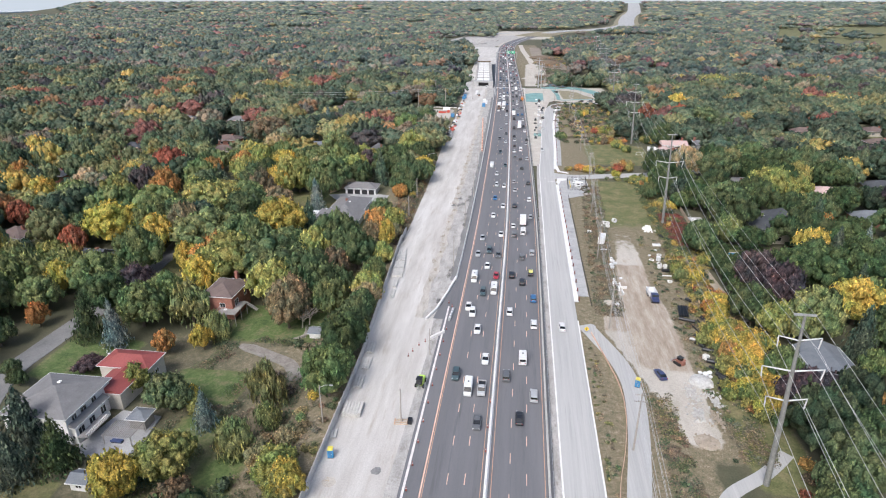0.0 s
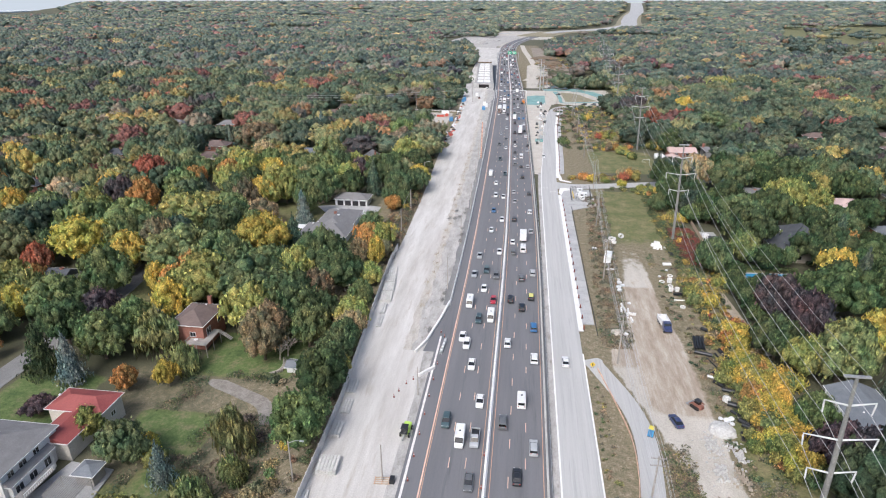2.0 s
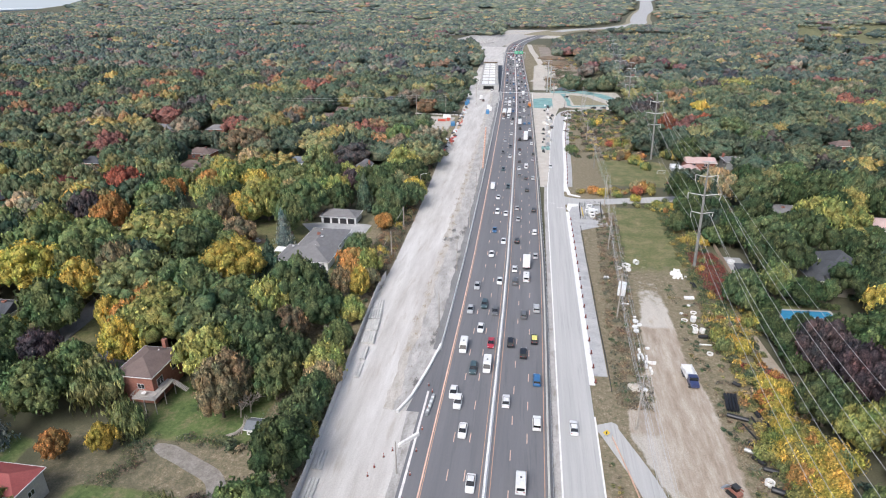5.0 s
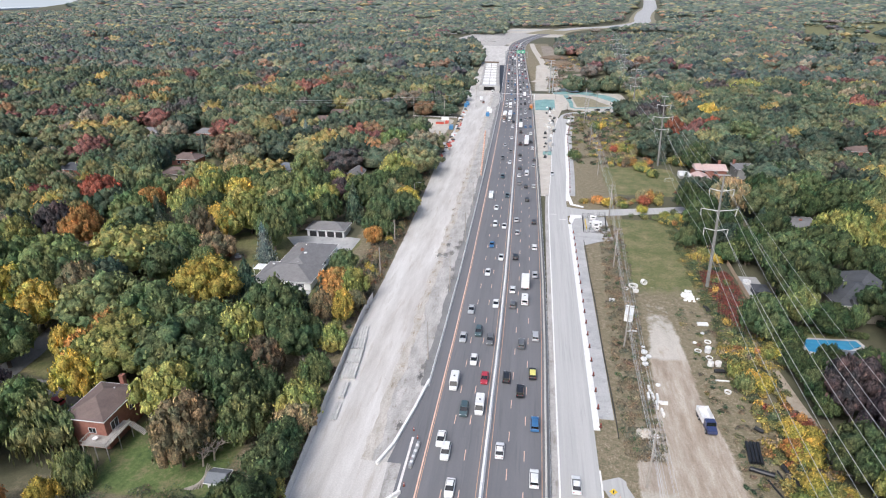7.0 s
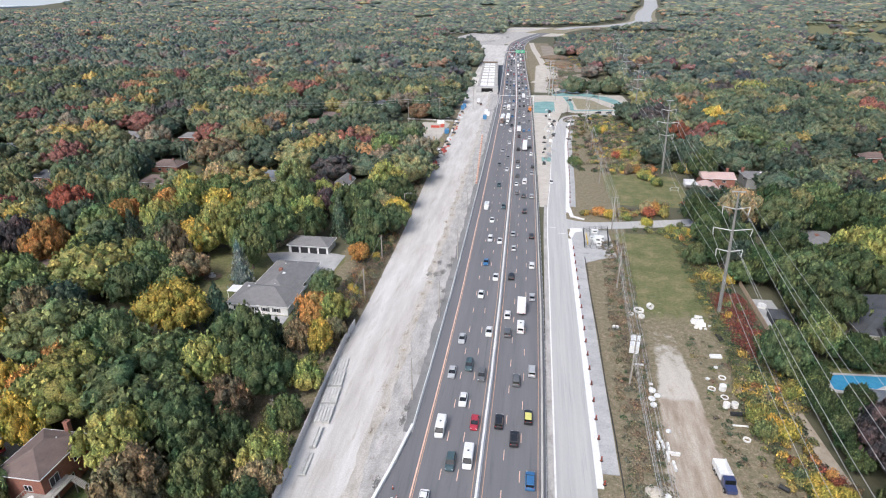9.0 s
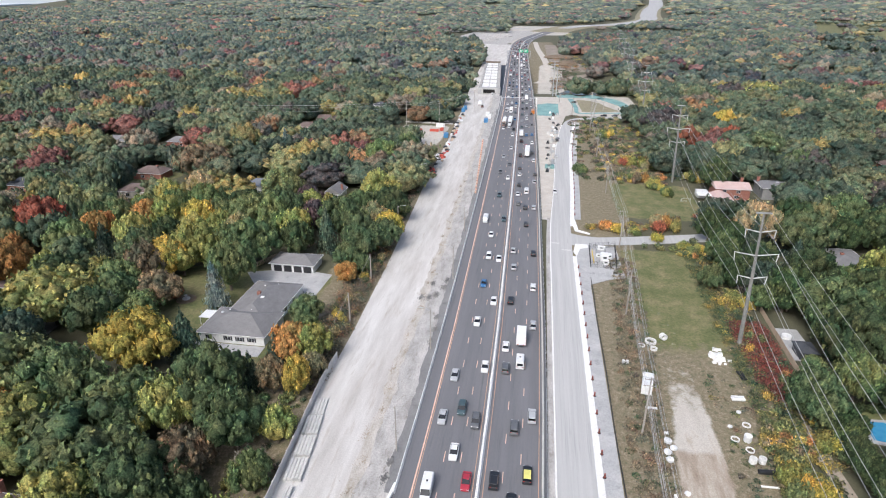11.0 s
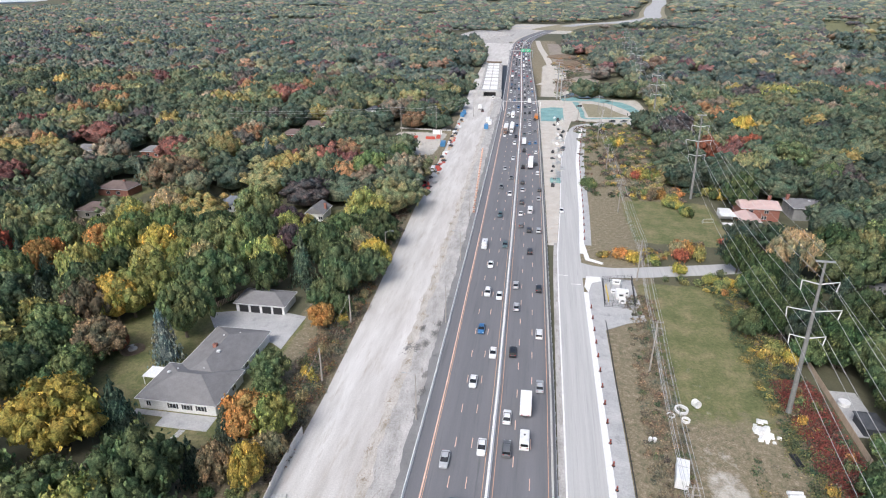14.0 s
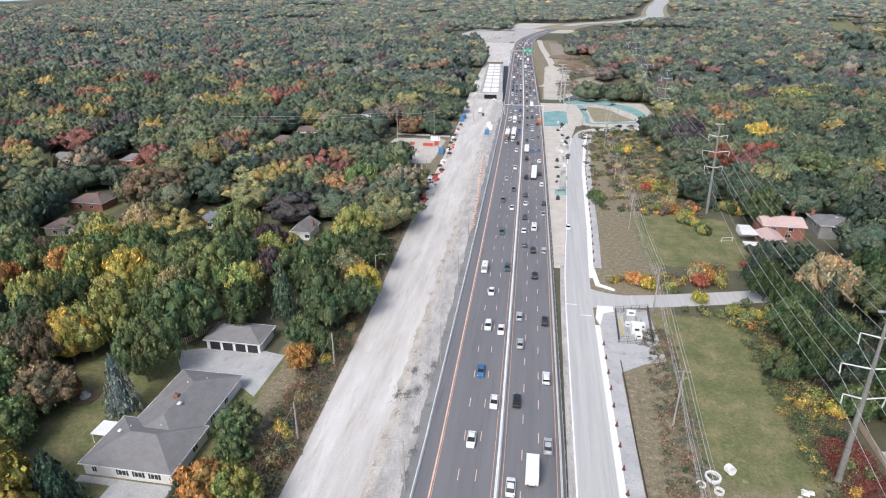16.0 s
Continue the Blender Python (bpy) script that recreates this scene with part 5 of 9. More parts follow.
for k in range(30):
    x, y = rng.uniform(-62, -45), rng.uniform(82, 160)
    if free(x, y, 1.6, 0.5) and not (-70 < x < -52 and 140 < y < 162) and abs(y - (135 + 0.24 * (x + 80) * (x > -80) * -1)) > 4:
        placed.append((x, y, 1.6))
        SCRUB.append((x, y, rng.uniform(1.4, 3.2), rng.uniform(1.5, 2.8), "TBMGMTBG"[int(rng.integers(0, 8))]))
for k in range(150):
    x, y = rng.uniform(-125, 110), rng.uniform(75, 330)
    if in_view(x, y) and not open_ground(x, y) and free(x, y, 1.2, 0.42):
        placed.append((x, y, 1.0))
        SCRUB.append((x, y, rng.uniform(1.5, 3.6), rng.uniform(1.4, 2.6), "GMBGMTGC"[int(rng.integers(0, 8))]))
for k in range(230):
    y = rng.uniform(388, 545)
    x = rng.uniform(37, 82)
    if free(x, y, 1.8, 0.6):
        placed.append((x, y, 1.8))
        SCRUB.append((x, y, rng.uniform(1.5, 3.5), rng.uniform(1.6, 3.0), "YTLBBMTGGM"[int(rng.integers(0, 8))]))

# woods beyond, joined
TONES = list(LEAF)


def woods_mesh(name, rows, protos, spires, prefix, label):
    """Joins many small trees into one mesh. rows: x, y, height, radius, tone."""
    vs, fs, ms, sh, base = [], [], [], [], 0
    for k, (x, y, h, r, t) in enumerate(rows):
        v, f, inner = spires[k % len(spires)] if t in "CS" else protos[k % len(protos)]
        a = rng.uniform(0, 6.2832)
        ca, sa = math.cos(a), math.sin(a)
        w = np.empty_like(v)
        w[:, 0] = x + r * (ca * v[:, 0] - sa * v[:, 1])
        w[:, 1] = y + r * (sa * v[:, 0] + ca * v[:, 1])
        w[:, 2] = float(height(x, y)) + h * v[:, 2]
        vs.append(w)
        fs.append(f + base)
        i = TONES.index(t)
        sh.append(np.full(len(v), rng.uniform(0, 1)))
        ms.append(np.where(inner, i + len(TONES), i))
        base += len(v)
    slots = [prefix + t for t in TONES] + [{"foliage_": "canopy_", "grove_": "grove_core_"}.get(prefix, prefix) + t for t in TONES]
    me = fast_mesh(name, np.concatenate(vs), np.concatenate(fs), slots, np.concatenate(ms))
    me.attributes.new("shade", "FLOAT", "POINT").data.foreach_set("value", np.concatenate(sh).astype(np.float32))
    me.shade_smooth()
    return tagged(new(name, me), label, "woods", kind="stuff")


def scatter(y0, y1, step, rmin, rmax, keep=None):
    """Jittered rows of trees in the view between two distances."""
    out = []
    y = y0
    row = 0
    while y < y1:
        w0, w1 = -1.22 * (y + 25) - 20, 0.7 * (y + 25) + 20
        x = w0 + (row % 2) * step * 0.5
        while x < w1:
            px, py = x + rng.uniform(-0.38, 0.38) * step, y + rng.uniform(-0.38, 0.38) * step
            if in_view(px, py) and not open_ground(px, py) and (keep is None or keep(px, py)):
                r = rng.uniform(rmin, rmax)
                t = tone_at(px, py)
                out.append((px, py, min(rng.uniform(11, 17), max(5.0, tallest(px, py))), (0.6 if tallest(px, py) < 9 else 1.0) * r * (0.55 if t in "CS" else 1), t))
            x += step
        y += step * 0.87
        row += 1
    return out


grid = {}
for a, c, q in placed:
    grid.setdefault((int(a // 12), int(c // 12)), []).append((a, c, q))


def apart(x, y):
    gx0, gy0 = int(x // 12), int(y // 12)
    return all((x - a) ** 2 + (y - c) ** 2 > (3.6 + 0.72 * q) ** 2 for i in (-1, 0, 1) for j in (-1, 0, 1) for a, c, q in grid.get((gx0 + i, gy0 + j), []))


near_rows = scatter(62, 330, 11.0, 5.0, 9.0, lambda x, y: apart(x, y))
woods_mesh("near_woods", near_rows, [puff_arrays(32, 5, 3, 280, 0.12) for _ in range(8)], [crown_arrays("conifer", 420, 0.17) for _ in range(3)], "foliage_", "thick autumn woods between the houses")
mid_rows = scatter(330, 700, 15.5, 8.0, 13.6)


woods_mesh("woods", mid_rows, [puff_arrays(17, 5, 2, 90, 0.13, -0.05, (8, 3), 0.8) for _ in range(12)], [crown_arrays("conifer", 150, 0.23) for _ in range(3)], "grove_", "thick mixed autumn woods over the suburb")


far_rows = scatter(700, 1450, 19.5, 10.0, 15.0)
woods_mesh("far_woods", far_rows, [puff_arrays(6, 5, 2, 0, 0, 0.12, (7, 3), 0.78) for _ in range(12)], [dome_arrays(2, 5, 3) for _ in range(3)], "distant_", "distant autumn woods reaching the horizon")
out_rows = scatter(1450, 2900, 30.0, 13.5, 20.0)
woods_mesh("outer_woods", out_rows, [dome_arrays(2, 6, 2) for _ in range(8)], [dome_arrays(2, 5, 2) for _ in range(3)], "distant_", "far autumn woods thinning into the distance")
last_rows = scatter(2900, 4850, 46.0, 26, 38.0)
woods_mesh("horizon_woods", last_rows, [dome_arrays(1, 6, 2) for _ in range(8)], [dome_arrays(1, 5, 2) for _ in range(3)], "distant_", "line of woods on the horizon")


# ---- houses ----
def window(parent, face, a, z, w, h, at, shutters=False):
    """A framed window on a wall face: N, S, E or W, at coordinate `at`, centred on a along the wall."""
    t = 0.07
    fr, pn = Build(), Build()

    def put(bd, a0, a1, z0, z1, d0, d1):
        if face == "S":
            bd.box(a0, a1, at - d1, at - d0, z0, z1)
        elif face == "N":
            bd.box(a0, a1, at + d0, at + d1, z0, z1)
        elif face == "E":
            bd.box(at + d0, at + d1, a0, a1, z0, z1)
        else:
            bd.box(at - d1, at - d0, a0, a1, z0, z1)

    for a0, a1, z0, z1 in ((a - w / 2 - t, a - w / 2, z - t, z + h + t), (a + w / 2, a + w / 2 + t, z - t, z + h + t), (a - w / 2, a + w / 2, z + h, z + h + t),
                           (a - w / 2, a + w / 2, z - t, z), (a - 0.03, a + 0.03, z, z + h)):
        put(fr, a0, a1, z0, z1, 0.0, 0.09)
    put(pn, a - w / 2, a + w / 2, z, z + h, 0.01, 0.04)
    wnd = part("window", fr, "white_siding", parent)
    part("pane", pn, "window_glass", wnd)
    if shutters:
        for q in (-1, 1):
            sh = Build()
            c = a + q * (w / 2 + 0.3)
            put(sh, c - 0.2, c + 0.2, z - 0.05, z + h + 0.05, 0.0, 0.06)
            part("shutter", sh, "garage_dark", wnd)
    return wnd


def house(name, label, blocks, z0, wall_mat, roof_mat, windows=(), chimneys=(), vents=(), category="house"):
    """blocks: x0, x1, y0, y1, eave, ridge, gable, each a wing with its own walls and roof."""
    ob = thing(name, label, category)
    for k, (x0, x1, y0, y1, e, r, gab) in enumerate(blocks):
        part("wall", Build().box(x0 + 0.5 + 0.01 * k, x1 - 0.5 - 0.01 * k, y0 + 0.5 + 0.01 * k, y1 - 0.5 - 0.01 * k, z0 - 0.6, e - 0.15), wall_mat, ob)
        rf = part("roof", Build().hip(x0, x1, y0, y1, e + 0.013 * k, r + 0.02 * k, gab), roof_mat, ob)
        gut = Build()
        for a, c, d, q in ((x0 - 0.06, x1 + 0.06, y0 - 0.12, y0 - 0.01), (x0 - 0.06, x1 + 0.06, y1 + 0.01, y1 + 0.12), (x0 - 0.12, x0 - 0.01, y0, y1), (x1 + 0.01, x1 + 0.12, y0, y1)):
            gut.box(a, c, d, q, e - 0.16, e + 0.0)
        part("gutter", gut, "white_siding", rf)
    for face, a, z, w, h, at, sh in windows:
        window(ob, face, a, z, w, h, at, sh)
    for x, y, z, w, h in chimneys:
        ch = part("chimney", Build().box(x - w / 2, x + w / 2, y - w / 2, y + w / 2, z0, z + h).box(x - w / 2 - 0.08, x + w / 2 + 0.08, y - w / 2 - 0.08, y + w / 2 + 0.08, z + h, z + h + 0.15), "brick_red", ob)
        part("flue", Build().tube((x, y, z + h + 0.1), (x, y, z + h + 0.5), 0.12), "dark_metal", ch)
    for x, y, z, w in vents:
        part("roof_vent", Build().box(x - w / 2, x + w / 2, y - w / 2, y + w / 2, z, z + 0.25, 0.05), "white_paint", ob)
    return ob


bung = house("bungalow", "white bungalow with a broad grey hipped shingle roof and dark shutters", [(-83.3, -63.8, 219.2, 233.0, 3.0, 5.9, False), (-80.2, -65.0, 224.0, 250.6, 3.0, 5.9, False)], 0, "white_siding", "grey_shingle",
             [("S", -74.6, 0.9, 1.5, 1.2, 219.7, True), ("S", -71.2, 0.9, 1.5, 1.2, 219.7, True), ("S", -67.8, 0.9, 1.5, 1.2, 219.7, True), ("S", -80.5, 0.9, 1.0, 1.2, 219.7, False),
              ("E", 228, 0.9, 1.6, 1.2, -64.3, False), ("E", 237, 0.9, 1.8, 1.3, -65.5, False), ("E", 243, 0.9, 1.4, 1.3, -65.5, False), ("W", 226, 0.9, 1.6, 1.2, -82.8, False)],
             [(-73.4, 237.6, 5.2, 0.9, 1.1)], [(-71.5, 235.6, 5.75, 0.9), (-79.0, 226.4, 5.3, 0.7), (-74, 243, 5.5, 0.35), (-71.2, 246.0, 4.6, 0.35), (-77.5, 227.8, 5.5, 0.3), (-72.0, 229.5, 4.9, 0.3)])
part("porch_roof", Build().box(-87.2, -83.6, 227.4, 231.6, 2.4, 2.55), "white_paint", bung, "white awning on thin posts")
for x, y in ((-87, 227.6), (-87, 231.4)):
    part("porch_post", Build().tube((x, y, 0), (x, y, 2.4), 0.07), "white_paint", bung)
part("roof_hatch", Build().box(-68.9, -67.0, 248.3, 249.6, 3.1, 3.35), "brick_red", bung, "reddish flat hatch on the roof edge")
tagged(part("patio", Build().box(-76, -64, 214.6, 219.2, -0.2, 0.07).box(-83.5, -76, 217.6, 219.2, -0.2, 0.08), "yard_concrete"), "grey concrete patio along the bungalow front", "patio", kind="structure")
gar = house("garage", "white four-bay garage with a low grey hipped roof", [(-82.4, -66.6, 263.4, 272.9, 3.0, 5.0, False)], 0, "white_siding", "grey_shingle", (), (), (), "garage")
for k, x in enumerate((-79.5, -76.0, -72.5, -69.1)):
    dr = Build().box(x - 1.35, x + 1.35, 263.78, 263.86, 0.02, 2.3)
    for q in range(1, 4):
        dr.box(x - 1.33, x + 1.33, 263.74, 263.79, 0.58 * q - 0.03, 0.58 * q)
    part("garage_door", dr, "garage_dark", gar)
brown = house("brick_house", "red-brick split-level house with a brown hipped shingle roof", [(-94.6, -84.3, 149.2, 162.2, 3.0, 5.4, False)], -4.2, "brick_red", "brown_shingle",
              [("E", 152.5, -1.0, 2.2, 2.0, -84.8, False), ("E", 158.5, -0.4, 1.4, 1.2, -84.8, False), ("S", -88, -0.6, 1.6, 1.3, 149.7, False), ("E", 156, -3.4, 1.6, 1.1, -84.8, False)], [(-89.0, 162.6, 3.6, 1.0, 1.6)], [(-88.0, 158.5, 4.7, 0.3), (-89.5, 154, 4.9, 0.3)])
deck = part("deck", Build().box(-88.6, -82.6, 146.4, 149.7, -1.25, -1.1).box(-84.7, -82.6, 149.7, 155.0, -1.25, -1.1), "grey_wood", brown, "weathered grey timber deck")
rl = Build()
for a, c in (((-88.6, 146.4), (-82.6, 146.4)), ((-82.6, 146.4), (-82.6, 153.5)), ((-88.6, 146.4), (-88.6, 149.6))):
    n = max(2, int((Vector(c) - Vector(a)).length / 0.5))
    for k in range(n + 1):
        p = Vector(a).lerp(Vector(c), k / n)
        rl.box(p.x - 0.03, p.x + 0.03, p.y - 0.03, p.y + 0.03, -1.1, -0.15)
    rl.box(min(a[0], c[0]) - 0.05, max(a[0], c[0]) + 0.05, min(a[1], c[1]) - 0.05, max(a[1], c[1]) + 0.05, -0.16, -0.08)
part("railing", rl, "grey_wood", deck)
for x, y in ((-88.4, 146.6), (-85.6, 146.6), (-82.8, 146.6), (-82.8, 150.5), (-82.8, 154.6)):
    part("deck_post", Build().box(x - 0.08, x + 0.08, y - 0.08, y + 0.08, -6, -1.25), "grey_wood", deck)
stp = Build()
for k in range(12):
    stp.box(-82.5 + 0.28 * k, -82.2 + 0.28 * k, 153.6, 155.0, -1.3 - 0.19 * k, -1.24 - 0.19 * k)
stp.side([(153.5, -1.4), (153.5, -1.2)], -82.5, -82.4)
part("stair", stp, "grey_wood", deck, "open timber stair down to the lawn")
tagged(part("patio_table", Build().tube((-86.3, 148.0, -0.42), (-86.3, 148.0, -0.38), 0.6, n=14).tube((-86.3, 148.0, -1.1), (-86.3, 148.0, -0.42), 0.05), "white_paint"), "round white garden table on the deck", "table")
red = house("red_roof_house", "beige house with a low red metal roof on two levels", [(-104.0, -89.8, 113.6, 121.6, 0.9, 2.5, False), (-100.0, -91.6, 104.8, 114.5, -0.2, 1.3, True)], -4.6, "beige_wall", "red_metal_roof",
            [("S", -96.5, -2.6, 2.2, 1.3, 105.3, False), ("E", 117.5, -2.4, 1.4, 1.1, -90.3, False)], (), [(-102.8, 117.5, 2.0, 0.5), (-95.5, 112.0, 0.9, 0.35)])
grey = house("two_storey_house", "two-storey white house with grey shingle roof and balcony", [(-111.4, -95.0, 91.6, 107.4, 2.4, 5.2, False), (-96.6, -93.9, 92.4, 104.0, -0.4, 0.5, True)], -4.8, "white_siding", "grey_shingle",
             [("E", 94.5, 0.3, 1.4, 1.3, -95.45, False), ("E", 97.5, 0.3, 1.8, 1.3, -95.45, False), ("E", 101.0, 0.3, 1.4, 1.3, -95.45, False), ("E", 94.5, -3.4, 1.8, 1.9, -94.4, False), ("E", 98, -3.4, 1.8, 1.9, -94.4, False), ("E", 101.8, -3.4, 1.6, 1.9, -94.4, False),
              ("N", -100, 0.3, 1.4, 1.3, 106.9, False)], (), [(-103, 101.0, 5.0, 0.8)])
part("balcony", Build().box(-94.0, -91.6, 92.4, 100.5, -2.9, -2.75), "grey_wood", grey)
blc = Build()
for k in range(17):
    blc.box(-91.75, -91.68, 92.5 + 0.5 * k, 92.56 + 0.5 * k, -2.75, -1.8)
blc.box(-91.78, -91.65, 92.4, 100.5, -1.85, -1.75)
part("railing", blc, "white_paint", grey)
tagged(part("terrace", Build().prism([(-94.5, 92), (-91, 89.4), (-82, 89.2), (-80.4, 94), (-81.5, 104), (-92, 105)], -5.6, -4.98), "yard_concrete"), "light paved terrace behind the house", "patio", kind="structure")
house("garden_pavilion", "small grey hipped-roof garden pavilion", [(-86.6, -81.7, 98.5, 103.0, -2.0, -0.9, False)], -4.9, "grey_wood", "blue_grey_shingle", (), (), (), "pavilion")
per = thing("pergola", "grey timber pergola with open slats above a seating area", "pergola")
for x, y in ((-88.6, 93.4), (-82.0, 93.4), (-88.6, 98.2), (-82.0, 98.2)):
    part("post", Build().box(x - 0.08, x + 0.08, y - 0.08, y + 0.08, -5.0, -2.4), "grey_wood", per)
slat = Build().box(-0.04, 0.04, -2.7, 2.7, -0.1, 0.1).mesh("slat", "grey_wood")
for k in range(15):
    shared("slat", slat, per, pose(-88.6 + 0.47 * k, 95.8, -2.3))
sofa = thing("garden_sofa", "dark blue-grey cushioned outdoor sofa", "sofa")
part("base", Build().box(-87.6, -85.0, 94.0, 94.9, -4.98, -4.6), "dark_metal", sofa)
part("cushion", Build().box(-87.6, -85.0, 94.0, 94.9, -4.6, -4.4, 0.0, 0.06), "blue_paint", sofa)
part("backrest", Build().box(-87.6, -85.0, 93.85, 94.05, -4.6, -4.1, 0.0, 0.04), "blue_paint", sofa)
house("garden_shed", "small blue-grey garden shed with white trim", [(-87.4, -82.8, 79.9, 83.9, -3.0, -1.9, True)], -5.2, "white_siding", "blue_grey_shingle", [("S", -85, -4.4, 1.2, 0.9, 80.4, False)], (), (), "shed")
house("garden_shed", "pale blue-grey plastic garden shed on rough grass", [(-58.8, -54.6, 142.4, 146.6, -3.4, -2.4, True)], -5.6, "white_siding", "blue_grey_shingle", (), (), (), "shed")
fnt = thing("garden_fountain", "tiered grey stone garden fountain in a round bed", "fountain")
part("basin", Build().tube((-99.4, 240.7, 0), (-99.4, 240.7, 0.35), 1.1, 1.2, 16), "concrete", fnt)
part("bowl", Build().tube((-99.4, 240.7, 0.35), (-99.4, 240.7, 1.1), 0.2, 0.15).tube((-99.4, 240.7, 1.1), (-99.4, 240.7, 1.3), 0.3, 0.6, 14), "concrete", fnt)
tagged(part("round_bed", Build().tube((-99.4, 240.7, -0.1), (-99.4, 240.7, 0.05), 3.0, 3.0, 24), "dug_soil"), "round mulched bed in the lawn", "flower bed", kind="structure")
# right-hand houses
pool = thing("swimming_pool", "blue garden swimming pool with pale paved edge", "pool", kind="structure")
part("water", Build().prism([(78.6, 206.0), (84.5, 204.9), (93.6, 210.6), (93.2, 213), (78.8, 212)], -0.1, 0.1), "pool_water", pool)
part("paving", Build().prism([(77.6, 205.0), (84.8, 203.9), (94.6, 210.2), (94.1, 213.9), (77.8, 212.9)], -0.3, 0.06), "yard_concrete", pool)
house("pool_house", "grey-roofed house beside the pool", [(81.6, 96.0, 194.6, 203.0, 3.0, 4.6, False)], 0, "grey_wall", "blue_grey_shingle", [("N", 86, 0.8, 2.0, 1.4, 202.5, False)])
house("large_house", "large house with dark many-sided shingle roof and white dormers", [(92.6, 109.6, 226.0, 243.5, 4.2, 7.6, False), (102, 114, 236, 249.6, 4.6, 8.2, False), (97, 104, 223.4, 230, 4.0, 6.0, True)], 0, "beige_wall", "dark_shingle",
      [("W", 231, 1.0, 2.2, 1.6, 93.1, False), ("W", 238, 1.0, 2.2, 1.6, 93.1, False), ("S", 100.5, 1.2, 2.2, 1.5, 223.9, False), ("S", 107, 1.2, 1.8, 1.5, 226.5, False)], [(104.5, 229, 5.2, 1.2, 2.2), (107, 231, 5.2, 1.2, 2.2)])
house("flat_roof_house", "low house with pale grey roof beside a driveway", [(103.4, 117.0, 290.6, 306.4, 3.2, 4.6, False)], 0, "beige_wall", "grey_shingle", [("W", 298, 1.0, 2, 1.2, 103.9, False)], [(110, 298, 4.0, 1.0, 0.9)])
pk = house("pink_roof_house", "red-brick house with faded pink metal roof and white porch", [(86.0, 101.6, 366.2, 378.6, 5.2, 7.0, True), (83.6, 91.4, 356.5, 367.0, 3.1, 4.6, True)], 0, "brick_red", "pink_roof",
           [("S", 90, 3.3, 1.6, 1.3, 366.7, False), ("S", 96, 3.3, 1.6, 1.3, 366.7, False), ("S", 87.5, 0.9, 2.2, 1.4, 357.0, False), ("S", 95.5, 0.7, 1.8, 1.4, 366.7, False)], [(99.8, 377.0, 5.4, 1.1, 2.2)])
part("porch_roof", Build().box(77.6, 84.2, 361.6, 366.4, 2.9, 3.1), "white_paint", pk, "flat white porch roof")
part("porch", Build().box(78.2, 84.0, 357.2, 361.2, 0.0, 0.5), "white_siding", pk)
part("annex", Build().box(79.0, 83.8, 367.0, 373.0, 0.0, 2.6), "white_siding", pk)
house("dark_house", "dark grey two-storey house with flat grey roof", [(106.8, 123.4, 369.0, 382.4, 5.4, 6.6, False)], 0, "grey_wall", "grey_shingle", [("S", 112, 3.2, 1.5, 1.5, 369.5, False), ("S", 114.5, 3.2, 1.5, 1.5, 369.5, False), ("W", 374, 3.2, 2, 1.4, 107.3, False)], [(108, 380, 6, 1.1, 1.6)], [(115, 376, 6.4, 0.9)])
house("blue_grey_house", "house with a long blue-grey gabled shingle roof", [(73.4, 84.6, 119.0, 142.0, 4.0, 6.2, True)], 0, "white_siding", "blue_grey_shingle", [("W", 125, 1.0, 1.8, 1.3, 73.9, False), ("W", 133, 1.0, 1.8, 1.3, 73.9, False)], (), [(80.8, 136, 5.2, 0.3), (81.2, 128, 5.1, 0.3), (76.5, 131, 5.2, 0.3)])
house("tan_roof_house", "house with a tan hipped roof among trees", [(137.6, 150, 279.6, 292, 4, 6, False)], 0, "white_siding", "pink_roof", [("S", 141, 1.0, 1.8, 1.3, 280.1, False)])
ROOFS = ("grey_shingle", "brown_shingle", "dark_shingle", "blue_grey_shingle")
WALLS = ("white_siding", "brick_red", "beige_wall")
ROOF_WORD = dict(grey_shingle="grey", brown_shingle="brown", dark_shingle="dark", blue_grey_shingle="blue-grey")
WALL_WORD = dict(white_siding="white", brick_red="brick", beige_wall="beige")
LOOKS = {0: ("blue_grey_shingle", "white_siding"), 1: ("grey_shingle", "white_siding"), 2: ("brown_shingle", "brick_red"), 3: ("brown_shingle", "beige_wall"), 8: ("brown_shingle", "brick_red"), 15: ("brown_shingle", "brick_red"), 16: ("brown_shingle", "brick_red")}
for k, (x, y) in enumerate(HOMES):
    w, d = (8, 11) if k == 1 else (12 + (k * 5) % 6, 9 + (k * 3) % 4)
    rm, wm = LOOKS.get(k, (ROOFS[k % 4], WALLS[k % 3]))
    z = float(height(x, y))
    house("suburban_house", f"{WALL_WORD[wm]} suburban house with a {ROOF_WORD[rm]} shingle roof among trees", [(x - w / 2, x + w / 2, y - d / 2, y + d / 2, z + 3.4, z + 6.0, k in (0, 1, 6, 9, 12))], z, wm, rm,
          [("S", x - 2.5, z + 1.0, 1.6, 1.3, y - d / 2 + 0.5, False), ("S", x + 2.5, z + 1.0, 1.6, 1.3, y - d / 2 + 0.5, False)], [(x + 3, y, z + 4.6, 0.9, 1.6)])
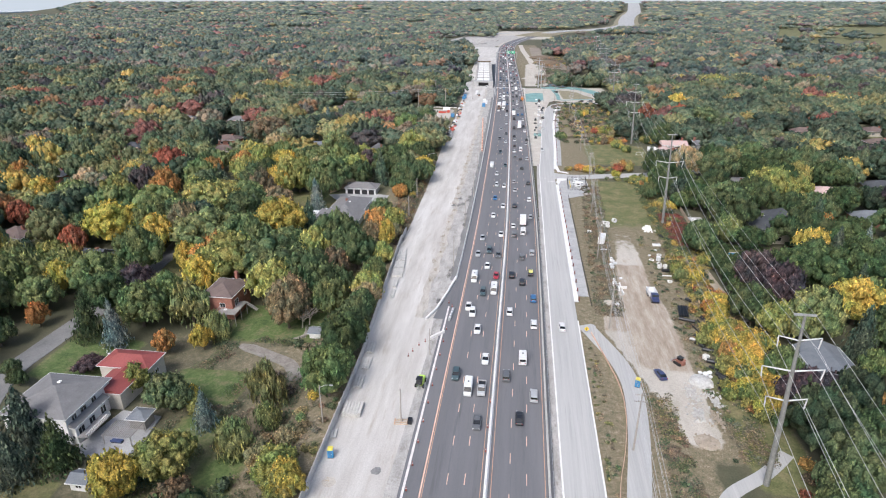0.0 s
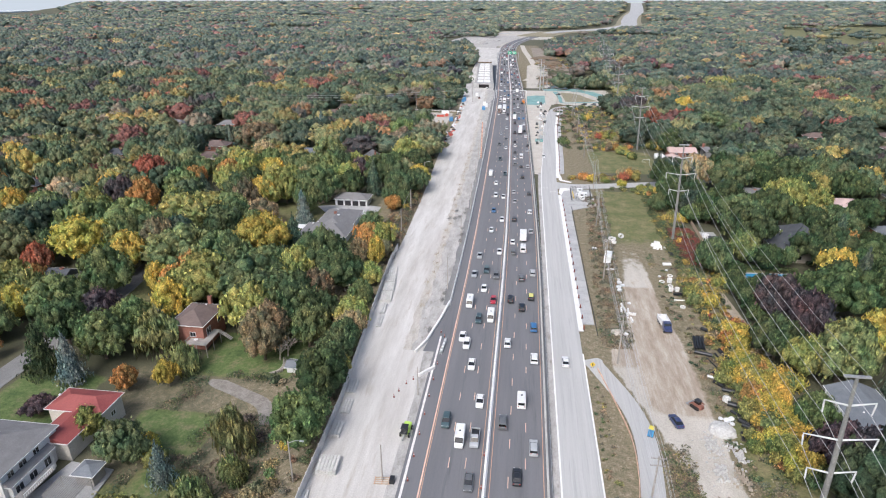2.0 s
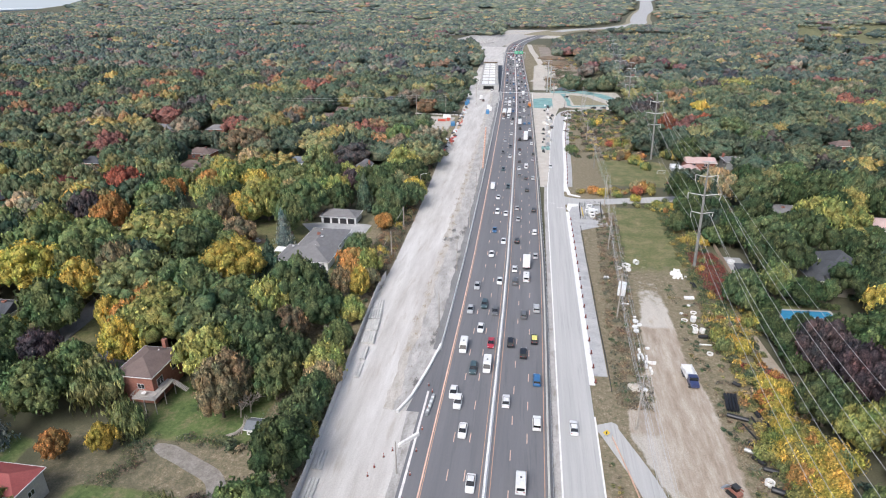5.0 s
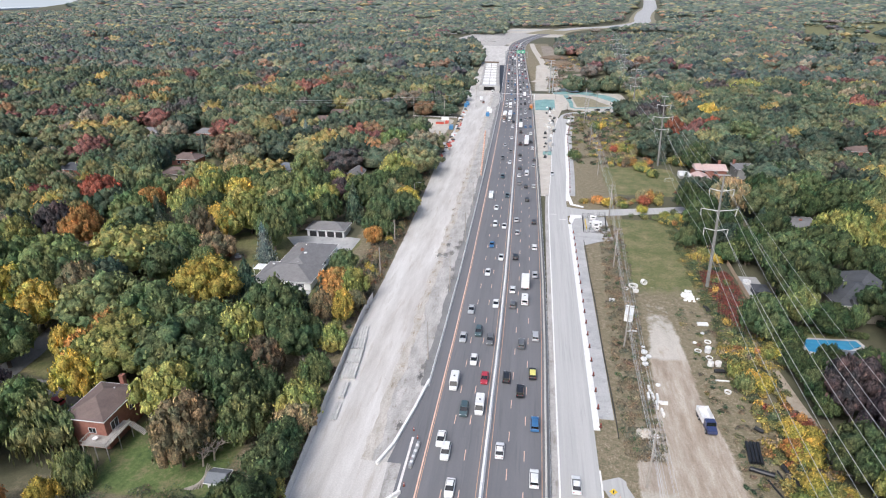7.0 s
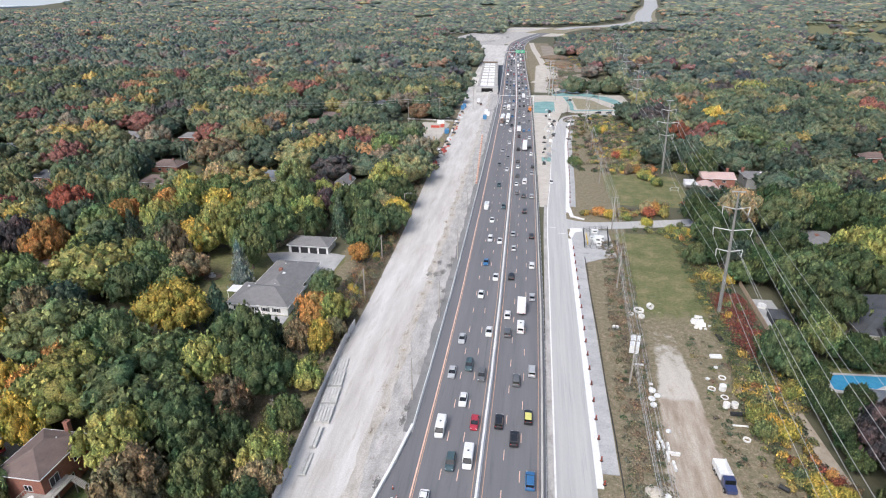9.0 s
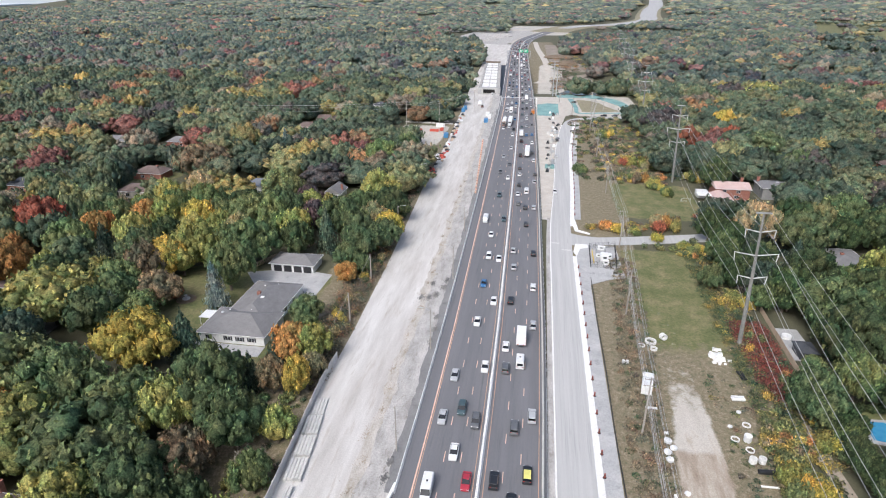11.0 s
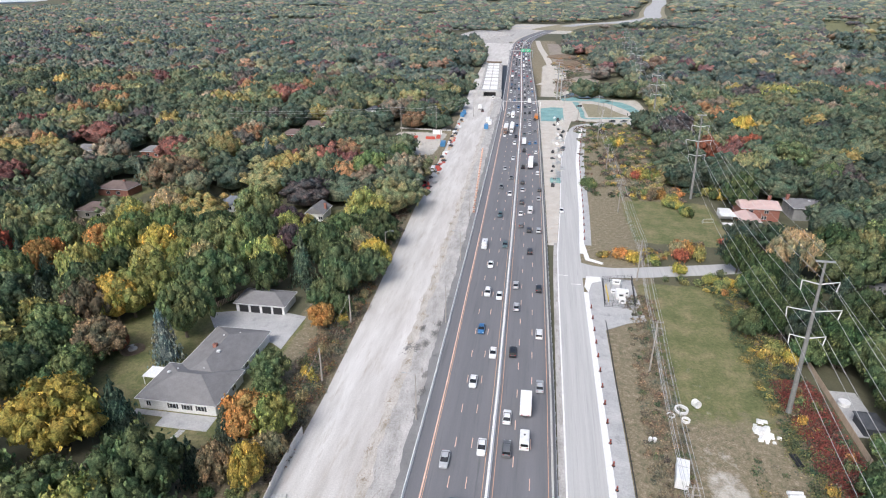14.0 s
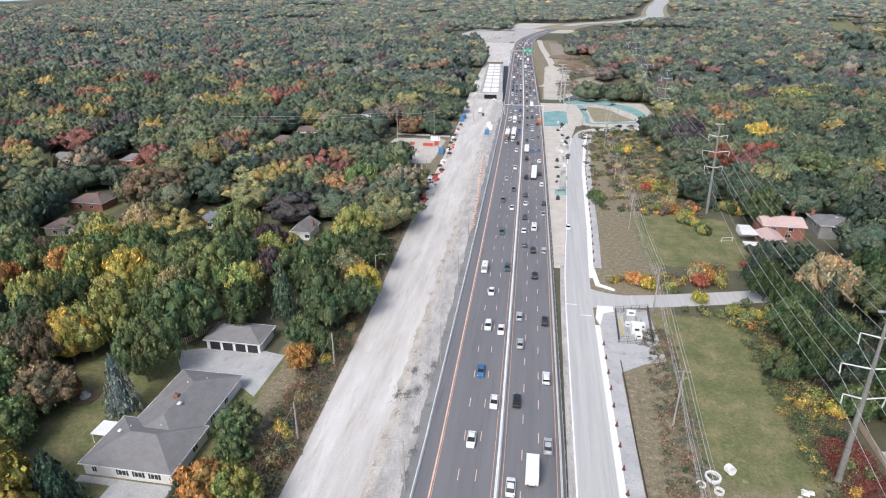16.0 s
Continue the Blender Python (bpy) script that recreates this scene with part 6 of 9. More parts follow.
# fence along the back gardens
fence = thing("garden_fence", "tan timber board fence along the back gardens", "fence", kind="structure")
board = Build().box(-0.02, 0.02, -0.24, 0.24, 0, 1.8).mesh("board", "fence_wood")
for k in range(130):
    y = 196 + 0.5 * k
    shared("board", board, fence, pose(71.0 + 0.035 * (y - 210) + 0.03 * (k % 2), y, 0))
cover = Build().box(-2.0, 2.0, -2.6, 2.6, 0, 2.2).hip(-2.4, 2.4, -3, 3, 2.3, 3.2)
tagged(part("garden_shelter", cover, "dark_shingle", None, "", pose(76.5, 238, 0)), "dark-roofed garden shelter behind the fence", "shelter")
tagged(part("garden_terrace", Build().box(72.8, 79.5, 235, 251, -0.2, 0.05), "yard_concrete"), "pale paved garden terrace behind the fence", "patio", kind="structure")
spool = thing("round_hot_tub", "round white hot tub on the terrace", "hot tub")
part("shell", Build().tube((75.0, 246, 0), (75.0, 246, 0.9), 1.2, 1.25, 18), "white_paint", spool)
part("lid", Build().tube((75.0, 246, 0.9), (75.0, 246, 1.0), 1.28, 1.2, 18), "wrap_white", spool)


# ---- transmission line ----
def catenary(a, c, sag, r, bd, n=14):
    """A hanging wire between two points."""
    a, c = Vector(a), Vector(c)
    last = a
    for k in range(1, n + 1):
        t = k / n
        p = a.lerp(c, t) - Vector((0, 0, 4 * sag * t * (1 - t)))
        bd.tube(last, p, r, r, 4)
        last = p


ARMS = ((32.5, 3.6), (26.2, 5.3), (19.8, 3.6))


def pylon(x, y, lean=-1.4):
    ob = thing("transmission_pole", "tall grey steel transmission pole with three pairs of white arms", "pylon", pose(x, y, float(height(x, y)) if y < 600 else -2.0), "transmission poles")
    part("shaft", Build().tube((0, 0, -1), (lean * 0.5, 0, 19), 0.58, 0.42, 12).tube((lean * 0.5, 0, 19), (lean, 0, 37.5), 0.42, 0.22, 12), "pylon_steel", ob)
    part("top_plate", Build().box(lean - 1.8, lean + 1.8, -0.2, 0.2, 37.4, 37.7), "galvanized", ob)
    for z, half in ARMS:
        c = lean * z / 37.5
        for q in (-1, 1):
            arm = part("arm", Build().tube((c, 0, z), (c + q * half, 0, z + 0.75), 0.17, 0.09, 8), "insulator", ob)
            ins = Build().tube((c + q * half * 0.985, 0, z + 0.7), (c + q * half * 0.94, 0, z - 1.5), 0.07, 0.07, 6)
            for s in range(7):
                zz = z + 0.4 - 0.27 * s
                ins.tube((c + q * half * (0.98 - 0.006 * s), 0, zz), (c + q * half * (0.98 - 0.006 * s), 0, zz - 0.1), 0.15, 0.15, 6)
            part("insulator_string", ins, "insulator", arm)
    return ob


PYLONS = [(40.0, -58), (51.1, 94.6), (61.3, 240.5), (72.4, 391), (82.0, 556), (93, 706), (104, 860), (116, 1020)]
for x, y in PYLONS[1:]:
    pylon(x, y)
cables = thing("transmission_cables", "bare aluminium transmission cables hanging between the poles", "cable", kind="structure")
for z, half in ARMS + ((37.6, 1.7),):
    for q in (-1, 1):
        bd = Build()
        for (x0, y0), (x1, y1) in zip(PYLONS[:-1], PYLONS[1:]):
            c = -1.4 * z / 37.5
            k = 0.94 if z < 37 else 1.0
            zz = z - 1.5 if z < 37 else z
            catenary((x0 + c + q * half * k, y0, zz), (x1 + c + q * half * k, y1, zz), 4.2 if z < 37 else 2.6, 0.04 if z < 37 else 0.028, bd)
        part("conductor", bd, "wire", cables)

# ---- wooden distribution line ----
POLES = [(24.5, 40), (27.0, 101), (28.3, 151), (30.3, 200.5), (33.3, 252.5), (37.0, 303), (38.0, 368), (38.6, 430), (39.4, 496), (46, 548)]
XARM = Build().box(-1.3, 1.3, -0.06, 0.06, -0.07, 0.07)
for q in (-1.2, -0.5, 0.5, 1.2):
    XARM.tube((q, 0, 0.07), (q, 0, 0.3), 0.06, 0.05, 6)
xarm_me = XARM.mesh("crossarm", "pole_wood")
shaft_me = Build().tube((0, 0, -0.5), (0, 0, 14.5), 0.24, 0.15, 10).mesh("shaft", "pole_wood")
can_me = Build().tube((0, 0.3, 0), (0, 0.3, 1.0), 0.24, 0.24, 10).mesh("transformer", "galvanized")


def utility_pole(x, y, h=14.5, arms=2, can=False, rz=0):
    ob = thing("utility_pole", "weathered grey wooden utility pole with cross-arms", "utility pole", pose(x, y, float(height(x, y)), 0, 0, rz), "utility poles")
    shared("shaft", shaft_me, ob, Matrix.Diagonal((1, 1, h / 14.5, 1)))
    for k in range(arms):
        shared("crossarm", xarm_me, ob, pose(0, 0, h - 0.5 - 1.6 * k))
    if can:
        shared("transformer", can_me, ob, pose(0, 0, h - 4.2))
    return ob


for k, (x, y) in enumerate(POLES):
    utility_pole(x, y, 14.5, 2, k in (2, 4))
overhead = thing("overhead_wires", "thin parallel overhead wires between the wooden poles", "cable", kind="structure")
for dx, z in ((-1.2, 14.3), (-0.5, 14.3), (0.5, 14.3), (1.2, 14.3), (-1.2, 12.7), (1.2, 12.7), (0.2, 10.4), (0.25, 9.2), (0.2, 8.4)):
    bd = Build()
    for (x0, y0), (x1, y1) in zip(POLES[:-1], POLES[1:]):
        catenary((x0 + dx, y0, z), (x1 + dx, y1, z), 1.0 + 0.05 * (14.3 - z), 0.026, bd, 8)
    part("wire", bd, "wire", overhead)
guy = thing("guy_wires", "slanting guy wires of the roadside poles", "cable", kind="structure")
for x, y in POLES[1:6]:
    part("wire", Build().tube((x, y, 11), (x + 1.5, y - 8, 0), 0.025, 0.025, 4), "wire", guy)
# far wood poles and their wires over the site
FAR_POLES = [(-86, 500), (-64, 507), (-45, 560), (-80, 560)]
for x, y in FAR_POLES:
    utility_pole(x, y, 17, 2, False, 20)
span = thing("overhead_wires", "thin overhead wires crossing beyond the storage yard", "cable", kind="structure")
for dx, z in ((-1.0, 16.6), (1.0, 16.6), (0, 15), (0, 12.5)):
    bd = Build()
    for a, c in (((-190, 470), (-86, 500)), ((-86, 500), (-64, 507)), ((-64, 507), (-45, 560))):
        catenary((a[0] + dx, a[1], z), (c[0] + dx, c[1], z), 1.2, 0.03, bd, 8)
    part("wire", bd, "wire", span)

# ---- street lamps and bare poles ----
head_me = Build().box(-0.1, 0.75, -0.16, 0.16, -0.08, 0.1, 0.04).mesh("lamp_head", "galvanized")


def street_lamp(x, y, h=10.0, reach=2.4, mat="pole_wood", rz=0, heads=True):
    ob = thing("street_lamp", "grey roadside street lamp with a curved arm", "street lamp", pose(x, y, float(height(x, y)), 0, 0, rz), "street lamps")
    part("pole", Build().tube((0, 0, -0.3), (0, 0, h), 0.17, 0.11, 10), mat, ob)
    if heads:
        part("arm", Build().tube((0, 0, h - 0.5), (reach * 0.6, 0, h + 0.25), 0.06, 0.05, 6).tube((reach * 0.6, 0, h + 0.25), (reach, 0, h + 0.3), 0.05, 0.05, 6), "galvanized", ob)
        shared("lamp_head", head_me, ob, pose(reach, 0, h + 0.3))
    return ob


for x, y in ((-40.2, 101), (-47.8, 307.5), (-50.6, 368), (-52.5, 420), (-55, 470)):
    street_lamp(x, y)
for x, y, h in ((-20.3, 225.5, 12), (-20.2, 267, 12), (-20.6, 187, 11.5), (-21.6, 309, 11), (-23.6, 353, 11), (-22.9, 103.5, 9.0), (-20.6, 131, 8)):
    street_lamp(x, y, h, 2.2, "pole_wood", 180, y in (225.5, 267, 309, 353))
for x, y in ((-45.5, 235.5), (-46.5, 262)):
    ob = utility_pole(x, y, 9.5, 0)
    part("guy_wire", Build().tube((0, 0, 9), (-4.5, -3, 0), 0.03, 0.03, 4), "wire", ob)
# twin poles beyond the site yard
for x, y, h in ((17.0, 648, 30), (20.0, 648, 24)):
    ob = thing("lattice_pole", "tall pale steel pole with stacked cross-arms", "utility pole", pose(x, y, 0), "twin poles")
    part("shaft", Build().tube((0, 0, -7), (0, 0, h), 0.6, 0.35, 10), "galvanized", ob)
    for k in range(5):
        part("crossarm", Build().box(-3.4, 3.4, -0.12, 0.12, h - 0.5 - 2.4 * k, h - 0.2 - 2.4 * k), "galvanized", ob)
for x, y in ((28, 470), (30.5, 560), (47, 590), (55, 575), (22, 610), (0.0 + 24, 640)):
    utility_pole(x, y, 13, 1)

# ---- bridge being built and its neighbours ----
bridge = thing("new_bridge", "unfinished concrete bridge deck with white deck panels", "bridge", kind="structure")
def bridge_z(y):
    return 5.2 - 3.4 * (y - 655) / 270


def bridge_x(y):
    return -14.0 * (y - 655) / 226


for k in range(8):
    y0, y1 = 655 + 28 * k, 683 + 28 * k
    s0, s1 = bridge_x(y0), bridge_x(y1)
    z = bridge_z(y0 + 14)
    part("deck_base", Build().prism([(-50.6 + s0, y0), (-31.2 + s0, y0), (-31.2 + s1, y1), (-50.6 + s1, y1)], -0.5, z - 0.5), "yard_concrete", bridge)
    part("side_beam", Build().prism([(-50.6 + s0, y0 + 0.3), (-48.8 + s0, y0 + 0.3), (-48.8 + s1, y1 - 0.3), (-50.6 + s1, y1 - 0.3)], z - 0.5, z + 0.5), "broken_gravel", bridge)
    part("side_deck", Build().prism([(-34.4 + s0, y0 + 0.3), (-31.4 + s0, y0 + 0.3), (-31.4 + s1, y1 - 0.3), (-34.4 + s1, y1 - 0.3)], z - 0.5, z + 0.5), "broken_gravel", bridge)
    for u0 in (-48.2, -41.2):
        for q in range(3):
            ya, yc = y0 + 1.2 + 9.0 * q, y0 + 8.9 + 9.0 * q
            sa, sc = bridge_x(ya), bridge_x(yc)
            part("deck_panel", Build().prism([(u0 + sa, ya), (u0 + 6.3 + sa, ya), (u0 + 6.3 + sc, yc), (u0 + sc, yc)], z - 0.5, z - 0.1), "white_concrete", bridge)
    part("cross_beam", Build().box(-48.7 + s1, -34.5 + s1, y1 - 0.9, y1 + 0.2, z - 0.5, z + 0.35), "grey_wood", bridge)
part("portal", Build().box(-51.2, -46.4, 649, 655, -1, 5.4).box(-35.6, -30.6, 649, 655, -1, 5.4).box(-46.4, -35.6, 649, 655, 4.0, 5.4), "yard_concrete", bridge)
# near-black slab fills the opening in place of the shade inside
part("portal_mouth", Build().box(-46.4, -35.6, 653.6, 654.9, 0.03, 4.0), "garage_dark", bridge, "dark panel standing for the shade under the deck")
# flat near-black strip on the ground paints the shade between deck and highway
part("dark_gap", Build().prism([(-30.5, 640), (-28.4, 640), (-39.0, 880), (-44.5, 880)], -0.2, 0.12), "garage_dark", bridge)
part("end_beam", Build().box(-65, -46, 881, 884, 0, 4.2), "dug_soil", bridge, "rust-brown end beam")
gantry = thing("sign_gantry", "overhead highway sign gantry with green panels", "sign gantry", pose(float(shift(976)), 976, 0))
part("beam", Build().box(-20, 12, -0.3, 0.3, 8.6, 9.4), "galvanized", gantry)
for x in (-20, 12):
    part("post", Build().tube((x, 0, 0), (x, 0, 9.4), 0.4), "galvanized", gantry)
for x in (-1, 6):
    sg = part("sign_panel", Build().box(x - 2.8, x + 2.8, -0.5, -0.3, 7.2, 11.2), "sign_green", gantry)
    part("lettering_bar", Build().box(x - 2.0, x + 1.6, -0.53, -0.5, 9.6, 10.2).box(x - 2.0, x + 0.8, -0.53, -0.5, 8.2, 8.8), "white_paint", sg)
tower = thing("sign_gantry", "thin white overhead gantry across the highway", "sign gantry", pose(float(shift(588)), 588, 0))
part("beam", Build().box(-17, 11, -0.12, 0.12, 7.1, 7.35), "white_paint", tower)
for x in (-17, 11):
    part("post", Build().tube((x, 0, 0), (x, 0, 7.3), 0.2), "white_paint", tower)
# earth mounds of the far interchange
for x, y, r, h in ((-118, 1290, 40, 7), (-100, 1400, 45, 6), (30, 985, 22, 4), (34, 900, 20, 5)):
    tagged(part("earth_mound", Build().sphere((x, y, -0.5), r, 18, 8, h / r, 0.25), "dug_soil" if x > 0 else "broken_gravel"), "bare earth mound on the far building site", "mound", kind="structure")


# ---- vehicles ----
def loft(bd, stations):
    """Body skin through stations: y, half width, bottom, top, corner."""
    n = 6
    v = []
    for y, hw, zb, zt, ch in stations:
        v += [(-hw, y, zb), (-hw, y, zt - ch), (-hw + ch * 1.3, y, zt), (hw - ch * 1.3, y, zt), (hw, y, zt - ch), (hw, y, zb)]
    f = []
    for k in range(len(stations) - 1):
        f += [(k * n + i, k * n + (i + 1) % n, (k + 1) * n + (i + 1) % n, (k + 1) * n + i) for i in range(n)]
    f += [tuple(range(n - 1, -1, -1)), tuple(range((len(stations) - 1) * n, len(stations) * n))]
    return bd.add(v, f)


def frustum(bd, b, t, z0, z1):
    """b, t: half width, y back, y front."""
    v = [(-b[0], b[1], z0), (b[0], b[1], z0), (b[0], b[2], z0), (-b[0], b[2], z0), (-t[0], t[1], z1), (t[0], t[1], z1), (t[0], t[2], z1), (-t[0], t[2], z1)]
    return bd.add(v, [(0, 1, 5, 4), (1, 2, 6, 5), (2, 3, 7, 6), (3, 0, 4, 7), (4, 5, 6, 7), (3, 2, 1, 0)])


wheel_me = Build().tube((-0.11, 0, 0), (0.11, 0, 0), 0.34, 0.34, 14).mesh("wheel", "rubber")
rim_me = Build().tube((-0.125, 0, 0), (0.125, 0, 0), 0.2, 0.2, 10).mesh("rim", "galvanized")
big_wheel_me = Build().tube((-0.16, 0, 0), (0.16, 0, 0), 0.5, 0.5, 14).mesh("wheel", "rubber")
big_rim_me = Build().tube((-0.175, 0, 0), (0.175, 0, 0), 0.27, 0.27, 10).mesh("rim", "galvanized")


def wheels(ob, track, axles, big=False):
    for y in axles:
        for q in (-1, 1):
            wh = shared("wheel", big_wheel_me if big else wheel_me, ob, pose(q * track, y, 0.5 if big else 0.34))
            shared("rim", big_rim_me if big else rim_me, wh)


def lights(ob, hw, front, back, zf, zb):
    for q in (-1, 1):
        part("headlight", Build().box(q * hw - 0.2, q * hw + 0.2, front - 0.12, front + 0.02, zf - 0.08, zf + 0.08, 0.02), "lamp_clear", ob)
        part("tail_light", Build().box(q * hw - 0.16, q * hw + 0.16, back - 0.02, back + 0.1, zb - 0.1, zb + 0.1, 0.02), "lamp_red", ob)


PAINT = dict(white=(0.8, 0.8, 0.79), silver=(0.46, 0.47, 0.48), grey=(0.14, 0.145, 0.15), black=(0.022, 0.023, 0.026), red=(0.42, 0.04, 0.06), blue=(0.05, 0.16, 0.34), navy=(0.04, 0.055, 0.14),
             teal=(0.07, 0.11, 0.12), orange=(0.62, 0.22, 0.04), brown=(0.2, 0.12, 0.09))
CARS = {}


def proto(kind):
    ob = thing(kind, "", "", pose(0, -500, -50))
    if kind == "sedan":
        part("body", loft(Build(), [(-2.36, 0.7, 0.4, 0.78, 0.1), (-2.2, 0.86, 0.3, 0.98, 0.12), (-1.4, 0.91, 0.24, 1.0, 0.12), (0.9, 0.91, 0.24, 0.97, 0.12), (1.9, 0.87, 0.26, 0.84, 0.12), (2.3, 0.74, 0.32, 0.68, 0.1)]), "car_paint", ob)
        part("cabin_glass", frustum(Build(), (0.8, -1.9, 1.1), (0.62, -1.15, 0.2), 0.94, 1.42), "car_glass", ob)
        part("roof", frustum(Build(), (0.635, -1.2, 0.24), (0.56, -1.08, 0.1), 1.415, 1.47), "car_paint", ob)
        wheels(ob, 0.8, (-1.4, 1.4))
        lights(ob, 0.58, 2.25, -2.3, 0.64, 0.82)
    elif kind == "suv":
        part("body", loft(Build(), [(-2.35, 0.8, 0.42, 0.95, 0.1), (-2.25, 0.92, 0.34, 1.12, 0.1), (0.9, 0.94, 0.3, 1.1, 0.12), (1.9, 0.9, 0.32, 1.02, 0.12), (2.3, 0.8, 0.38, 0.82, 0.1)]), "car_paint", ob)
        part("cabin_glass", frustum(Build(), (0.84, -2.2, 1.15), (0.7, -2.0, 0.3), 1.08, 1.62), "car_glass", ob)
        part("roof", frustum(Build(), (0.715, -2.05, 0.36), (0.64, -1.9, 0.2), 1.615, 1.7), "car_paint", ob)
        wheels(ob, 0.82, (-1.45, 1.42))
        lights(ob, 0.62, 2.25, -2.3, 0.8, 1.0)
    elif kind == "pickup":
        part("body", loft(Build(), [(-2.85, 0.94, 0.42, 0.75, 0.08), (-2.8, 0.97, 0.4, 0.8, 0.08), (0.0, 0.97, 0.36, 0.8, 0.08)]), "car_paint", ob)
        part("nose", loft(Build(), [(0.0, 0.97, 0.36, 1.14, 0.1), (1.6, 0.97, 0.36, 1.14, 0.12), (2.6, 0.94, 0.38, 1.06, 0.12), (2.85, 0.84, 0.44, 0.9, 0.1)]), "car_paint", ob)
        part("bed", Build().box(-0.97, -0.85, -2.8, 0.0, 0.78, 1.15).box(0.85, 0.97, -2.8, 0.0, 0.78, 1.15).box(-0.85, 0.85, -2.8, -2.7, 0.78, 1.15), "car_paint", ob)
        part("bed_floor", Build().box(-0.85, 0.85, -2.7, 0.0, 0.78, 0.84), "black_plastic", ob)
        part("cabin_glass", frustum(Build(), (0.86, -0.2, 1.8), (0.7, 0.05, 1.1), 1.12, 1.72), "car_glass", ob)
        part("roof", frustum(Build(), (0.715, 0.0, 1.14), (0.64, 0.1, 1.0), 1.715, 1.8), "car_paint", ob)
        wheels(ob, 0.86, (-1.8, 1.75))
        lights(ob, 0.68, 2.8, -2.82, 0.86, 0.95)
    elif kind == "van":
        part("body", loft(Build(), [(-2.8, 0.95, 0.36, 2.32, 0.14), (-2.75, 0.99, 0.32, 2.4, 0.16), (1.1, 0.99, 0.3, 2.4, 0.18), (1.5, 0.98, 0.3, 2.2, 0.16)]), "car_paint", ob)
        part("nose", loft(Build(), [(1.5, 0.97, 0.3, 1.32, 0.1), (2.2, 0.95, 0.32, 1.18, 0.1), (2.75, 0.84, 0.38, 0.9, 0.1)]), "car_paint", ob)
        part("windscreen", frustum(Build(), (0.9, 1.5, 2.15), (0.8, 1.5, 1.56), 1.25, 2.15), "car_glass", ob)
        part("rear_window", Build().box(-0.75, 0.75, -2.84, -2.8, 1.35, 2.0), "car_glass", ob)
        part("roof_vent", Build().box(-0.2, 0.2, -0.6, -0.2, 2.4, 2.5, 0.03), "dark_metal", ob)
        wheels(ob, 0.86, (-1.7, 1.8))
        lights(ob, 0.68, 2.7, -2.8, 0.85, 1.0)
    elif kind == "box_truck":
        part("cargo_box", Build().box(-1.25, 1.25, -4.0, 1.6, 0.9, 3.6, 0.0, 0.06), "white_paint", ob)
        part("chassis", Build().box(-0.5, 0.5, -4.0, 3.2, 0.5, 0.9), "dark_metal", ob)
        part("cab", loft(Build(), [(1.7, 1.1, 0.5, 2.5, 0.14), (2.6, 1.1, 0.5, 2.5, 0.16), (3.1, 1.08, 0.5, 1.6, 0.14), (3.8, 1.0, 0.5, 1.35, 0.14)]), "car_paint", ob)
        part("windscreen", frustum(Build(), (1.0, 2.6, 3.16), (0.92, 2.6, 2.72), 1.55, 2.35), "car_glass", ob)
        wheels(ob, 1.0, (-2.6, 2.9), True)
        lights(ob, 0.75, 3.76, -4.0, 1.0, 1.0)
    elif kind == "semi_truck":
        part("trailer", Build().box(-1.3, 1.3, -8.0, 5.4, 1.2, 4.1, 0.0, 0.06), "white_paint", ob)
        part("chassis", Build().box(-0.5, 0.5, -8.0, 9.0, 0.7, 1.2), "dark_metal", ob)
        part("cab", loft(Build(), [(5.8, 1.2, 0.6, 3.6, 0.2), (7.2, 1.2, 0.6, 3.5, 0.2), (7.6, 1.2, 0.6, 2.1, 0.15), (9.3, 1.05, 0.6, 1.7, 0.15)]), "car_paint", ob)
        part("windscreen", frustum(Build(), (1.08, 7.2, 7.72), (1.0, 7.2, 7.36), 2.1, 3.0), "car_glass", ob)
        wheels(ob, 1.05, (-6.8, -5.5, 5.9, 8.3), True)
        lights(ob, 0.8, 9.25, -8.0, 1.2, 1.2)
    else:
        part("body", loft(Build(), [(-4.5, 1.2, 0.5, 2.9, 0.16), (-4.4, 1.25, 0.45, 3.0, 0.2), (3.6, 1.25, 0.45, 3.0, 0.2), (4.0, 1.2, 0.5, 2.4, 0.16)]), "car_paint", ob)
        part("windscreen", Build().box(-1.05, 1.05, 3.78, 3.98, 1.5, 2.5), "car_glass", ob)
        part("side_window", Build().box(-1.27, -1.2, -4.2, 3.2, 1.6, 2.3), "car_glass", ob)
        part("side_window", Build().box(1.2, 1.27, -4.2, 3.2, 1.6, 2.3), "car_glass", ob)
        wheels(ob, 1.1, (-2.8, 2.6), True)
        lights(ob, 0.9, 3.98, -4.48, 0.9, 0.9)
    CARS[kind] = ob
    return ob


def simple(kind):
    """A distant vehicle: the same body with fewer small parts."""
    src = CARS[kind]
    keep = [c for c in src.children if not c.name.startswith(("headlight", "tail_light", "wheel"))]
    return src, keep


WORD = dict(sedan="sedan car", suv="sport utility car", pickup="pickup truck", van="cargo van", box_truck="box truck", semi_truck="articulated lorry", bus="small bus")
CAT = dict(sedan="car", suv="car", pickup="truck", van="van", box_truck="truck", semi_truck="truck", bus="bus")


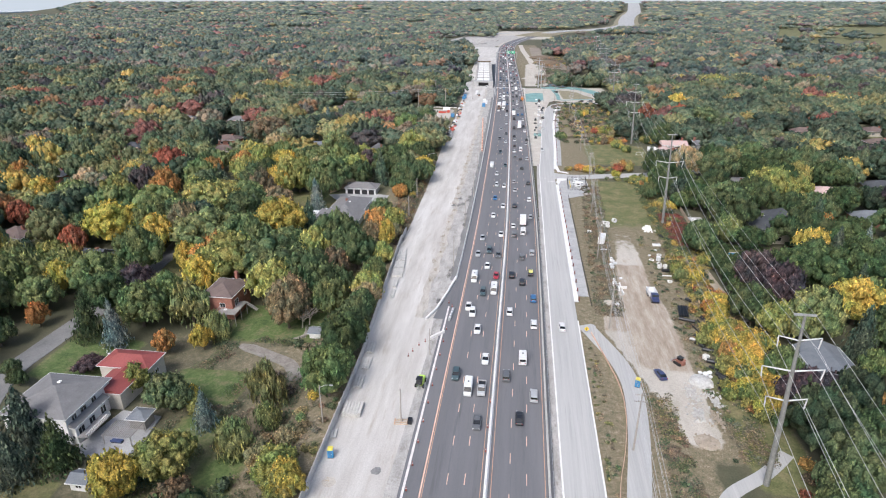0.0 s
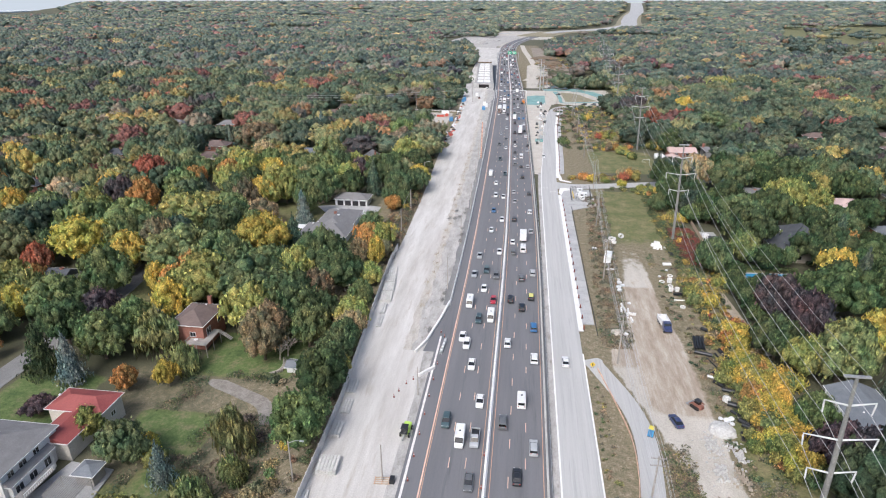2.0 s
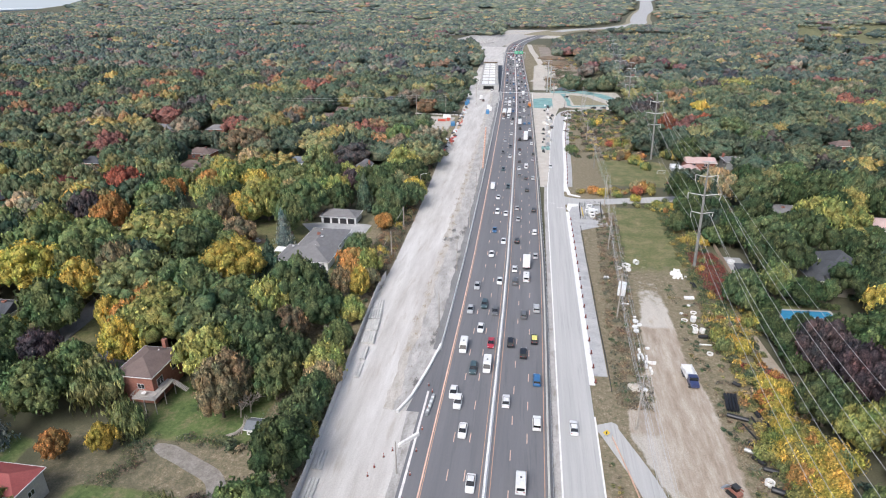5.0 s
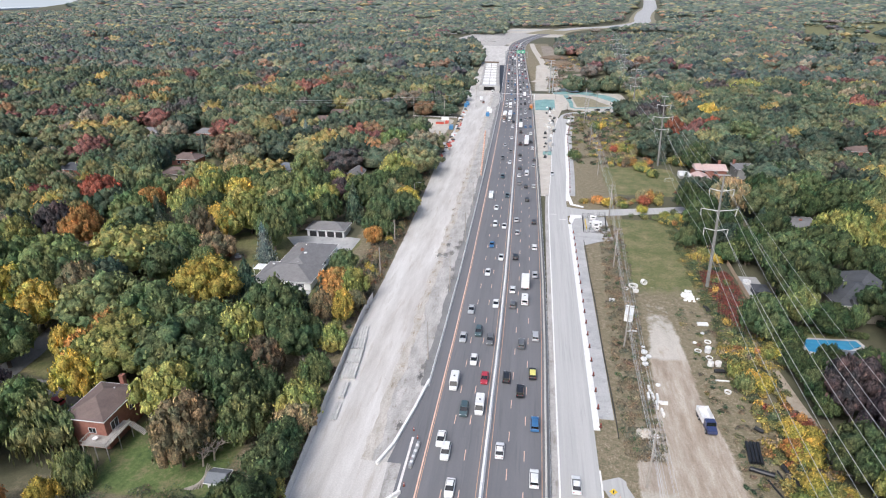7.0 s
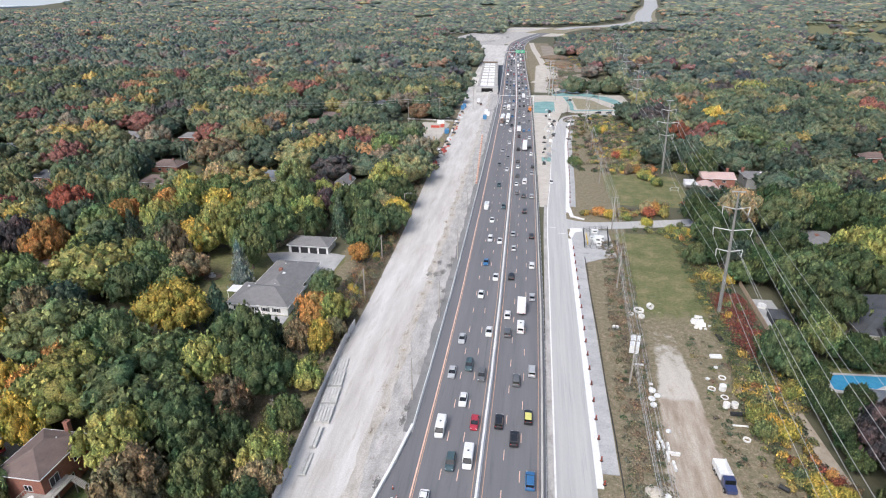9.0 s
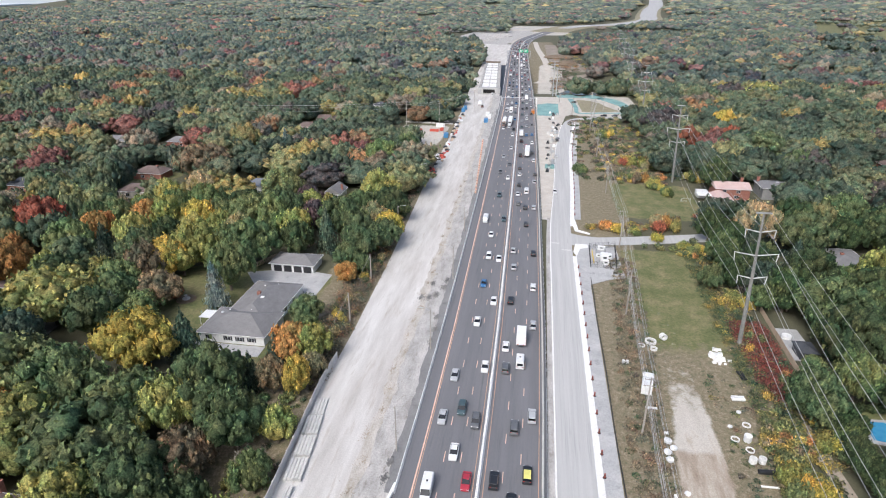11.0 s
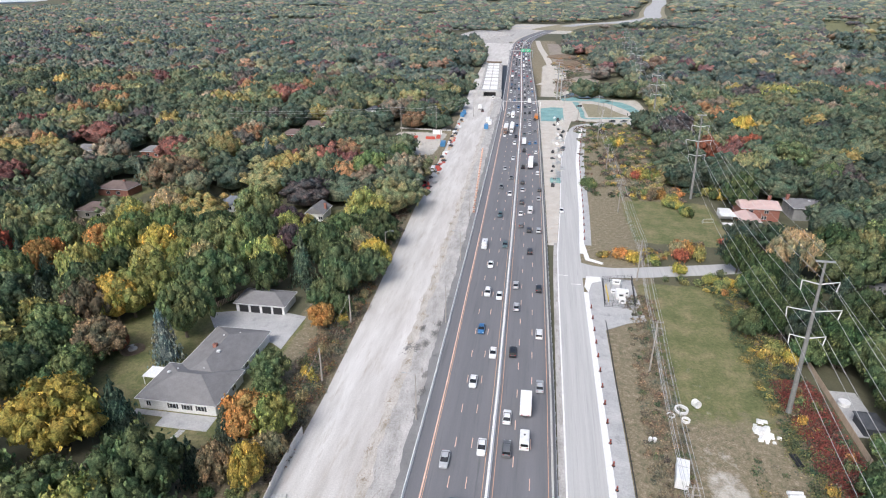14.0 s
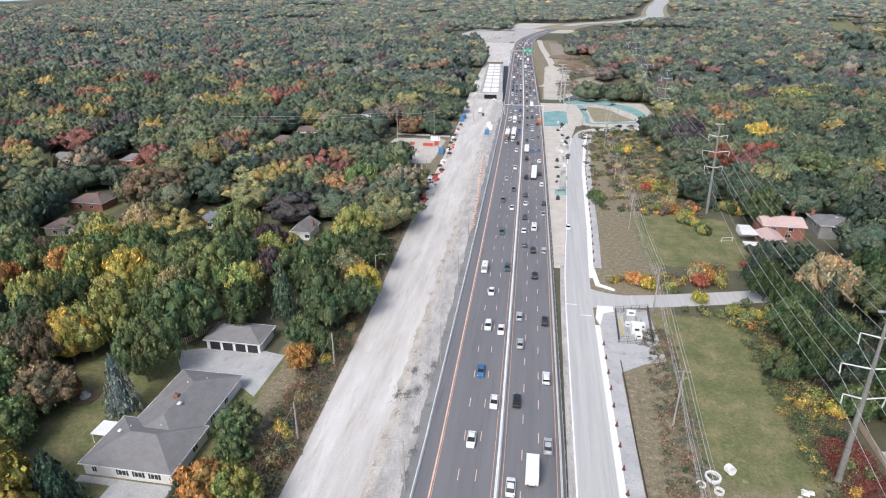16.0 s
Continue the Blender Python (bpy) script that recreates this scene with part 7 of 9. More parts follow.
def vehicle(kind, x, y, colour, toward=False, z=0.07, rz=0.0, where="on the highway"):
    src = CARS.get(kind)
    m4 = pose(x, y, z, 0, 0, rz + (180 if toward else 0))
    if src is None:
        ob = proto(kind)
        ob.matrix_basis = m4
    else:
        ob = copy_thing(src, m4)
    tagged(ob, f"{colour} {WORD[kind]} {where}", CAT[kind], "vehicles in traffic" if where == "on the highway" else "parked vehicles")
    for c in ob.children:
        if c.data.materials and c.data.materials[0].name == "car_paint":
            c.color = (*PAINT[colour], 1)
    return ob


# towards the viewer on the left carriageway, away on the right
DOWN = [("sedan", -6.1, 104.7, "grey"), ("van", -9.1, 116.7, "white"), ("pickup", -5.9, 117.2, "silver"), ("suv", -12.7, 122.1, "teal"), ("sedan", -5.8, 129.9, "white"), ("sedan", -9.0, 144.6, "white"),
        ("suv", -11.2, 154, "white"), ("van", -5.6, 169.4, "white"), ("sedan", -12.7, 157.7, "white"), ("van", -12.5, 177.4, "white"), ("suv", -9.0, 167.9, "teal"), ("sedan", -5.4, 180.5, "red"),
        ("sedan", -8.8, 188, "white"), ("sedan", -12.8, 198.3, "silver"), ("suv", -8.9, 201.9, "teal"), ("suv", -5.4, 198, "grey"), ("sedan", -12.2, 214.1, "silver"), ("sedan", -5.2, 218.7, "white")]
DOWN2 = [("sedan", -9.4, 240.4, "white"), ("sedan", -5.7, 253.3, "white"), ("sedan", -9.8, 264.6, "blue"), ("sedan", -6.3, 284.5, "white"), ("suv", -10.0, 286, "white"), ("sedan", -10.8, 306.4, "white"),
         ("suv", -7.0, 324, "teal"), ("van", -14.4, 322, "white"), ("suv", -11.0, 355.3, "teal"), ("sedan", -8.6, 383.4, "white"), ("suv", -13.1, 393, "grey"), ("sedan", -9.2, 409, "grey"), ("sedan", -13.3, 424.5, "silver"),
         ("sedan", -10.1, 445, "white"), ("suv", -11.1, 480.1, "white"), ("semi_truck", -18.4, 514, "brown"), ("semi_truck", -14.6, 518, "white"), ("van", -19.4, 566.6, "white")]
UP = [("sedan", 3.2, 107.4, "black"), ("suv", 6.5, 115.9, "silver"), ("suv", -0.2, 123.2, "grey"), ("van", 3.8, 131.4, "white"), ("suv", 6.9, 149.3, "white"), ("sedan", -0.2, 156.1, "white"), ("suv", 6.9, 165.3, "blue"),
      ("suv", 3.4, 176.6, "black"), ("suv", -0.1, 181.6, "black"), ("suv", 3.1, 197.3, "grey"), ("suv", 6.8, 201.6, "silver"), ("suv", -0.1, 219, "grey"), ("van", 3.4, 222.1, "white")]
UP2 = [("sedan", -0.6, 228.9, "white"), ("box_truck", 3.3, 233.5, "white"), ("sedan", 6.4, 241, "silver"), ("suv", -0.6, 254.5, "black"), ("suv", 6.0, 264.2, "white"), ("sedan", -0.8, 278.5, "silver"), ("suv", 5.6, 291, "black"),
       ("sedan", -1.6, 292.6, "silver"), ("suv", 2.2, 319.6, "black"), ("suv", -2.0, 344.7, "grey"), ("suv", 1.3, 340.1, "black"), ("suv", 5.0, 340.2, "silver"), ("van", 1.2, 362, "white"), ("sedan", -2.6, 358.4, "white"),
       ("suv", -2.7, 372.7, "black"), ("sedan", 4.6, 378.6, "silver"), ("suv", 4.8, 391.4, "black"), ("sedan", -3.0, 390.1, "white"), ("suv", -3.4, 401.6, "black"), ("suv", 3.6, 418, "white"), ("pickup", -4.0, 428.8, "black"),
       ("semi_truck", -0.3, 434, "white"), ("pickup", -4.7, 463.8, "black")]
for kind, x, y, c in DOWN + DOWN2:
    vehicle(kind, x, y, c, True)
for kind, x, y, c in UP + UP2:
    vehicle(kind, x, y, c)
taxi = vehicle("suv", 6.2, 184.0, "black")
taxi["label"] = "black taxi with a yellow roof on the highway"
for c in taxi.children:
    if c.name.startswith("roof"):
        c.color = (0.75, 0.7, 0.2, 1)
tr = random.Random(4)
hues = ["white", "white", "white", "silver", "grey", "black", "black", "teal", "blue", "red"]
for lane, toward, y0, gap in ((-12.6, True, 500, 26), (-9.0, True, 505, 21), (-5.5, True, 498, 23), (-0.2, False, 482, 16), (3.2, False, 452, 19), (6.7, False, 436, 27)):
    y = y0
    while y < 1260:
        kind = "sedan" if tr.random() < 0.45 else ("suv" if tr.random() < 0.75 else tr.choice(["van", "pickup", "box_truck"]))
        slope = float(shift(y + 10) - shift(y - 10)) / 20
        src, keep = simple(kind)
        hue = tr.choice(hues)
        ob = thing(kind, f"{hue} {WORD[kind]} in distant highway traffic", CAT[kind], pose(lane + float(shift(y)), y, 0.07, 0, 0, -math.degrees(math.atan(slope)) + (180 if toward else 0)), "vehicles in traffic")
        for c in keep:
            shared(c.name.split(".")[0], c.data, ob, None, PAINT[hue])
        y += gap * (0.7 + 0.95 * tr.random())
vehicle("bus", 0.8, 560, "orange")
vehicle("sedan", 14.9, 149.0, "white", False, 0.05, 0, "on the local road")
vehicle("sedan", 14.4, 364.4, "white", True, 0.05, 0, "parked beside the local road")
vehicle("suv", 17.6, 470, "black", False, 0.05, -6, "on the local road")
vehicle("sedan", 38.0, 128.8, "navy", False, 0.0, 14, "parked on the sandy lot")
vehicle("suv", -107.4, 161.0, "red", False, float(height(-107.4, 161)) + 0.12, 80, "parked on a driveway")
for x, y, c in ((104.9, 178.8, "white"), (107.3, 174.5, "black"), (113, 289, "white"), (121, 286, "white")):
    vehicle("suv", x, y, c, False, 0.05, 60, "parked by a house")
for x, y, c in ((34, 612, "black"), (54, 556, "black"), (62, 557, "grey")):
    vehicle("suv", x, y, c, False, 0.1, 70, "on the far side street")
for x, y, c, k in ((-50, 392, "red", "pickup"), (-50.2, 417, "white", "van"), (-50.5, 478, "black", "pickup"), (-43.4, 591, "black", "box_truck"), (-40.3, 580, "brown", "pickup"), (-37, 640, "white", "van")):
    vehicle(k, x, y, c, False, 0.05, 4, "parked on the site strip")


def dump_truck(x, y, rz):
    ob = thing("dump_truck", "dark blue dump truck with an open pale steel box", "truck", pose(x, y, 0, 0, 0, rz), "parked vehicles")
    part("chassis", Build().box(-0.5, 0.5, -3.6, 3.8, 0.6, 0.95), "dark_metal", ob)
    bx = Build().box(-1.25, 1.25, -3.8, 0.8, 1.0, 1.15).box(-1.25, -1.13, -3.8, 0.8, 1.15, 2.3).box(1.13, 1.25, -3.8, 0.8, 1.15, 2.3).box(-1.13, 1.13, 0.66, 0.8, 1.15, 2.5).box(-1.13, 1.13, -3.8, -3.66, 1.15, 2.2)
    part("dump_box", bx, "wrap_white", ob, "open pale steel dump box")
    for k in range(5):
        part("rib", Build().box(-1.31, -1.25, -3.6 + k, -3.48 + k, 1.1, 2.3).box(1.25, 1.31, -3.6 + k, -3.48 + k, 1.1, 2.3), "wrap_white", ob)
    cab = part("cab", loft(Build(), [(1.1, 1.1, 0.7, 2.6, 0.15), (2.2, 1.1, 0.7, 2.6, 0.16), (2.5, 1.1, 0.7, 1.75, 0.14), (4.0, 0.95, 0.7, 1.5, 0.14)]), "car_paint", ob)
    cab.color = (*PAINT["navy"], 1)
    part("windscreen", frustum(Build(), (1.0, 2.2, 2.6), (0.92, 2.2, 2.3), 1.75, 2.45), "car_glass", ob)
    wheels(ob, 1.0, (-2.8, -1.6, 2.9), True)
    lights(ob, 0.75, 3.98, -3.8, 1.1, 1.1)


dump_truck(44.2, 171.5, 184)


def loader(x, y, rz):
    ob = thing("skid_loader", "small rust-brown tracked loader with a steel bucket", "loader", pose(x, y, 0, 0, 0, rz))
    for q in (-1, 1):
        part("track", Build().side([(-1.2, 0.2), (-0.9, 0), (0.9, 0), (1.2, 0.2), (1.1, 0.6), (-1.0, 0.7)], q * 0.85 - 0.2, q * 0.85 + 0.2), "rubber", ob)
        part("lift_arm", Build().side([(-1.2, 1.3), (-1.2, 1.55), (0.6, 1.5), (1.7, 0.5), (1.6, 0.35), (0.4, 1.25)], q * 0.8 - 0.08, q * 0.8 + 0.08), "brick_red", ob)
    part("body", Build().box(-0.62, 0.62, -1.4, 0.7, 0.35, 1.2, 0.05), "brick_red", ob)
    cb = part("cab", Build().box(-0.6, 0.6, -0.6, 0.6, 1.2, 2.05, 0.08), "car_glass", ob)
    part("cab_roof", Build().box(-0.62, 0.62, -0.7, 0.62, 2.05, 2.15), "dark_metal", cb)
    part("bucket", Build().side([(1.6, 0.05), (2.4, 0.05), (2.35, 0.12), (1.75, 0.15), (1.7, 0.65), (1.6, 0.65)], -1.0, 1.0), "galvanized", ob)


loader(44.0, 135.0, 35)


def roller(x, y, rz):
    ob = thing("lime_machine", "lime-green wheeled construction machine with black cab", "machine", pose(x, y, 0, 0, 0, rz))
    part("body", loft(Build(), [(-2.4, 0.7, 0.6, 1.2, 0.1), (-2.2, 0.8, 0.5, 1.5, 0.12), (0.2, 0.85, 0.5, 1.55, 0.12), (0.9, 0.8, 0.5, 1.3, 0.1)]), "lime_paint", ob)
    part("cab", Build().box(-0.7, 0.7, 0.2, 1.7, 1.2, 2.6, 0.1), "car_glass", ob)
    part("cab_roof", Build().box(-0.75, 0.75, 0.1, 1.8, 2.6, 2.75, 0.06), "black_plastic", ob)
    part("boom", Build().box(-0.15, 0.15, 1.5, 3.2, 0.8, 1.1), "galvanized", ob)
    wheels(ob, 0.95, (-1.6, 1.0), True)


roller(-20.9, 117.5, 176)


# ---- site furniture ----
CONE = {}


def cone(x, y, z=0.06):
    if not CONE:
        CONE["base"] = Build().box(-0.2, 0.2, -0.2, 0.2, 0, 0.05).mesh("base", "rubber")
        CONE["body"] = Build().tube((0, 0, 0.05), (0, 0, 0.95), 0.17, 0.07, 10).mesh("body", "orange_plastic")
        CONE["band"] = Build().tube((0, 0, 0.55), (0, 0, 0.7), 0.125, 0.108, 10).mesh("band", "white_paint")
    ob = thing("traffic_cone", "orange traffic cone with a white band on a black base", "traffic cone", pose(x, y, z), "traffic cones")
    for key, me in CONE.items():
        shared(key, me, ob)


for k in range(12):
    cone(-18.1 + 0.03 * k, 84 + 6.7 * k, 0.06)
for x, y in ((-26.1, 129.4), (-25.4, 131.9), (-24.2, 135.0), (-22.8, 137.0), (-19.0, 160), (-3.6, 96.5), (-3.6, 104), (-3.6, 113)):
    cone(x, y)
DRUM = {}


def drum(x, y):
    if not DRUM:
        DRUM["base"] = Build().tube((0, 0, 0), (0, 0, 0.08), 0.38, 0.36, 10).mesh("base", "rubber")
        DRUM["post"] = Build().tube((0, 0, 0.08), (0, 0, 1.1), 0.2, 0.14, 10).mesh("post", "orange_plastic")
        DRUM["collar"] = Build().tube((0, 0, 0.55), (0, 0, 0.72), 0.185, 0.172, 10).mesh("collar", "black_plastic")
    ob = thing("channelizer_post", "faded orange channelizer post on a black rubber base", "traffic post", pose(x, y, 0.14), "channelizer posts")
    for key, me in DRUM.items():
        shared(key, me, ob)


for k in range(19):
    drum(21.15 + float(local_shift(167 + 6.4 * k)), 167 + 6.4 * k)
for k in range(26):
    drum(21.5 + float(local_shift(335 + 7.4 * k)), 335 + 7.4 * k)
# water-filled barriers beside the opening
cross = thing("barricade", "white plastic barricade across the closed shoulder", "barricade")
for k in range(3):
    a = Vector((-21.8, 138.2)).lerp(Vector((-18.2, 142.6)), k / 3)
    c = Vector((-21.8, 138.2)).lerp(Vector((-18.2, 142.6)), (k + 0.94) / 3)
    d = (c - a).normalized()
    nrm = Vector((-d.y, d.x)) * 0.28
    part("section", Build().prism([tuple(a - nrm), tuple(c - nrm), tuple(c + nrm), tuple(a + nrm)], 0.02, 0.85), "white_concrete", cross)
att = thing("crash_cushion", "grey striped crash cushion at the barrier end", "crash cushion", pose(-17.4, 152.5, 0.06, 0, 0, -4))
for k in range(9):
    part("bay", Build().box(-0.35, 0.35, -3.6 + 0.82 * k, -2.9 + 0.82 * k, 0.05, 0.8, 0.04), "white_paint" if k % 2 else "galvanized", att)
# noise wall panels and posts along the retaining wall
noise_wall = thing("noise_wall", "pale precast panel wall with square posts beside the strip", "wall", kind="structure")
post_m = Build().box(-0.14, 0.14, -0.14, 0.14, 0.0, 2.7).mesh("post", "concrete")
for k in range(36):
    y0, y1 = 73 + 4.0 * k, 77 + 4.0 * k
    x0, x1 = float(left_edge(y0)) + 0.1, float(left_edge(y1)) + 0.1
    a = math.degrees(math.atan2(x0 - x1, y1 - y0))
    shared("post", post_m, noise_wall, pose(x0, y0, 0, 0, 0, a))
    ln = math.hypot(x1 - x0, y1 - y0)
    if k == 0:
        panel_m = Build().box(-0.07, 0.07, 0.16, 3.86, 0.02, 1.22).box(-0.07, 0.07, 0.16, 3.86, 1.26, 2.5).mesh("panel", "concrete")
    shared("panel", panel_m, noise_wall, pose(x0, y0, 0, 0, 0, a))
# stacks of precast pieces along the wall
BEAM = Build().side([(-1.5, 0), (1.5, 0), (1.5, 0.34), (-1.5, 0.34)], -0.3, 0.3).mesh("beam", "concrete")
SKID = Build().box(-1.2, 1.2, -0.06, 0.06, 0, 0.1).mesh("skid", "fence_wood")


def stack(x, y, n, layers, rz, length=1.0):
    ob = thing("beam_stack", "stack of pale precast concrete beams on timber skids", "stack", pose(x, y, 0.02, 0, 0, rz), "beam stacks")
    for q in (-1.1, 1.1):
        shared("skid", SKID, ob, pose(0, q * length, 0) @ Matrix.Diagonal((n * 0.24, 1, 1, 1)))
    for j in range(layers):
        for k in range(n):
            shared("beam", BEAM, ob, pose((k - (n - 1) / 2) * 0.7 + 0.05 * j, 0.1 * (k % 2), 0.1 + 0.36 * j) @ Matrix.Diagonal((1, length, 1, 1)))


for x, y, n, ly, rz, ln in ((-34.6, 105.6, 6, 3, 3, 1.5), (-36.0, 116.4, 3, 2, 3, 1.6), (-36.1, 124.6, 3, 1, 3, 1.7), (-36.8, 132.2, 3, 1, 4, 1.8), (-37.6, 163.5, 2, 1, 4, 2.0), (-38.2, 171.0, 2, 2, 4, 2.0), (-39.0, 178.6, 5, 2, 6, 1.9),
                            (-39.6, 185.0, 5, 2, 6, 1.9), (-40.4, 191.4, 5, 2, 7, 1.9), (-41.0, 197.8, 4, 1, 7, 1.9), (-36.6, 97.5, 2, 1, 8, 0.9)):
    stack(x, y, n, ly, rz, ln)


def toilet(x, y, rz):
    ob = thing("portable_toilet", "blue portable toilet with a yellow roof", "portable toilet", pose(x, y, 0.03, 0, 0, rz), "portable toilets")
    part("cabin", Build().box(-0.56, 0.56, -0.56, 0.56, 0.08, 2.05), "toilet_blue", ob)
    part("skid", Build().box(-0.6, 0.6, -0.6, 0.6, 0, 0.1), "dark_metal", ob)
    part("roof", Build().box(-0.6, 0.6, -0.6, 0.6, 2.05, 2.3, 0.12), "toilet_yellow", ob)
    dr = part("door", Build().box(-0.4, 0.4, -0.6, -0.555, 0.15, 1.95), "site_blue", ob)
    part("latch", Build().box(0.26, 0.34, -0.63, -0.6, 1.0, 1.1), "white_paint", dr)


toilet(-35.2, 91.0, 10)
toilet(31.6, 123.8, -20)
bd = thing("timber_formwork", "reddish timber formwork frame lying on the strip", "formwork", pose(-22.9, 103.4, 0.05, 0, 0, 5))
for k in range(4):
    part("plank", Build().box(-1.6, 1.6, -0.9 + 0.55 * k, -0.75 + 0.55 * k, 0, 0.14), "fence_wood", bd)
for q in (-1.4, 0, 1.4):
    part("crosspiece", Build().box(q - 0.07, q + 0.07, -1.0, 0.95, 0.14, 0.24), "line_orange", bd)
tagged(part("generator", Build().box(-0.5, 0.5, -0.7, 0.7, 0.1, 1.1, 0.06), "black_plastic", None, "", pose(-20.9, 103.4, 0.03)), "black boxy generator on the strip", "generator")
tagged(part("drain_pit", Build().sphere((-25.0, 88.2, 0.0), 1.1, 14, 6, 0.16, 0.35), "dark_rubble"), "dark heap of broken asphalt by a drain", "rubble")
tagged(part("manhole_patch", Build().tube((-33.5, 84.2, 0.0), (-33.5, 84.2, 0.035), 1.5, 1.5, 6), "sand"), "brown soil patch on the strip", "patch", kind="structure")


def heap(x, y, r, h, mat, name, label, n=60, chunk=0.35, seed=1, solid=True):
    """A low mound strewn with broken chunks."""
    rg = random.Random(seed)
    ob = thing(name, label, "rubble heap", pose(x, y, 0))
    if solid:
        part("mound", Build().sphere((0, 0, -0.05), r, 16, 8, h / r, 0.14), mat, ob)
    ch = Build()
    for _ in range(n):
        a, d = rg.uniform(0, 6.28), abs(rg.gauss(0, 0.55)) * r if not solid else r * math.sqrt(rg.random()) * 1.15
        z = h * math.sqrt(max(0, 1 - (d / r) ** 2)) if d < r else 0
        s = chunk * rg.uniform(0.4, 1.3)
        px, py = d * math.cos(a) * (1 if solid else 0.75), d * math.sin(a) * (1 if solid else 1.5)
        w = rg.uniform(0.5, 1.0)
        ch.add([(px - s, py - s * w, z - 0.2), (px + s * w, py - s, z - 0.2), (px + s, py + s * w, z - 0.2), (px - s * w, py + s, z - 0.2), (px - s * 0.4, py - s * 0.6, z + s * w), (px + s * 0.6, py - s * 0.3, z + s * 0.8), (px + s * 0.4, py + s * 0.5, z + s * w * 0.7), (px - s * 0.5, py + s * 0.5, z + s * 0.6)],
               [(4, 5, 6, 7), (0, 1, 5, 4), (1, 2, 6, 5), (2, 3, 7, 6), (3, 0, 4, 7)])
    tagged(part("rubble", ch, mat, ob), kind="stuff")
    return ob


heap(47.6, 127.6, 2.9, 1.3, "rubble", "gravel_heap", "grey cone of fine gravel on the lot", 20, 0.15, 2)
heap(44.0, 122.4, 2.8, 0.35, "rubble", "rubble_heap", "scatter of pale broken concrete lumps", 150, 0.24, 3, False)
heap(43.4, 114.3, 2.4, 0.6, "rubble", "rubble_heap", "scatter of pale broken concrete lumps", 90, 0.3, 4, False)
heap(46.9, 112.3, 2.6, 0.9, "ridge_soil", "rubble_heap", "low heap of brown soil and broken lumps", 70, 0.26, 5, False)
heap(48.6, 120.0, 2.9, 0.5, "rubble", "rubble_heap", "low spread of grey broken rubble", 90, 0.25, 6, False)
heap(43.0, 105.6, 2.6, 0.4, "ridge_soil", "soil_heap", "low sandy soil heap with grass edges", 25, 0.25, 7)
heap(53.7, 233.0, 2.3, 0.3, "white_concrete", "slab_heap", "pile of pale broken concrete slabs in the grass", 44, 0.8, 8, False)
heap(30.2, 166.5, 1.7, 0.9, "sand", "soil_heap", "small pale soil heap beside the poles", 20, 0.2, 9)
for k, (x, y, r) in enumerate(((-28.0, 252.8, 2.4), (-25.8, 253.4, 2.0), (-23.9, 255.6, 2.2), (-22.2, 260.8, 2.4), (-21.8, 266.0, 2.2), (-26.0, 263.0, 1.6), (-20.9, 235.5, 1.5), (-21.3, 179.5, 1.4), (-21.2, 183.8, 1.4), (-20.9, 228.5, 1.4), (-21.5, 242, 1.2), (-22.4, 161, 1.4))):
    heap(x, y, r, 0.3, "dark_rubble", "asphalt_debris", "dark broken asphalt debris on the strip", 110, 0.11, 20 + k, False)
for k in range(26):
    y = 175 + 8 * k
    heap(-27.2 + float(shift(y)) + 0.7 * math.sin(k * 2.3), y, 2.4, 0.12, "ridge_soil", "soil_ridge", "low ridge of loose brown soil and stones", 90, 0.1, 60 + k, False)


def pipe(name, label, p0, p1, r, mat, wall=0.0, n=14):
    """A hollow pipe lying on the ground."""
    a, c = Vector(p0), Vector(p1)
    q = (c - a).to_track_quat("Z", "Y")
    ri = r * 0.86
    v = []
    for p, rr in ((a, r), (c, r), (c, ri), (a, ri)):
        v += [p + q @ Vector((rr * math.cos(6.2832 * k / n), rr * math.sin(6.2832 * k / n), 0)) for k in range(n)]
    f = [(j * n + k, j * n + (k + 1) % n, ((j + 1) % 4) * n + (k + 1) % n, ((j + 1) % 4) * n + k) for j in range(4) for k in range(n)]
    return tagged(part(name, Build().add(v, f), mat), label, "pipe", "site pipes")


BLACK = "black corrugated plastic drain pipe lying on grass"
for k in range(4):
    pipe("drain_pipe", BLACK, (50.0 + 0.75 * k, 160.4, 0.36), (51.0 + 0.75 * k, 166.6, 0.36), 0.35, "black_plastic")
pipe("drain_pipe", BLACK, (49.2, 158.6, 0.5), (53.4, 157.2, 0.5), 0.5, "black_plastic")
for k in range(2):
    pipe("drain_pipe", BLACK, (55.9 + 1.25 * k, 160.2, 0.56), (57.4 + 1.25 * k, 154.0, 0.56), 0.55, "black_plastic")
for a, c, r in (((54.6, 159.0), (55.6, 152.4), 0.2), ((51.9, 156.2), (53.6, 150.6), 0.2), ((51.0, 149.8), (54.6, 148.2), 0.45), ((50.6, 145.6), (52.4, 143.4), 0.5), ((51.6, 142.4), (54.2, 141.6), 0.5), ((54.2, 145.6), (54.9, 140.2), 0.2), ((54.8, 145.7), (55.6, 140.3), 0.2),
                ((51.2, 136.8), (55.2, 135.2), 0.6), ((51.2, 134.4), (52.8, 132.8), 0.35), ((52.0, 131.2), (53.8, 129.4), 0.55), ((52.2, 129.6), (54.0, 128.2), 0.55), ((51.4, 127.2), (51.0, 124.6), 0.3), ((54.2, 171.4), (55.6, 170.2), 0.5), ((51.2, 192.2), (54.4, 192.4), 0.5), ((57.0, 227.2), (57.4, 223.4), 0.3), ((57.8, 227.0), (58.2, 223.6), 0.3)):
    pipe("drain_pipe", BLACK, (*a, r), (*c, r), r, "black_plastic")
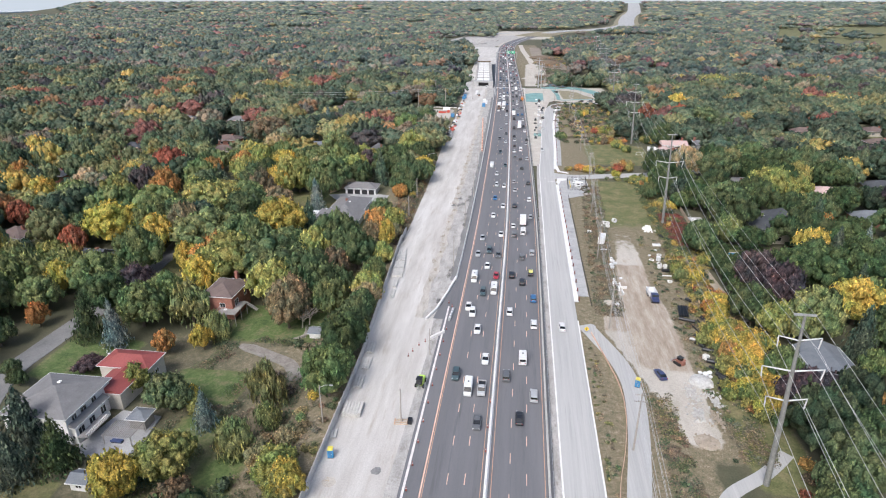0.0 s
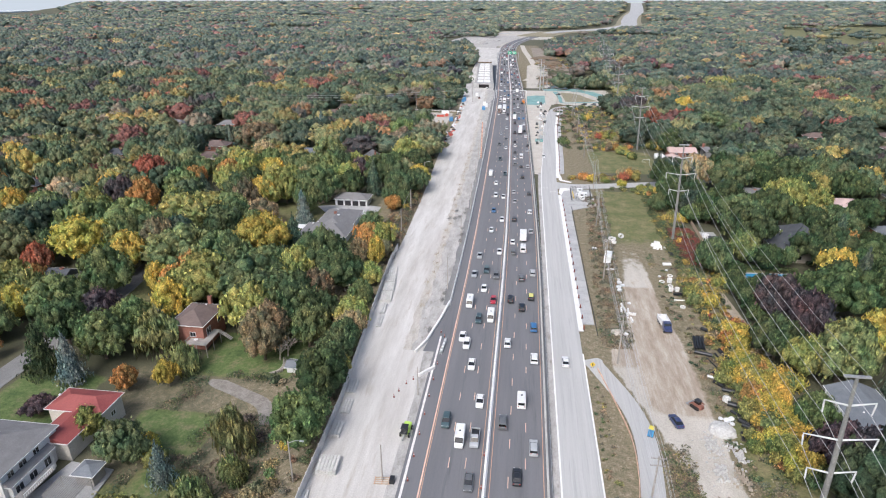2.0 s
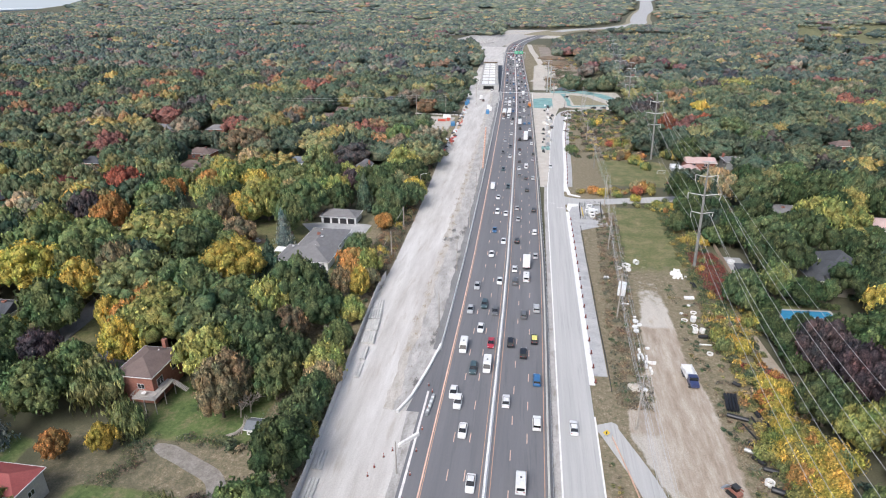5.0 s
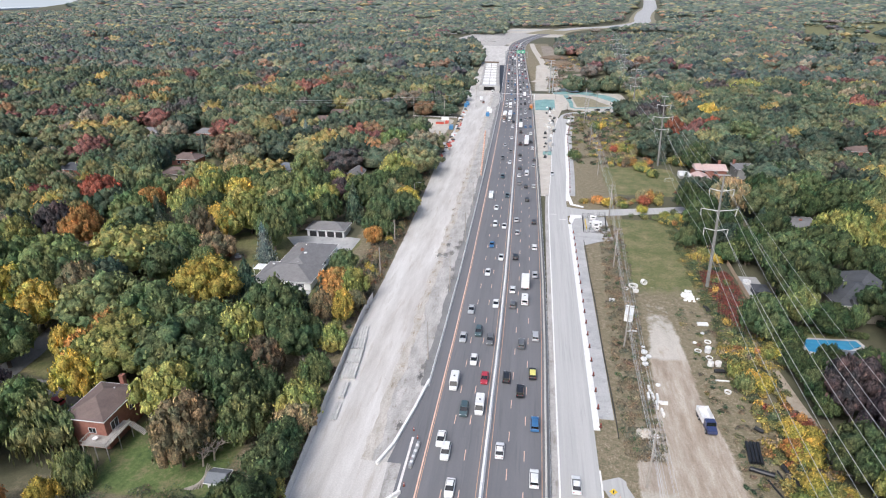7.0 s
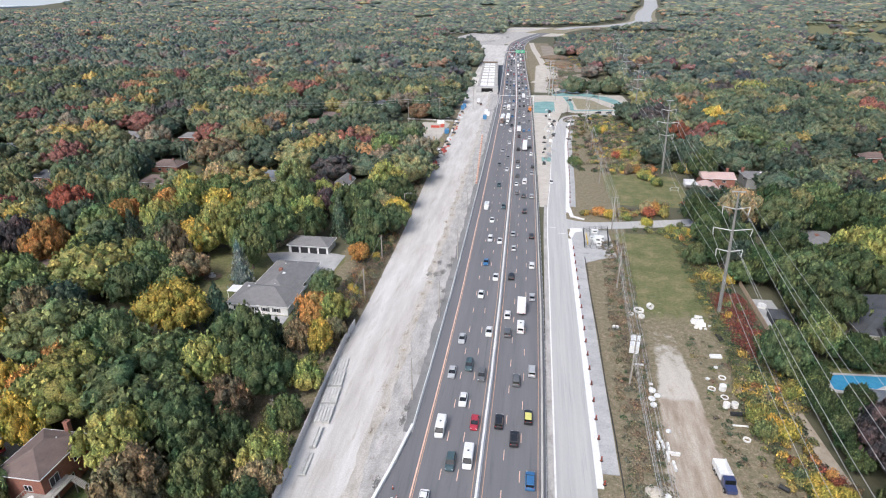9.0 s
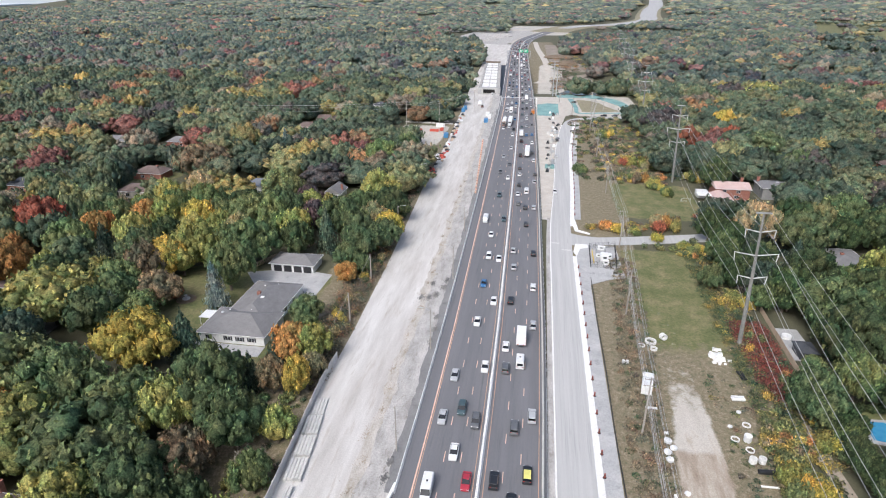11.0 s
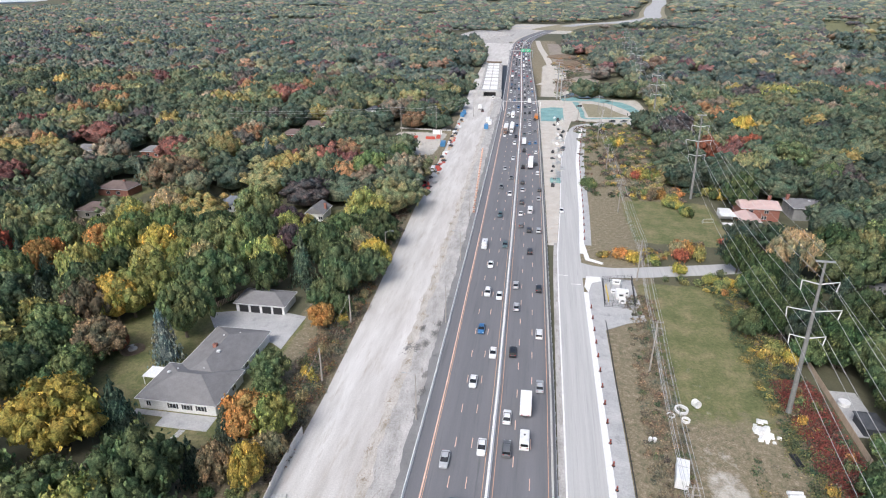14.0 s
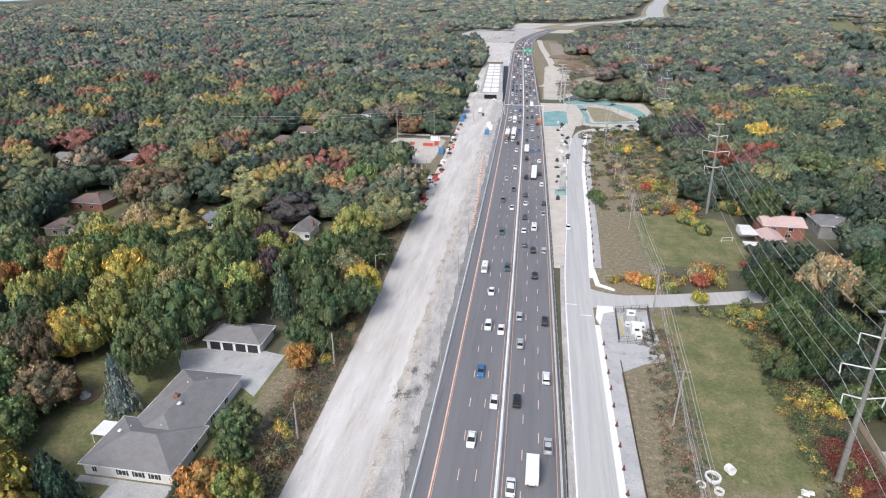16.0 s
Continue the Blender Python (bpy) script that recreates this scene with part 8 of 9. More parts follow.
pipe("steel_pipe", "long grey concrete pressure pipe lying across the grass", (49.6, 147.6, 0.45), (57.8, 144.0, 0.45), 0.45, "galvanized")
pipe("white_pipe", "white plastic pipe lying in the grass", (50.6, 188.6, 0.2), (55.4, 188.7, 0.2), 0.2, "white_paint")
for k in range(2):
    pipe("white_pipe", "white plastic pipe lying in the grass", (52.6, 215.2 + 0.9 * k, 0.4), (55.4, 215.4 + 0.9 * k, 0.4), 0.38, "wrap_white")


def ring(x, y, r, h, tilt=0.0):
    n = 18
    bd = Build()
    v = []
    for rr, z in ((r, 0), (r, h), (r * 0.78, h), (r * 0.78, 0)):
        v += [(rr * math.cos(6.2832 * k / n), rr * math.sin(6.2832 * k / n), z) for k in range(n)]
    bd.add(v, [(j * n + k, j * n + (k + 1) % n, ((j + 1) % 4) * n + (k + 1) % n, ((j + 1) % 4) * n + k) for j in range(4) for k in range(n)])
    ob = part("concrete_ring", bd, "white_concrete", None, "", pose(x, y, 0.02 + r * math.sin(math.radians(abs(tilt))) * 0.98, tilt, 0, 20))
    return tagged(ob, "pale precast concrete manhole ring in the grass", "concrete ring", "concrete rings")


for x, y, r, h, t in ((37.9, 237.8, 1.5, 0.7, 0), (38.2, 234.4, 0.9, 0.6, 0), (35.3, 235.8, 0.9, 0.3, 0), (41.2, 240.4, 0.9, 1.4, 80), (51.5, 138.5, 0.9, 0.9, 0), (49.5, 201.6, 0.9, 0.3, 0), (51.6, 198.6, 0.9, 0.3, 0), (51.0, 195.1, 0.75, 1.2, 0), (52.9, 195.4, 0.75, 1.2, 0), (52.2, 184.2, 0.8, 0.4, 0), (53.2, 206.6, 0.9, 0.3, 0)):
    ring(x, y, r, h, t)
for x, y in ((51.9, 201.6), (29.5, 226.9), (30.4, 226.9)):
    ob = thing("storage_tank", "upright white plastic storage tank on the grass", "tank", pose(x, y, 0), "tanks")
    part("shell", Build().tube((0, 0, 0), (0, 0, 1.5 if x > 40 else 0.8), 0.8 if x > 40 else 0.4, None, 16), "wrap_white", ob)
    part("cap", Build().tube((0, 0, 1.5 if x > 40 else 0.8), (0, 0, 1.65 if x > 40 else 0.9), 0.5 if x > 40 else 0.25, 0.3 if x > 40 else 0.2, 12), "white_paint", ob)
for k, (x, y, s) in enumerate(((35.2, 198.6, 1.2), (34.6, 195.2, 1.1), (36.0, 196.6, 1.0), (34.6, 193.0, 1.1), (36.3, 184.4, 0.8), (32.6, 165.6, 0.9), (49.4, 130.8, 1.1), (50.6, 131.6, 0.9), (50.2, 129.8, 0.8), (48.2, 131.4, 0.7), (35.4, 201.2, 0.7), (52.8, 210.8, 0.7), (49.5, 205.5, 0.7))):
    ob = Build().sphere((0, 0, 0.35 * s), 0.75 * s, 10, 6, 0.62, 0.25)
    tagged(part("bulk_bag", ob, "wrap_white", None, "", pose(x, y, 0)), "slumped white bulk bag on the lot", "bag", "bulk bags")
for k, (x, y, rz) in enumerate(((33.2, 179.4, 0), (34.2, 179.6, 2), (35.2, 179.2, -3), (34.6, 176.4, 0), (35.4, 173.8, 4), (33.8, 182.2, 3), (36.0, 177.4, 88))):
    ob = thing("barrier_block", "pale precast concrete barrier block on the lot", "barrier block", pose(x, y, 0, 0, 0, rz), "barrier blocks")
    part("block", Build().side([(-1.2, 0), (1.2, 0), (1.2, 0.8), (-1.2, 0.8)], -0.22, 0.22), "white_concrete", ob)
    part("lifting_loop", Build().tube((0, -0.3, 0.78), (0, 0, 0.95), 0.03, 0.03, 5).tube((0, 0, 0.95), (0, 0.3, 0.78), 0.03, 0.03, 5), "dark_metal", ob)
# white office trailer with a hitch
tr_ = thing("site_trailer", "boxy white site trailer parked in weeds", "trailer", pose(33.6, 216.4, 0, 0, 0, -12))
part("body", Build().box(-1.2, 1.2, -2.9, 2.9, 0.6, 3.0, 0.0, 0.08), "white_paint", tr_)
part("roof_seam", Build().box(-1.2, 1.2, 0.6, 0.68, 3.0, 3.05), "galvanized", tr_)
part("hitch", Build().box(-0.06, 0.06, -4.4, -2.9, 0.5, 0.62), "dark_metal", tr_)
wheels(tr_, 1.1, (-0.5, 0.5))
tagged(part("plank_stack", Build().box(-1.3, 1.3, -0.3, 0.3, 0, 0.3), "wrap_white", None, "", pose(33.6, 209.4, 0, 0, 0, 4)), "white wrapped planks by the trailer", "planks")
# fenced equipment yard
yard = thing("equipment_fence", "black chain-link fence with posts round the equipment yard", "fence")
corner = [(25.8, 299.8), (25.2, 283.8), (34.0, 284.2), (35.2, 302.6)]
for k in range(4):
    a, c = Vector(corner[k]), Vector(corner[(k + 1) % 4])
    n = int((c - a).length / 2.2)
    for j in range(n):
        p = a.lerp(c, j / n)
        part("post", Build().tube((p.x, p.y, 0), (p.x, p.y, 2.3), 0.06, 0.06, 6), "dark_metal", yard)
    mesh_bd = Build()
    for j in range(n * 5):
        p = a.lerp(c, j / (n * 5))
        mesh_bd.tube((p.x, p.y, 0.05), (p.x, p.y, 2.2), 0.018, 0.018, 3)
    for z in (0.1, 0.6, 1.1, 1.6, 2.2):
        mesh_bd.tube((a.x, a.y, z), (c.x, c.y, z), 0.03, 0.03, 4)
    part("mesh_panel", mesh_bd, "dark_metal", yard)
cab_ = thing("equipment_cabinet", "white utility cabinet inside the fenced yard", "cabinet", pose(30.4, 290.5, 0.05))
part("body", Build().box(-1.3, 1.3, -1.6, 1.6, 0.1, 2.3, 0.0, 0.06), "white_paint", cab_)
part("plinth", Build().box(-1.4, 1.4, -1.7, 1.7, 0, 0.12), "concrete", cab_)
part("vent", Build().box(-0.6, 0.6, -1.66, -1.6, 1.2, 1.8), "dark_metal", cab_)
for x, y, h in ((28.0, 296.6, 2.2), (31.2, 297.4, 1.6), (28.2, 290.0, 1.2), (32.6, 296.0, 0.8)):
    ob = thing("pipe_riser", "grey metal valve riser inside the fenced yard", "valve", pose(x, y, 0.05), "valves")
    part("riser", Build().tube((0, 0, 0), (0, 0, h), 0.25, 0.25, 10), "galvanized", ob)
    part("elbow", Build().tube((0, 0, h), (0, -1.6, h), 0.22, 0.22, 10).tube((0, -1.6, h), (0, -1.6, 0), 0.22, 0.22, 10), "galvanized", ob)
rack = thing("bollard_row", "yellow safety bollards inside the fenced yard", "bollards")
for k in range(6):
    part("bollard", Build().tube((26.6, 287.0 + 1.9 * k, 0), (26.6, 287.0 + 1.9 * k, 1.2), 0.12, 0.12, 8), "yellow_paint", rack)
part("rail", Build().tube((26.6, 287, 1.05), (26.6, 296.5, 1.05), 0.06, 0.06, 6), "yellow_paint", rack)
# orange silt fence along the foot path
silt = thing("silt_fence", "sagging orange silt fence along the foot path", "fence", kind="structure")
pts = arc([(22.9, 147.6), (25.4, 135.0), (27.4, 122.0), (27.0, 110.5), (25.2, 100.0), (22.6, 88.6), (20.5, 70)], 5)
for k, (a, c) in enumerate(zip(pts[:-1], pts[1:])):
    d = (Vector(c) - Vector(a)).normalized()
    nrm = Vector((-d.y, d.x)) * 0.05
    part("panel", Build().prism([tuple(Vector(a) - nrm), tuple(Vector(c) - nrm), tuple(Vector(c) + nrm), tuple(Vector(a) + nrm)], 0.0, 0.5 + 0.08 * math.sin(k * 1.7)), "line_peach", silt)
    part("stake", Build().tube((*a, 0), (*a, 0.9), 0.03, 0.03, 5), "fence_wood", silt)
sf = thing("silt_fence", "dark low silt fence behind the shoulder", "fence", kind="structure")
for k in range(15):
    y0, y1 = 164 + 7.4 * k, 171.4 + 7.4 * k
    part("panel", Build().prism([(24.6 + 0.1 * math.sin(k), y0), (24.7 + 0.1 * math.sin(k), y0), (24.7 + 0.1 * math.sin(k + 1), y1), (24.6 + 0.1 * math.sin(k + 1), y1)], 0, 0.5), "dark_metal", sf)
sg = thing("warning_sign", "orange diamond construction sign on a stand", "road sign", pose(21.6, 147.6, 0.05))
part("panel", Build().add([(0, -0.03, 0.5), (0.75, -0.03, 1.25), (0, -0.03, 2.0), (-0.75, -0.03, 1.25), (0, 0.03, 0.5), (0.75, 0.03, 1.25), (0, 0.03, 2.0), (-0.75, 0.03, 1.25)], [(0, 1, 2, 3), (7, 6, 5, 4), (0, 4, 5, 1), (1, 5, 6, 2), (2, 6, 7, 3), (3, 7, 4, 0)]), "yellow_paint", sg)
part("symbol_bar", Build().box(-0.12, 0.12, -0.05, -0.031, 0.9, 1.6), "black_plastic", sg)
part("stand", Build().tube((-0.4, 0.2, 0), (0, 0.04, 0.9), 0.03, 0.03, 5).tube((0.4, 0.2, 0), (0, 0.04, 0.9), 0.03, 0.03, 5), "dark_metal", sg)
# orange and white barrels by the far shoulder
for k in range(24):
    y = 358 + 4.6 * k
    ob = thing("safety_barrel", "orange and cream safety barrel in a row", "barrel", pose(-22.4 - 0.062 * (y - 358), y, 0.04), "safety barrels")
    if k == 0:
        barrel_a = Build().tube((0, 0, 0), (0, 0, 1.0), 0.5, 0.42, 12).mesh("body", "line_peach")
        barrel_b = Build().tube((0, 0, 0.45), (0, 0, 0.7), 0.475, 0.455, 12).mesh("band", "orange_plastic")
    shared("body", barrel_a, ob)
    shared("band", barrel_b, ob)
# storage yard beside the strip
for k, (x, y, w, d, h, mat, word) in enumerate(((-78, 482, 5, 2.4, 1.2, "site_red", "red"), (-74, 488, 2.4, 5, 1.0, "site_red", "red"), (-64, 486, 6, 2.2, 1.4, "site_red", "red"), (-59.5, 490, 2.4, 6, 1.6, "site_red", "red"), (-68, 470, 4, 2.4, 1.2, "sand", "tan"), (-76, 466, 5, 2.6, 0.8, "concrete", "grey"), (-62, 500, 6, 2.4, 2.4, "white_paint", "white"))):
    ob = thing("steel_rack", f"{word} steel formwork rack in the storage yard", "rack", pose(x, y, 0), "racks")
    part("base", Build().box(-w / 2, w / 2, -d / 2, d / 2, 0, 0.25), mat, ob)
    for q in range(4):
        part("panel", Build().box(-w / 2 + 0.1, w / 2 - 0.1, -d / 2 + d * q / 4, -d / 2 + d * q / 4 + 0.2, 0.25, h), mat, ob)
for k in range(11):
    a = (-88 + 3.2 * k, 512 - 0.2 * k)
    tagged(part("block", Build().box(-1.4, 1.4, -0.5, 0.5, 0, 0.9, 0.06), "concrete", None, "", pose(a[0], a[1], 0, 0, 0, 3)), "large grey concrete block edging the yard", "block", "yard blocks")
for x, y, mat, word, rz in ((-53.5, 560, "site_blue", "blue", 4), (-53.0, 569, "site_blue", "blue", 4), (-32.2, 522, "site_blue", "blue", 3), (-31.0, 536, "white_paint", "white", 3), (-53.5, 470, "site_blue", "blue", 3), (-33, 545, "white_paint", "white", 3)):
    ob = thing("site_container", f"{word} steel site container on the strip", "container", pose(x, y, 0.03, 0, 0, rz), "site containers")
    part("body", Build().box(-1.25, 1.25, -3.0, 3.0, 0.1, 2.6), mat, ob)
    for q in range(8):
        part("rib", Build().box(-1.31, -1.25, -2.8 + 0.75 * q, -2.6 + 0.75 * q, 0.15, 2.55).box(1.25, 1.31, -2.8 + 0.75 * q, -2.6 + 0.75 * q, 0.15, 2.55), mat, ob)
rg = random.Random(9)
for k in range(46):
    y = 382 + 3.6 * k
    x = float(left_edge(y)) + rg.uniform(0.6, 3.6)
    mat, word = rg.choice([("white_paint", "white"), ("concrete", "grey"), ("fence_wood", "brown"), ("dark_metal", "dark"), ("site_red", "red")])
    w, d, h = rg.uniform(0.5, 1.4), rg.uniform(0.6, 1.8), rg.uniform(0.4, 1.5)
    tagged(part("crate", Build().box(-w, w, -d, d, 0, h * 0.6).box(-w * 0.9, w * 0.6, -d * 0.8, d * 0.7, h * 0.6, h, 0.05), mat, None, "", pose(x, y, 0.02, 0, 0, rg.uniform(-20, 20))), f"{word} crate of site materials by the verge", "crate", "site crates")
for k in range(40):
    y = 400 + 4.2 * k
    x = rg.uniform(11.5, 18.0) + float(local_shift(min(y, 527))) * 0.35 - 2
    mat, word = rg.choice([("white_paint", "white"), ("concrete", "grey"), ("dark_metal", "dark"), ("galvanized", "steel")])
    w, d, h = rg.uniform(0.5, 1.3), rg.uniform(0.8, 2.2), rg.uniform(0.5, 2.0)
    tagged(part("crate", Build().box(-w, w, -d, d, 0, h * 0.5).box(-w * 0.8, w * 0.5, -d * 0.7, d * 0.8, h * 0.5, h, 0.05), mat, None, "", pose(x, y, 0.0, 0, 0, rg.uniform(-20, 20))), f"{word} crate of materials in the roadside yard", "crate", "site crates")
rig = thing("drill_rig", "grey-green drilling rig with a tall lattice mast", "drill rig", pose(12.4, 408, 0))
part("base", Build().box(-2.6, 2.6, -2.6, 2.6, 0, 1.1, 0.2), "hydroseed", rig, "blue-green covered base")
for a, c in ((-0.5, -0.5), (0.5, -0.5), (0.5, 0.5), (-0.5, 0.5)):
    part("mast_leg", Build().tube((a, c, 1.0), (a * 0.6, c * 0.6, 17), 0.09, 0.07, 6), "galvanized", rig)
lat = Build()
for k in range(16):
    z0, z1 = 1 + k, 2 + k
    f0, f1 = 0.5 - 0.0125 * k, 0.5 - 0.0125 * (k + 1)
    for a, c in (((-1, -1), (1, -1)), ((1, -1), (1, 1)), ((1, 1), (-1, 1)), ((-1, 1), (-1, -1))):
        lat.tube((a[0] * f0, a[1] * f0, z0), (c[0] * f1, c[1] * f1, z1), 0.04, 0.04, 4)
part("lattice", lat, "galvanized", rig)
# football goal, red garden sheds and dead tree
goal = thing("football_goal", "small white football goal on the field", "goal", pose(72.5, 360.5, 0, 0, 0, 10))
part("frame", Build().tube((-2, 0, 0), (-2, 0, 1.8), 0.06).tube((2, 0, 0), (2, 0, 1.8), 0.06).tube((-2, 0, 1.8), (2, 0, 1.8), 0.06).tube((-2, 1.2, 0), (-2, 0, 1.8), 0.04).tube((2, 1.2, 0), (2, 0, 1.8), 0.04).tube((-2, 1.2, 0), (2, 1.2, 0), 0.04), "white_paint", goal)


def dead_tree(x, y, h, seed):
    rg = random.Random(seed)
    ob = thing("dead_tree", "bare grey dead tree with a tangle of twigs", "tree", pose(x, y, float(height(x, y))), "dead trees")
    part("trunk", Build().tube((0, 0, -0.3), (0.3, 0.1, h * 0.4), 0.24, 0.15, 8), "dead_wood", ob)

    def grow(lb, p, d, r, deep):
        q = p + d
        lb.tube(p, q, r, r * 0.65, 5 if deep > 1 else 3)
        if deep:
            for _ in range(3):
                turn = Vector((rg.gauss(0, 0.55), rg.gauss(0, 0.55), rg.gauss(0.1, 0.35)))
                grow(lb, p + d * rg.uniform(0.55, 1.0), (d.normalized() + turn).normalized() * d.length * rg.uniform(0.6, 0.85), r * 0.55, deep - 1)

    for k in range(6):
        a = 1.05 * k + rg.uniform(-0.4, 0.4)
        lb = Build()
        grow(lb, Vector((0.2, 0.1, h * rg.uniform(0.15, 0.38))), Vector((math.cos(a), math.sin(a), rg.uniform(0.5, 1.3))).normalized() * h * 0.26, 0.12, 3)
        part("limb", lb, "dead_wood", ob)


dead_tree(-62.5, 148.5, 9, 1)
dead_tree(-61.0, 150.5, 8, 2)
dead_tree(-47.5, 176, 9, 3)
dead_tree(-49.0, 179, 8, 4)
logs = thing("log_pile", "grey heap of fallen trunks beside the shed", "logs", pose(-60.5, 143.5, float(height(-60.5, 143.5))))
for k in range(8):
    a = 0.6 + 0.18 * k
    part("log", Build().tube((-3.0 * math.cos(a), -3.0 * math.sin(a) + 0.3 * k, 0.15), (3.0 * math.cos(a), 3.0 * math.sin(a) + 0.3 * k, 0.3 + 0.08 * k), 0.14, 0.08, 6), "dead_wood", logs)
for k in range(60):
    x, y = rg.uniform(56.5, 68), rg.uniform(196, 268)
    SCRUB.append((x, y, rg.uniform(0.6, 1.3), rg.uniform(0.8, 1.5), "YLMLG"[k % 5]))
for k in range(60):
    y = rg.uniform(118, 200)
    SCRUB.append((56.5 + 0.03 * (y - 118) + rg.uniform(-2.5, 6), y, rg.uniform(1.2, 3.4), rg.uniform(1.0, 2.2), "YLYLMTG"[k % 7]))
for k in range(40):
    y = rg.uniform(158, 283)
    SCRUB.append((rg.uniform(25.4, 29) + 0.055 * (y - 158) + rg.uniform(0, 5.5), y, rg.uniform(0.5, 1.3), rg.uniform(0.6, 1.3), "TBTMTBG"[k % 7]))
for k in range(120):
    y = rg.uniform(60, 150)
    SCRUB.append((rg.uniform(20.6, 23.5), y, rg.uniform(0.2, 0.5), rg.uniform(0.4, 0.8), "TMTTTML"[k % 7]))
for k in range(150):
    y = rg.uniform(85, 330)
    SCRUB.append((float(left_edge(y)) - rg.uniform(1.5, 7.5), y, rg.uniform(0.6, 1.8), rg.uniform(0.7, 1.6), "TBMTBGL"[k % 7]))
for k in range(120):
    SCRUB.append((rg.uniform(47, 60), rg.uniform(100, 245), rg.uniform(0.3, 0.8), rg.uniform(0.4, 1.0), "TMGLTBM"[k % 7]))
BRUSH = []
for k in range(260):
    y = rg.uniform(88, 150)
    y = y if y < 122 else y - 34
    BRUSH.append((rg.uniform(33, 38.5) if y > 106 or k % 2 else rg.uniform(49, 56), y if y > 106 or k % 2 else rg.uniform(100, 112), rg.uniform(0.1, 0.35), rg.uniform(0.4, 0.9), "TMTTTMLB"[k % 8]))
for k in range(200):
    BRUSH.append((rg.uniform(48, 58), rg.uniform(112, 225), rg.uniform(0.15, 0.5), rg.uniform(0.4, 1.0), "MTGTMLTB"[k % 8]))
for k in range(480):
    y = rg.uniform(206, 300)
    BRUSH.append((float(left_edge(y)) - rg.uniform(1.5, 10.0), y, rg.uniform(1.0, 3.2), rg.uniform(0.8, 1.9), "TBOBGTMB"[k % 8]))
for k in range(90):
    SCRUB.append((rg.uniform(55, 67), rg.uniform(116, 160), rg.uniform(1.8, 3.8), rg.uniform(1.2, 2.1), "YLYOTLMY"[k % 8]))
for k in range(70):
    SCRUB.append((rg.uniform(54.5, 63.2), rg.uniform(183, 207), rg.uniform(1.4, 3.0), rg.uniform(1.0, 1.8), "YLYYLTOL"[k % 8]))
for k in range(60):
    SCRUB.append((rg.uniform(56, 65.5), rg.uniform(158, 180), rg.uniform(1.2, 2.8), rg.uniform(1.0, 1.7), "YLORLYMB"[k % 8]))
for k in range(46):
    y = rg.uniform(116, 168)
    broadleaf(float(np.interp(y, (116, 140, 168), (58.5, 59, 58))) + rg.uniform(-2.5, 5.5), y, rg.uniform(3.6, 6.4), rg.uniform(1.8, 3.2), "YYYLYYYLYO"[k % 10])
for k in range(34):
    x = rg.uniform(25.5, 50)
    SCRUB.append((x, 315.5 + 0.2 * (x - 25) + rg.uniform(1.0, 7.0), rg.uniform(1.4, 2.8), rg.uniform(1.2, 2.2), "YTOBLYTOB"[k % 9]))
for k in range(26):
    x = rg.uniform(46, 73)
    SCRUB.append((x, 305.5 + 0.06 * (x - 50) - rg.uniform(0.0, 8.0), rg.uniform(1.6, 3.2), rg.uniform(1.4, 2.4), "YLYLMLG"[k % 7]))
for k in range(9):
    SCRUB.append((60.4 + rg.uniform(-5, 5), 335.6 + rg.uniform(-1.4, 1.4), rg.uniform(1.8, 2.6), rg.uniform(1.5, 2.2), "OOOBO"[k % 5]))
for k in range(5):
    SCRUB.append((74.1 + rg.uniform(-2, 2), 338.7 + rg.uniform(-1.5, 1.5), rg.uniform(2.2, 3.2), rg.uniform(1.4, 2.0), "RRO"[k % 3]))
for k in range(70):
    SCRUB.append((rg.uniform(46, 70), rg.uniform(384, 440), rg.uniform(1.6, 3.4), rg.uniform(1.4, 2.8), "YLTOLYBTM"[k % 9]))
for k in range(12):
    shrub(77 + 1.75 * k + rg.uniform(-0.2, 0.2), 216.4 - 0.12 * k, rg.uniform(2.0, 2.6), rg.uniform(1.3, 1.6), "D")
for k in range(9):
    broadleaf(70.8 + 0.1 * k + rg.uniform(-0.8, 0.8), 211 - 4.2 * k, rg.uniform(5.0, 7.5), rg.uniform(2.6, 3.6), "GDMGDGMDG"[k])
for x, y, h, r, t in ((82.5, 234, 7, 3.6, "D"), (83, 243, 8, 3.8, "G"), (75, 229.5, 5, 2.8, "M"), (88, 238, 13, 6, "G"), (86, 252, 12, 5.5, "D"), (84.5, 226, 8, 4, "M"), (79, 261, 11, 5.5, "D"), (72.5, 262, 8, 4.2, "G")):
    broadleaf(x, y, h, r, t)
# red sumac thicket under the transmission pole
for k in range(300):
    BRUSH.append((rg.uniform(61.5, 70), rg.uniform(219, 252), rg.uniform(0.6, 1.6), rg.uniform(0.8, 1.4), "RRRRRB"[k % 6]))
for k in range(620):
    y = rg.uniform(158, 292)
    BRUSH.append((25.2 + 0.05 * (y - 158) + rg.uniform(0, 8.5), y, rg.uniform(0.2, 0.9), rg.uniform(0.4, 0.9), "TTTTTMTTBT"[k % 10]))
for k in range(620):
    y = rg.uniform(196, 300)
    u = rg.uniform(0, 1)
    x = 57.5 + 11.5 * u + 0.02 * (y - 250)
    BRUSH.append((x, y, rg.uniform(0.4, 1.2), rg.uniform(0.7, 1.4), ("LMLMG" if u < 0.35 else "YLLTM" if u < 0.6 or y > 254 or y < 216 else "RRTRB")[k % 5]))
